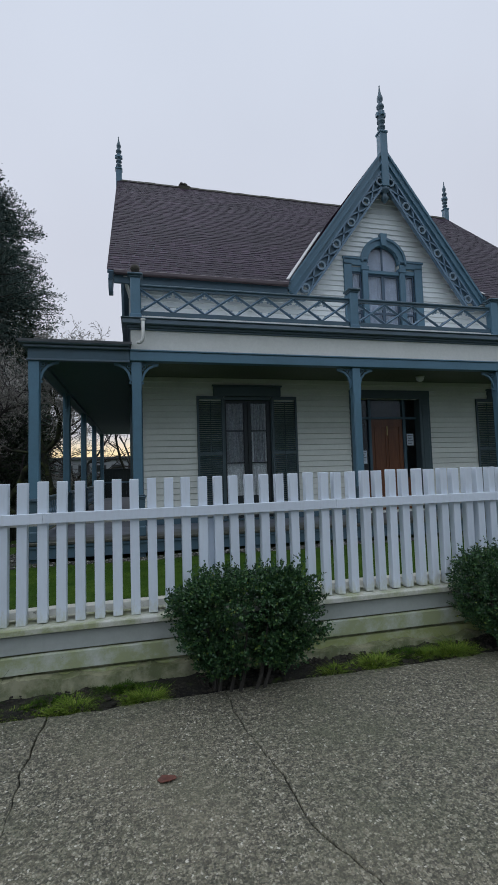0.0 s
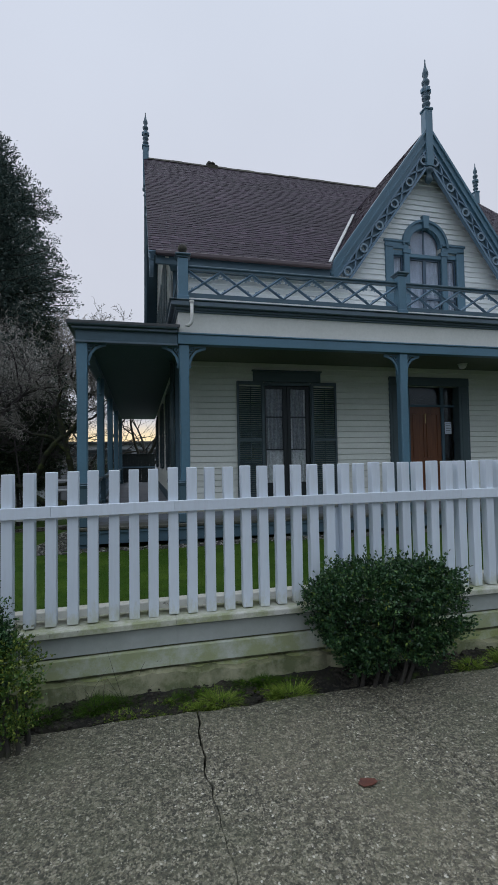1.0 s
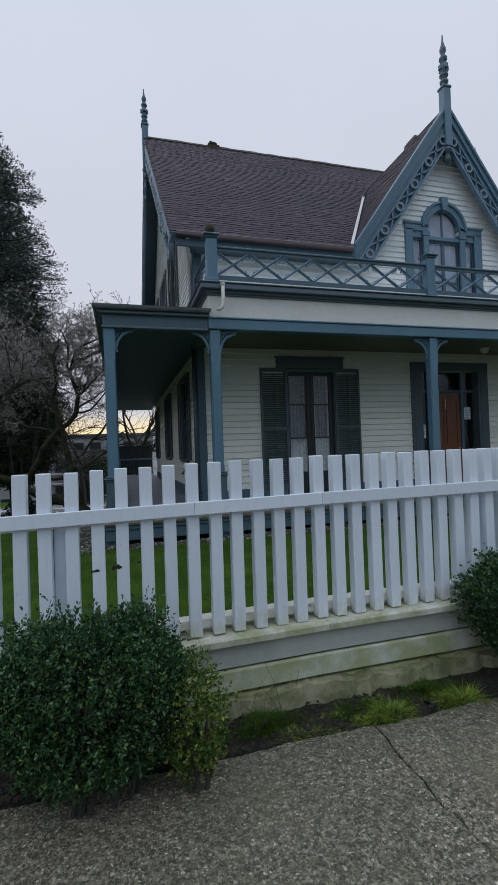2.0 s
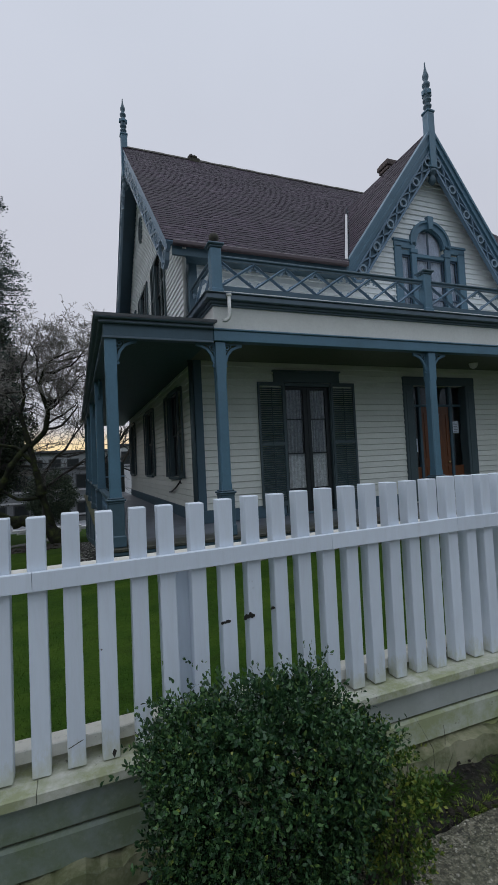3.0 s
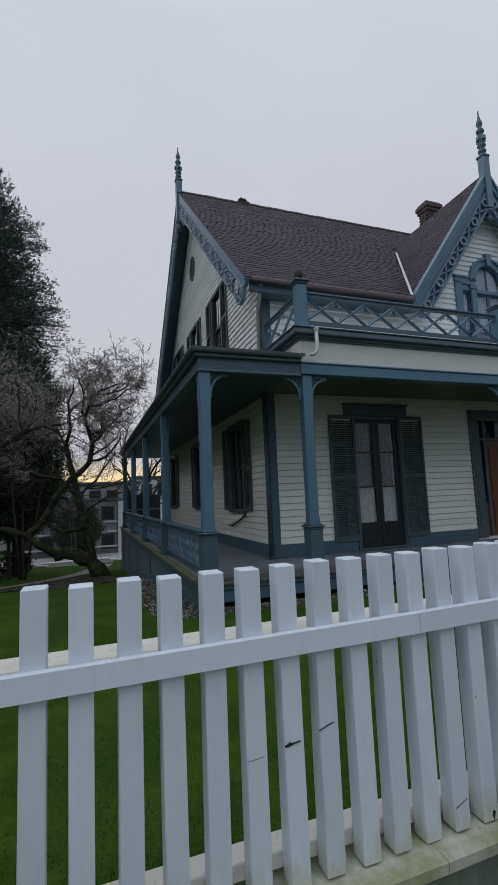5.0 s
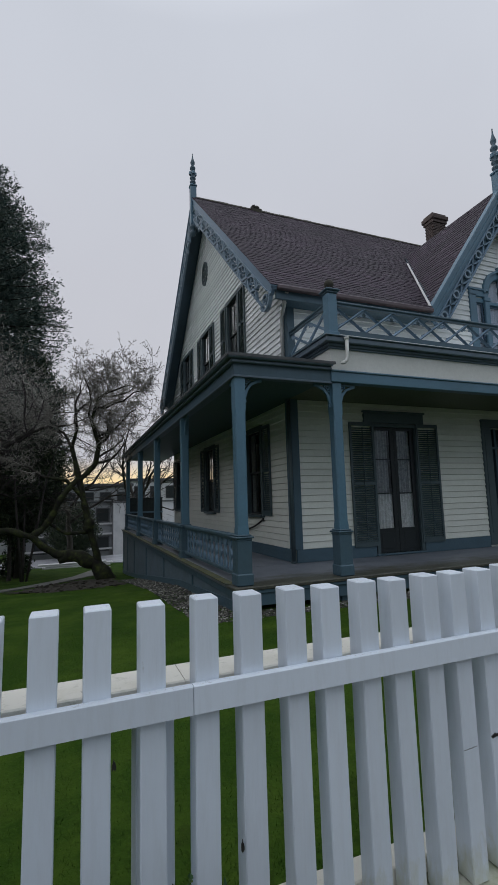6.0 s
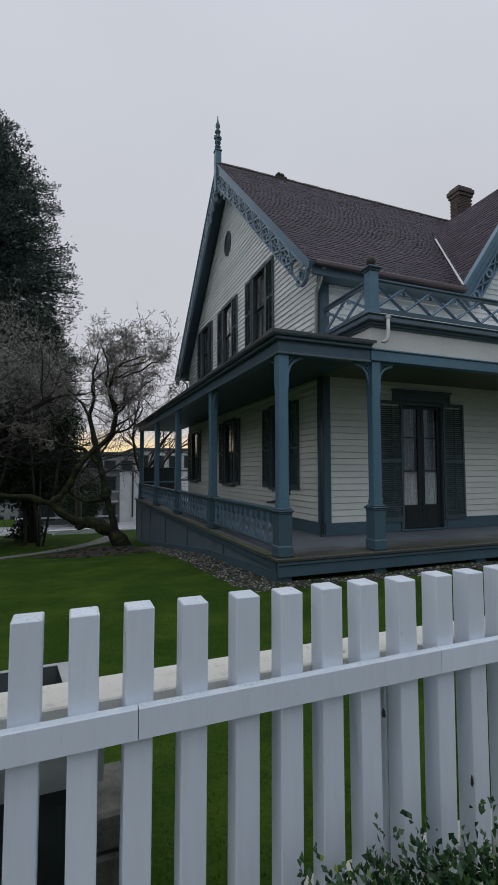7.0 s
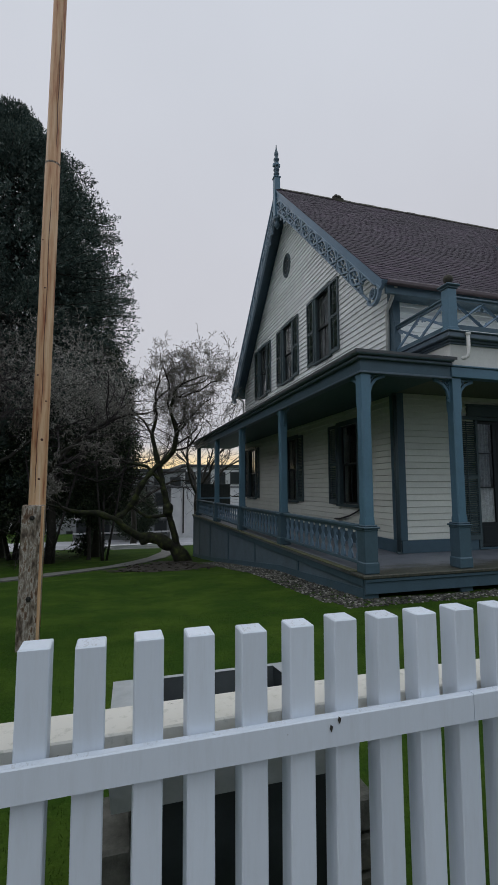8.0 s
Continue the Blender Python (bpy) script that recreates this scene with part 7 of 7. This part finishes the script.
for (sx, sz), d, L, r in [((-4.1, 4.91), (-0.25, 0.1, 1), 2.5, 0.075), ((-4.1, 4.91), (0.2, -0.2, 1), 2.3, 0.07), ((-4.3, 4.1), (-0.9, 0.1, 0.6), 1.9, 0.07), ((-3.23, 6.31), (0.0, 0.1, 1), 1.6, 0.06),
                         ((-3.23, 6.31), (0.8, 0.1, 0.6), 2.1, 0.06), ((-3.5, 5.26), (-0.5, -0.2, 1), 2.3, 0.06), ((-3.18, 4.22), (0.9, 0.1, 0.55), 2.3, 0.07), ((-3.3, 3.4), (1, -0.1, 0.25), 2.2, 0.06),
                         ((-5.3, 2.75), (-0.9, 0.1, 0.4), 1.6, 0.05), ((-3.4, 5.8), (0.5, 0.2, 1), 1.7, 0.06), ((-7.92, 0.65), (-0.8, -0.1, 0.5), 1.5, 0.05), ((-3.2, 4.4), (0.8, 0.2, 0.7), 2.6, 0.06), ((-3.45, 5.4), (0.7, -0.1, 0.8), 2.5, 0.055), ((-3.18, 4.6), (0.9, 0.3, 0.3), 2.6, 0.05),
                         ((-3.2, 4.3), (1.0, 0.3, 0.75), 3.0, 0.055), ((-3.3, 5.9), (1.0, -0.2, 0.5), 2.8, 0.05), ((-3.25, 3.6), (1.0, 0.3, 0.45), 3.0, 0.05)]:
    grow(rng, (sx + LEAN_X + lean_shift(sz), LEAN_Y, sz), d, L * 0.94, r, 1, wood2, twig, P1)
part("trunk", trunk, MOSS_BARK, lean_tree, "bent mossy trunk", smooth=True)
part("branch_work", mesh_fast(wood2, "branch_work", BARK), None, lean_tree)["kind"] = "stuff"
part("twig_crown", mesh_fast(twig, "twig_crown", TWIG_MID), None, lean_tree, "fine bare twigs")


def bare_tree(x, y, h, spread, seed, label, mat, params, r=0.22, lean=(0, 0, 1), stems=4):
    rng = random.Random(seed)
    th = empty("bare_tree", label, "tree", group="bare trees")
    z = ground_z(x, y)
    wood, tw = Mesh(), Mesh()
    top = Vector((x, y, z)) + Vector(lean).normalized() * h * 0.34
    base = Vector((x, y, z - 0.2))
    wood.tube([base, base.lerp(top, 0.4) + Vector((0.08, 0, 0)), base.lerp(top, 0.75) - Vector((0.06, 0, 0)), top], [r * 1.3, r, r * 0.9, r * 0.75], 9)
    part("trunk", mesh_fast(wood, "trunk", BARK), None, th)
    wood = Mesh()
    for k in range(stems):
        a = k * math.tau / stems + rng.uniform(-0.5, 0.5)
        d = Vector((math.cos(a) * spread, math.sin(a) * spread, rng.uniform(0.6, 1.2)))
        grow(rng, base.lerp(top, rng.uniform(0.7, 1.0)), d, h * rng.uniform(0.34, 0.44), r * 0.55, 1, wood, tw, params)
    part("branch_work", mesh_fast(wood, "branch_work", BARK), None, th)["kind"] = "stuff"
    part("twig_crown", mesh_fast(tw, "twig_crown", mat), None, th, "dense fine bare twigs")
    return th


P2 = (0.34, (6, 6, 5, 5), 0.61, 0.03, 4)
bare_tree(-8.8, 25.5, 13.0, 1.0, 5, "grey-brown lichen-covered bare tree with dense twigs", TWIG_DARK, P2, 0.2, stems=6)
bare_tree(-12.6, 24.5, 13.5, 1.0, 6, "grey-brown bare tree beside the dark conifer", TWIG_DARK, P2, 0.2, stems=6)
bare_tree(-6.9, 28.3, 11.0, 0.7, 15, "grey-brown bare tree with fine lichen-covered twigs", TWIG_MID, P2, 0.18, stems=6)


def thicket(x, y, rx, ry, low, high, count, seed, label):
    """A grey-brown bare shrub: arching stems and a haze of fine twigs."""
    rng = np.random.default_rng(seed)
    th = empty("bare_shrub", label, "shrub", group="bare shrubs")
    z = ground_z(x, y)
    st = Mesh()
    for k in range(3):
        a, f = rng.random() * math.tau, math.sqrt(rng.random())
        end = Vector((x + rx * f * math.cos(a), y + ry * f * math.sin(a), z + low + (high - low) * (0.45 + 0.5 * rng.random()) * (1 - 0.35 * f)))
        root = Vector((x + 0.10 * rx * f * math.cos(a), y + 0.1 * ry * f * math.sin(a), z - 0.1))
        bow = root.lerp(end, 0.55) + Vector((rng.normal() * 0.25, rng.normal() * 0.25, 0.5))
        pts = [root, root.lerp(bow, 0.55), bow, bow.lerp(end, 0.5) + Vector((0, 0, 0.15)), end]
        st.tube(pts, [0.06, 0.05, 0.035, 0.022, 0.01], 5)
    part("stem", mesh_fast(st, "stem", TWIG_DARK), None, th)
    clumps = count // 24
    u, c = rng.random(clumps) * math.tau, rng.random(clumps) * 2 - 1
    s = np.sqrt(1 - c * c)
    r = (rng.random(clumps) ** 0.6) * np.array([1 + 0.75 * noise.noise((math.cos(p) * 1.7 + seed, math.sin(p) * 1.7, q * 2.6)) + 0.3 * noise.noise((math.cos(p) * 5 + seed, math.sin(p) * 5, q * 6)) for p, q in zip(u, c)])
    base = np.stack([x + rx * r * s * np.cos(u), y + ry * r * s * np.sin(u), z + (low + high) / 2 + (high - low) / 2 * r * c], 1)
    d = np.stack([s * np.cos(u), s * np.sin(u), 0.7 + 0.6 * c], 1) + rng.normal(size=(clumps, 3)) * 0.5
    d /= np.linalg.norm(d, axis=1, keepdims=True)
    # each clump is one wandering twig with side spurs along it
    V, F, off = [], [], 0
    for step in range(5):
        nxt = d + rng.normal(size=d.shape) * 0.6
        nxt /= np.linalg.norm(nxt, axis=1, keepdims=True)
        vs, fs = leaves(base, nxt, 0.19, 0.028, rng, 0.05)
        V.append(vs), F.append(fs + off)
        off += len(vs)
        for side in range(3):
            vs, fs = leaves(base + nxt * 0.2 * rng.random((clumps, 1)), nxt * 0.5 + rng.normal(size=d.shape) * 0.8, 0.085, 0.15, rng, 0.1)
            V.append(vs), F.append(fs + off)
            off += len(vs)
        base, d = base + nxt * 0.18, nxt
    vs, fs = np.concatenate(V), np.concatenate(F)
    part("twig_crown", array_mesh("twig_crown", vs, fs, TWIG), None, th, "haze of fine lichen-grey twigs")
    return th


thicket(-9.0, 25.2, 2.6, 1.3, 5.2, 11.2, 30000, 41, "dense grey-brown bare shrub in front of the conifer")
thicket(-12.3, 24.8, 2.6, 1.5, 4.4, 12.0, 16000, 42, "lichen-grey bare shrub beside the conifer")
thicket(-6.45, 25.4, 1.75, 1.1, 4.6, 10.2, 17000, 43, "slender grey-brown bare shrub with fine twigs")
P3 = (0.2, (4, 4, 4, 3), 0.66, 0.03, 4)
bare_tree(-0.5, 34.0, 11.5, 0.9, 8, "bare tree behind the porch", TWIG_DARK, P3, 0.2, stems=5)
bare_tree(-4.6, 38.0, 12.0, 0.9, 9, "slender bare tree farther down the garden", TWIG_DARK, P3, 0.2, stems=5)


def conifer(x, y, h, radius, seed, label, density=1.0, low=0.10):
    """A dark spreading fir: heavy tiers of limbs that sag and lift at the tip, full of short feathered shoots."""
    rng = np.random.default_rng(seed)
    th = empty("conifer", label, "tree", group="conifers")
    z = ground_z(x, y)
    tr_ = Mesh().tube([(x, y, z - 0.3), (x + 0.1, y, z + h * 0.3), (x, y, z + h * 0.7), (x, y, z + h)], [h * 0.022, h * 0.018, h * 0.01, 0.03], 9)
    part("trunk", tr_, BARK, th, smooth=True)
    limbs, cs, ds, ls, ws = Mesh(), [], [], [], []
    n = int(400 * density)
    for k in range(n):
        f = low + (0.985 - low) * (k + rng.random()) / n
        a = k * 2.399 + rng.normal() * 0.3
        full = radius * float(np.interp(f, (0.0, 0.25, 0.48, 0.53, 0.60, 0.65, 0.70, 0.75, 0.83, 0.88, 1.0), (0.80, 0.92, 0.97, 1.03, 0.95, 0.80, 0.86, 0.83, 0.58, 0.40, 0.03)))
        tier = 0.5 + 0.5 * math.sin(f * h * 2.05 + 1.3 * math.sin(a * 2 + seed))
        clump = noise.noise((math.cos(a) * 1.6 + seed, math.sin(a) * 1.6, f * 8.0))
        reach = max(0.4, full * (0.90 + 0.05 * tier + 0.07 * rng.random() + 0.10 * clump))
        tip = Vector((x, y, z + h * f))
        sag = reach * (0.10 + 0.22 * rng.random())
        flat = Vector((math.cos(a), math.sin(a), 0))
        across = Vector((-math.sin(a), math.cos(a), 0))
        ends = []
        for q in range(7):
            t = q / 6
            ends.append(tip + flat * reach * t + across * 0.08 * reach * math.sin(t * 3 + k) + Vector((0, 0, min(sag, h * (1 - f) * 0.8) * (1 - t) ** 1.5 - 0.07 * reach * math.sin(math.pi * t) * t)))
        limbs.tube(ends, [0.11 * (1.05 - f) * (1 - 0.8 * q / 6) + 0.008 for q in range(7)], 4)
        E = np.array([list(e) for e in ends])
        F, A = np.array(flat), np.array(across)
        m_ = int(4 + reach * 2.3)
        for b_ in range(m_):
            t = 0.34 + 0.66 * ((b_ + rng.random()) / m_) ** 0.8
            i = min(int(t * 6), 5)
            root = E[i] * (1 - (t * 6 - i)) + E[i + 1] * (t * 6 - i)
            sgn = 1 if b_ % 2 else -1
            d = F * (0.70 + 0.3 * t) + A * sgn * (1.0 - 0.6 * t) + np.array([0, 0, rng.normal() * 0.35 + 0.30 * t - 0.05])
            d /= np.linalg.norm(d)
            L = (0.50 + 0.10 * reach * (1 - t)) * (0.75 + 0.5 * rng.random())
            # dense shoots near the tips, broad dark fans farther in
            nb = int(34 * L) + 12
            u = rng.random(nb) ** 0.8
            off = rng.normal(size=(nb, 3)) * (0.20 * (1.1 - u))[:, None]
            cs.append(root + d * (u * L)[:, None] + off)
            ds.append(d * 0.8 + off * 2.4 + rng.normal(size=(nb, 3)) * 0.4 + np.array([0, 0, 0.35]))
            ls.append((1.1 - 0.4 * u) * (1.0 if t > 0.72 else 1.2))
            ws.append(np.full(nb, 0.17 if t > 0.72 else 0.19))
    nf = int(34000 * density)
    f, a = low + (0.93 - low) * rng.random(nf) ** 1.2, rng.random(nf) * math.tau
    r = radius * np.interp(f, (0.0, 0.54, 0.76, 0.88, 1.0), (0.80, 0.98, 0.78, 0.40, 0.02)) * (0.25 + 0.56 * np.sqrt(rng.random(nf)))
    cs.append(np.stack([x + r * np.cos(a), y + r * np.sin(a), z + h * f], 1))
    ds.append(np.stack([np.cos(a), np.sin(a), rng.normal(size=nf) * 0.4 - 0.2], 1) + rng.normal(size=(nf, 3)) * 0.5)
    ls.append(np.full(nf, 1.7))
    ws.append(np.full(nf, 0.20))
    part("branch_work", limbs, BARK, th)
    c, d = np.concatenate(cs), np.concatenate(ds)
    vs, fs = leaves(c, d, 0.165 * np.concatenate(ls)[:, None], np.concatenate(ws)[:, None], rng, 0.1)
    part("crown", array_mesh("crown", vs, fs, FIR_LEAF), None, th, "full dark green tiers of short needle shoots")
    return th


conifer(-12.4, 31.2, 27.2, 7.85, 4, "huge dark spreading conifer behind the lawn", 1.5, 0.12)
conifer(-17.5, 27.0, 26.5, 6.0, 5, "tall dark conifer at the edge of the garden", 0.45, 0.10)


def evergreen(x, y, rx, ry, h, seed, label, base=0.0, coarse=1.0, bole=0.0):
    rng = np.random.default_rng(seed)
    th = empty("evergreen_shrub", label, "shrub", Matrix.Translation((x, y, ground_z(x, y))), group="evergreen shrubs")
    ns = int(520 * rx * h / 6 / coarse ** 2)
    u, v = rng.random(ns) * math.tau, np.arcsin(rng.random(ns) * 2 - 1)
    bumpy = np.array([1 + 0.35 * noise.noise((math.cos(a) * 2 + seed, math.sin(a) * 2, math.sin(b) * 2.4)) for a, b in zip(u, v)])
    rad = (0.5 + 0.5 * rng.random(ns) ** 0.5) * bumpy
    c = np.stack([rx * rad * np.cos(u) * np.cos(v), ry * rad * np.sin(u) * np.cos(v), base + (h - base) * (0.5 + 0.5 * rad * np.sin(v))], 1)
    base_p = c[:, None] + rng.normal(size=(ns, 18, 3)) * 0.15
    d = rng.normal(size=(ns, 18, 3)) + np.array([0, 0, -0.1])
    vs, fs = leaves(base_p.reshape(-1, 3), d.reshape(-1, 3), 0.165 * coarse, 0.26, rng)
    part("foliage", array_mesh("foliage", vs, fs, DARK_LEAF), None, th)
    st = Mesh()
    if bole:
        st.tube([(0, 0, -0.3), (0.02, 0, 0.35), (-0.05, 0.03, h * 0.35), (0.06, 0, h * 0.75)], [bole * 1.5, bole, bole * 0.8, bole * 0.3], 11)
    for k in range(0 if bole else 5):
        a = k * 1.3
        st.tube([(0.15 * math.cos(a), 0.15 * math.sin(a), -0.2), (0.4 * rx * math.cos(a), 0.3 * ry * math.sin(a), h * 0.4), (0.6 * rx * math.cos(a), 0.5 * ry * math.sin(a), h * 0.75)], [0.12, 0.08, 0.03], 6)
    part("stem", st, BARK, th)
    return th


evergreen(-7.15, 26.9, 2.2, 1.1, 8.0, 36, "dark yew with a low ragged skirt of branches", 1.7, 0.85, bole=0.09)
evergreen(-9.8, 26.6, 2.3, 1.2, 7.4, 37, "dark yew beside the bare shrubs", 1.3, bole=0.1)
evergreen(-7.25, 30.4, 2.35, 1.8, 12.6, 31, "dark evergreen tree with a heavy low crown", 2.1, bole=0.27)
evergreen(-11.0, 29.0, 3.0, 2.0, 8.5, 32, "dark evergreen shrub mass below the conifer", 1.6, 1.35)
evergreen(-15.5, 27.0, 3.2, 2.0, 8.0, 33, "dark evergreen shrub mass at the garden edge", 1.0, 1.35)
evergreen(-4.35, 43.4, 2.0, 1.4, 4.5, 34, "rounded dark evergreen standing in the car park", 0.35, 0.85, bole=0.14)
evergreen(-7.25, 29.7, 0.75, 0.6, 1.15, 35, "low spiky dark shrub at a tree foot", 0.0)

# unseen row of evergreens, added to keep low western light off the side porch
for k, yy in enumerate((4.0, 8.5, 13.0, 17.5, 22.0)):
    evergreen(-16.6 + 0.4 * (k % 2), yy, 2.4, 2.9, 9.8 + 0.6 * (k % 3), 50 + k, "unseen tall evergreen added to block low western light", 0.2, 3.2)

# ---- behind the garden ----
def strip(name, pts, width, mat, label, category, thick=0.03):
    me = Mesh()
    vs = []
    P = [Vector((x, y)) for x, y in pts]
    for i, p in enumerate(P):
        d = (P[min(i + 1, len(P) - 1)] - P[max(i - 1, 0)]).normalized()
        nrm = Vector((-d.y, d.x)) * width / 2
        for q in (p + nrm, p - nrm):
            vs.append((q.x, q.y, ground_z(q.x, q.y) + thick))
    fs = [(2 * i, 2 * i + 1, 2 * i + 3, 2 * i + 2) for i in range(len(P) - 1)]
    n = len(vs)
    vs += [(x, y, z - thick - 0.05) for x, y, z in vs]
    fs += [(2 * i + n, 2 * i + 2 + n, 2 * i + 3 + n, 2 * i + 1 + n) for i in range(len(P) - 1)]
    fs += [(2 * i, 2 * i + 2, 2 * i + 2 + n, 2 * i + n) for i in range(len(P) - 1)] + [(2 * i + 1, 2 * i + 1 + n, 2 * i + 3 + n, 2 * i + 3) for i in range(len(P) - 1)]
    return solid(name, me.add(vs, fs), mat, label, category, kind="structure")


strip("garden_path", [(-20, 12.0), (-14, 13.0), (-10.0, 14.4), (-8.4, 15.8), (-7.0, 18.0), (-5.8, 20.5), (-4.9, 23.0), (-3.9, 26.0), (-2.9, 29.5), (-2.6, 32)], 0.9, PATH_MAT, "narrow grey concrete garden path", "path")
strip("car_park", [(-60, 41.2), (-30, 41.2), (-10, 41.4), (14, 41.6)], 8.4, LOT, "wet car park below the garden, reflected sky in its pale colour", "car park", 0.05)


def far_building(name, x0, x1, y0, y1, z0, z1, mat, label, rows, cols, parapet=0.4):
    th = empty(name, label, "building", group="far buildings")
    part("wall", Mesh().box(x0, x1, y0, y1, z0, z1), mat, th)
    part("roof", Mesh().box(x0 - 0.3, x1 + 0.3, y0 - 0.3, y1 + 0.3, z1, z1 + parapet, b=0.05), FAR_DARK, th)
    for r in range(rows):
        for c in range(cols):
            wx = x0 + (c + 0.5) * (x1 - x0) / cols
            wz = z0 + (r + 0.55) * (z1 - z0) / rows
            hw, hh = (x1 - x0) / cols * 0.32, (z1 - z0) / rows * 0.24
            wn_ = part("window", Mesh().box(wx - hw, wx + hw, y0 - 0.05, y0 - 0.01, wz - hh, wz + hh), DARK_SASH, th)
            part("frame", Mesh().bar([(wx - hw, wz - hh), (wx + hw, wz - hh), (wx + hw, wz + hh), (wx - hw, wz + hh)], 0.1, y0 - 0.1, y0 - 0.02, None, True), FAR_DARK, wn_)
    return th


ts = empty("board_stack", "low stack of pale weathered boards on the grass by the path", "boards", Matrix.Translation((-4.05, 36.0, ground_z(-4.05, 36.0))) @ Matrix.Rotation(radians(4), 4, "Z"))
for k, (w, dx) in enumerate(((0.40, 0.0), (0.34, 0.2), (0.30, -0.25))):
    part("board", Mesh().box(-2.15 + dx, 2.15 + dx, -w, w, 0.02 + k * 0.11, 0.115 + k * 0.11, b=0.015), FAR_WHITE, ts)
part("bearer", Mesh().box(-1.6, -1.45, -0.42, 0.42, -0.15, 0.02).box(1.45, 1.6, -0.42, 0.42, -0.15, 0.02), BARK, ts)
wb = empty("white_outbuilding", "plain white rendered outbuilding behind the porch", "building")
part("wall", Mesh().box(-0.93, 7.0, 45.6, 50.0, -3.2, 1.60), FAR_WHITE, wb)
part("roof", Mesh().box(-0.98, 7.05, 45.5, 50.1, 1.60, 1.72, b=0.03), FAR_DARK, wb)
part("downpipe", Mesh().tube([(0.2, 45.52, 1.6), (0.2, 45.52, -2.6)], 0.07, 8), IRON, wb)
far_building("far_block", -16, 2.5, 62, 74, -6.2, 3.6, FAR_GREY, "low grey block with rows of windows", 3, 9)
far_building("far_block", 3.5, 24, 70, 84, -6.2, 4.6, FAR_WHITE, "long pale flat-roofed block in the distance", 3, 9)
low_house = far_building("far_house", -9.5, -0.96, 46.2, 52, -3.4, 1.65, FAR_GREY, "low grey building with pale ledges below the garden", 2, 5, 0.2)
for wz in (-0.25, -1.15, -2.45):
    part("ledge", Mesh().box(-9.5, -0.97, 45.98, 46.2, wz - 0.07, wz + 0.07), FAR_WHITE, low_house, "pale ledge")
far_building("far_block", -70, -22, 80, 95, -6.5, 4.0, FAR_GREY, "wide grey building far behind the trees", 3, 12)
far_building("far_block", 24, 70, 85, 100, -6.5, 5.0, FAR_GREY, "wide grey building far behind the house", 3, 12)
hills = Mesh()
hx = np.linspace(-1500, 1500, 61)
for a, b in zip(hx, hx[1:]):
    za, zb = (14 + 10 * noise.noise((t * 0.004, 1.0, 0)) for t in (a, b))
    hills.add([(a, 1100, -14), (b, 1100, -14), (b, 1100, zb), (a, 1100, za), (a, 1160, -14), (b, 1160, -14), (b, 1150, zb - 2), (a, 1150, za - 2)], [(0, 1, 2, 3), (3, 2, 6, 7), (4, 7, 6, 5)])
solid("backdrop", hills, FAR_DARK, "low dark hills on the horizon", "hills", kind="structure")


# ---- clapboards ----
def clapboards(wall_ob, u0, u1, w0, w1, top, openings, m, step=COURSE):
    prof = Mesh()
    vs = [(0, -0.004, step), (0, -0.034, 0.0), (0, -0.014, -0.012), (0, 0.0, -0.012), (0, 0.0, step)]
    vs += [(1, y, z) for _, y, z in vs]
    prof.add(vs, [(0, 1, 2, 3, 4), (9, 8, 7, 6, 5), (0, 5, 6, 1), (1, 6, 7, 2), (2, 7, 8, 3), (4, 3, 8, 9), (0, 4, 9, 5)])
    me, me_up = prof.data("board", CREAM), prof.data("board", LIT_SIDING)
    w = w0
    while w < w1:
        a, b = u0, u1
        cells = np.arange(u0, u1 + 1e-6, 0.02)
        ok = [c for c in cells if top(c) > w + step * 0.5]
        if not ok:
            break
        runs, cur = [], [ok[0], ok[0]]
        for c in ok[1:]:
            if c - cur[1] > 0.03:
                runs.append(cur)
                cur = [c, c]
            cur[1] = c
        runs.append(cur)
        for o in openings:
            if o[2] < w + step and o[3] > w:
                nxt = []
                for p, q in runs:
                    if o[0] > p and o[1] < q:
                        nxt += [[p, o[0]], [o[1], q]]
                    elif o[0] <= p < o[1] < q:
                        nxt.append([o[1], q])
                    elif p < o[0] < q <= o[1]:
                        nxt.append([p, o[0]])
                    elif not (o[0] <= p and q <= o[1]):
                        nxt.append([p, q])
                runs = nxt
        for p, q in runs:
            if q - p > 0.05:
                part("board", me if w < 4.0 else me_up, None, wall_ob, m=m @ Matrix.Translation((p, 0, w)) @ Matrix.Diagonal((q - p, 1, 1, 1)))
        w += step


PALL_OPEN = [(5.46, 7.80, 4.5, 7.0), (6.15, 7.11, 7.0, 7.5)]
clapboards(front_wall, 0.02, 13.24, 0.53, 9.9, gable_top, FRENCH + [DOOR] + PALL_OPEN, FRONT)
clapboards(west_wall, -BACK_Y + 0.02, -11.02, 0.53, 12.4, west_top, UPPER + LOWER, WEST)
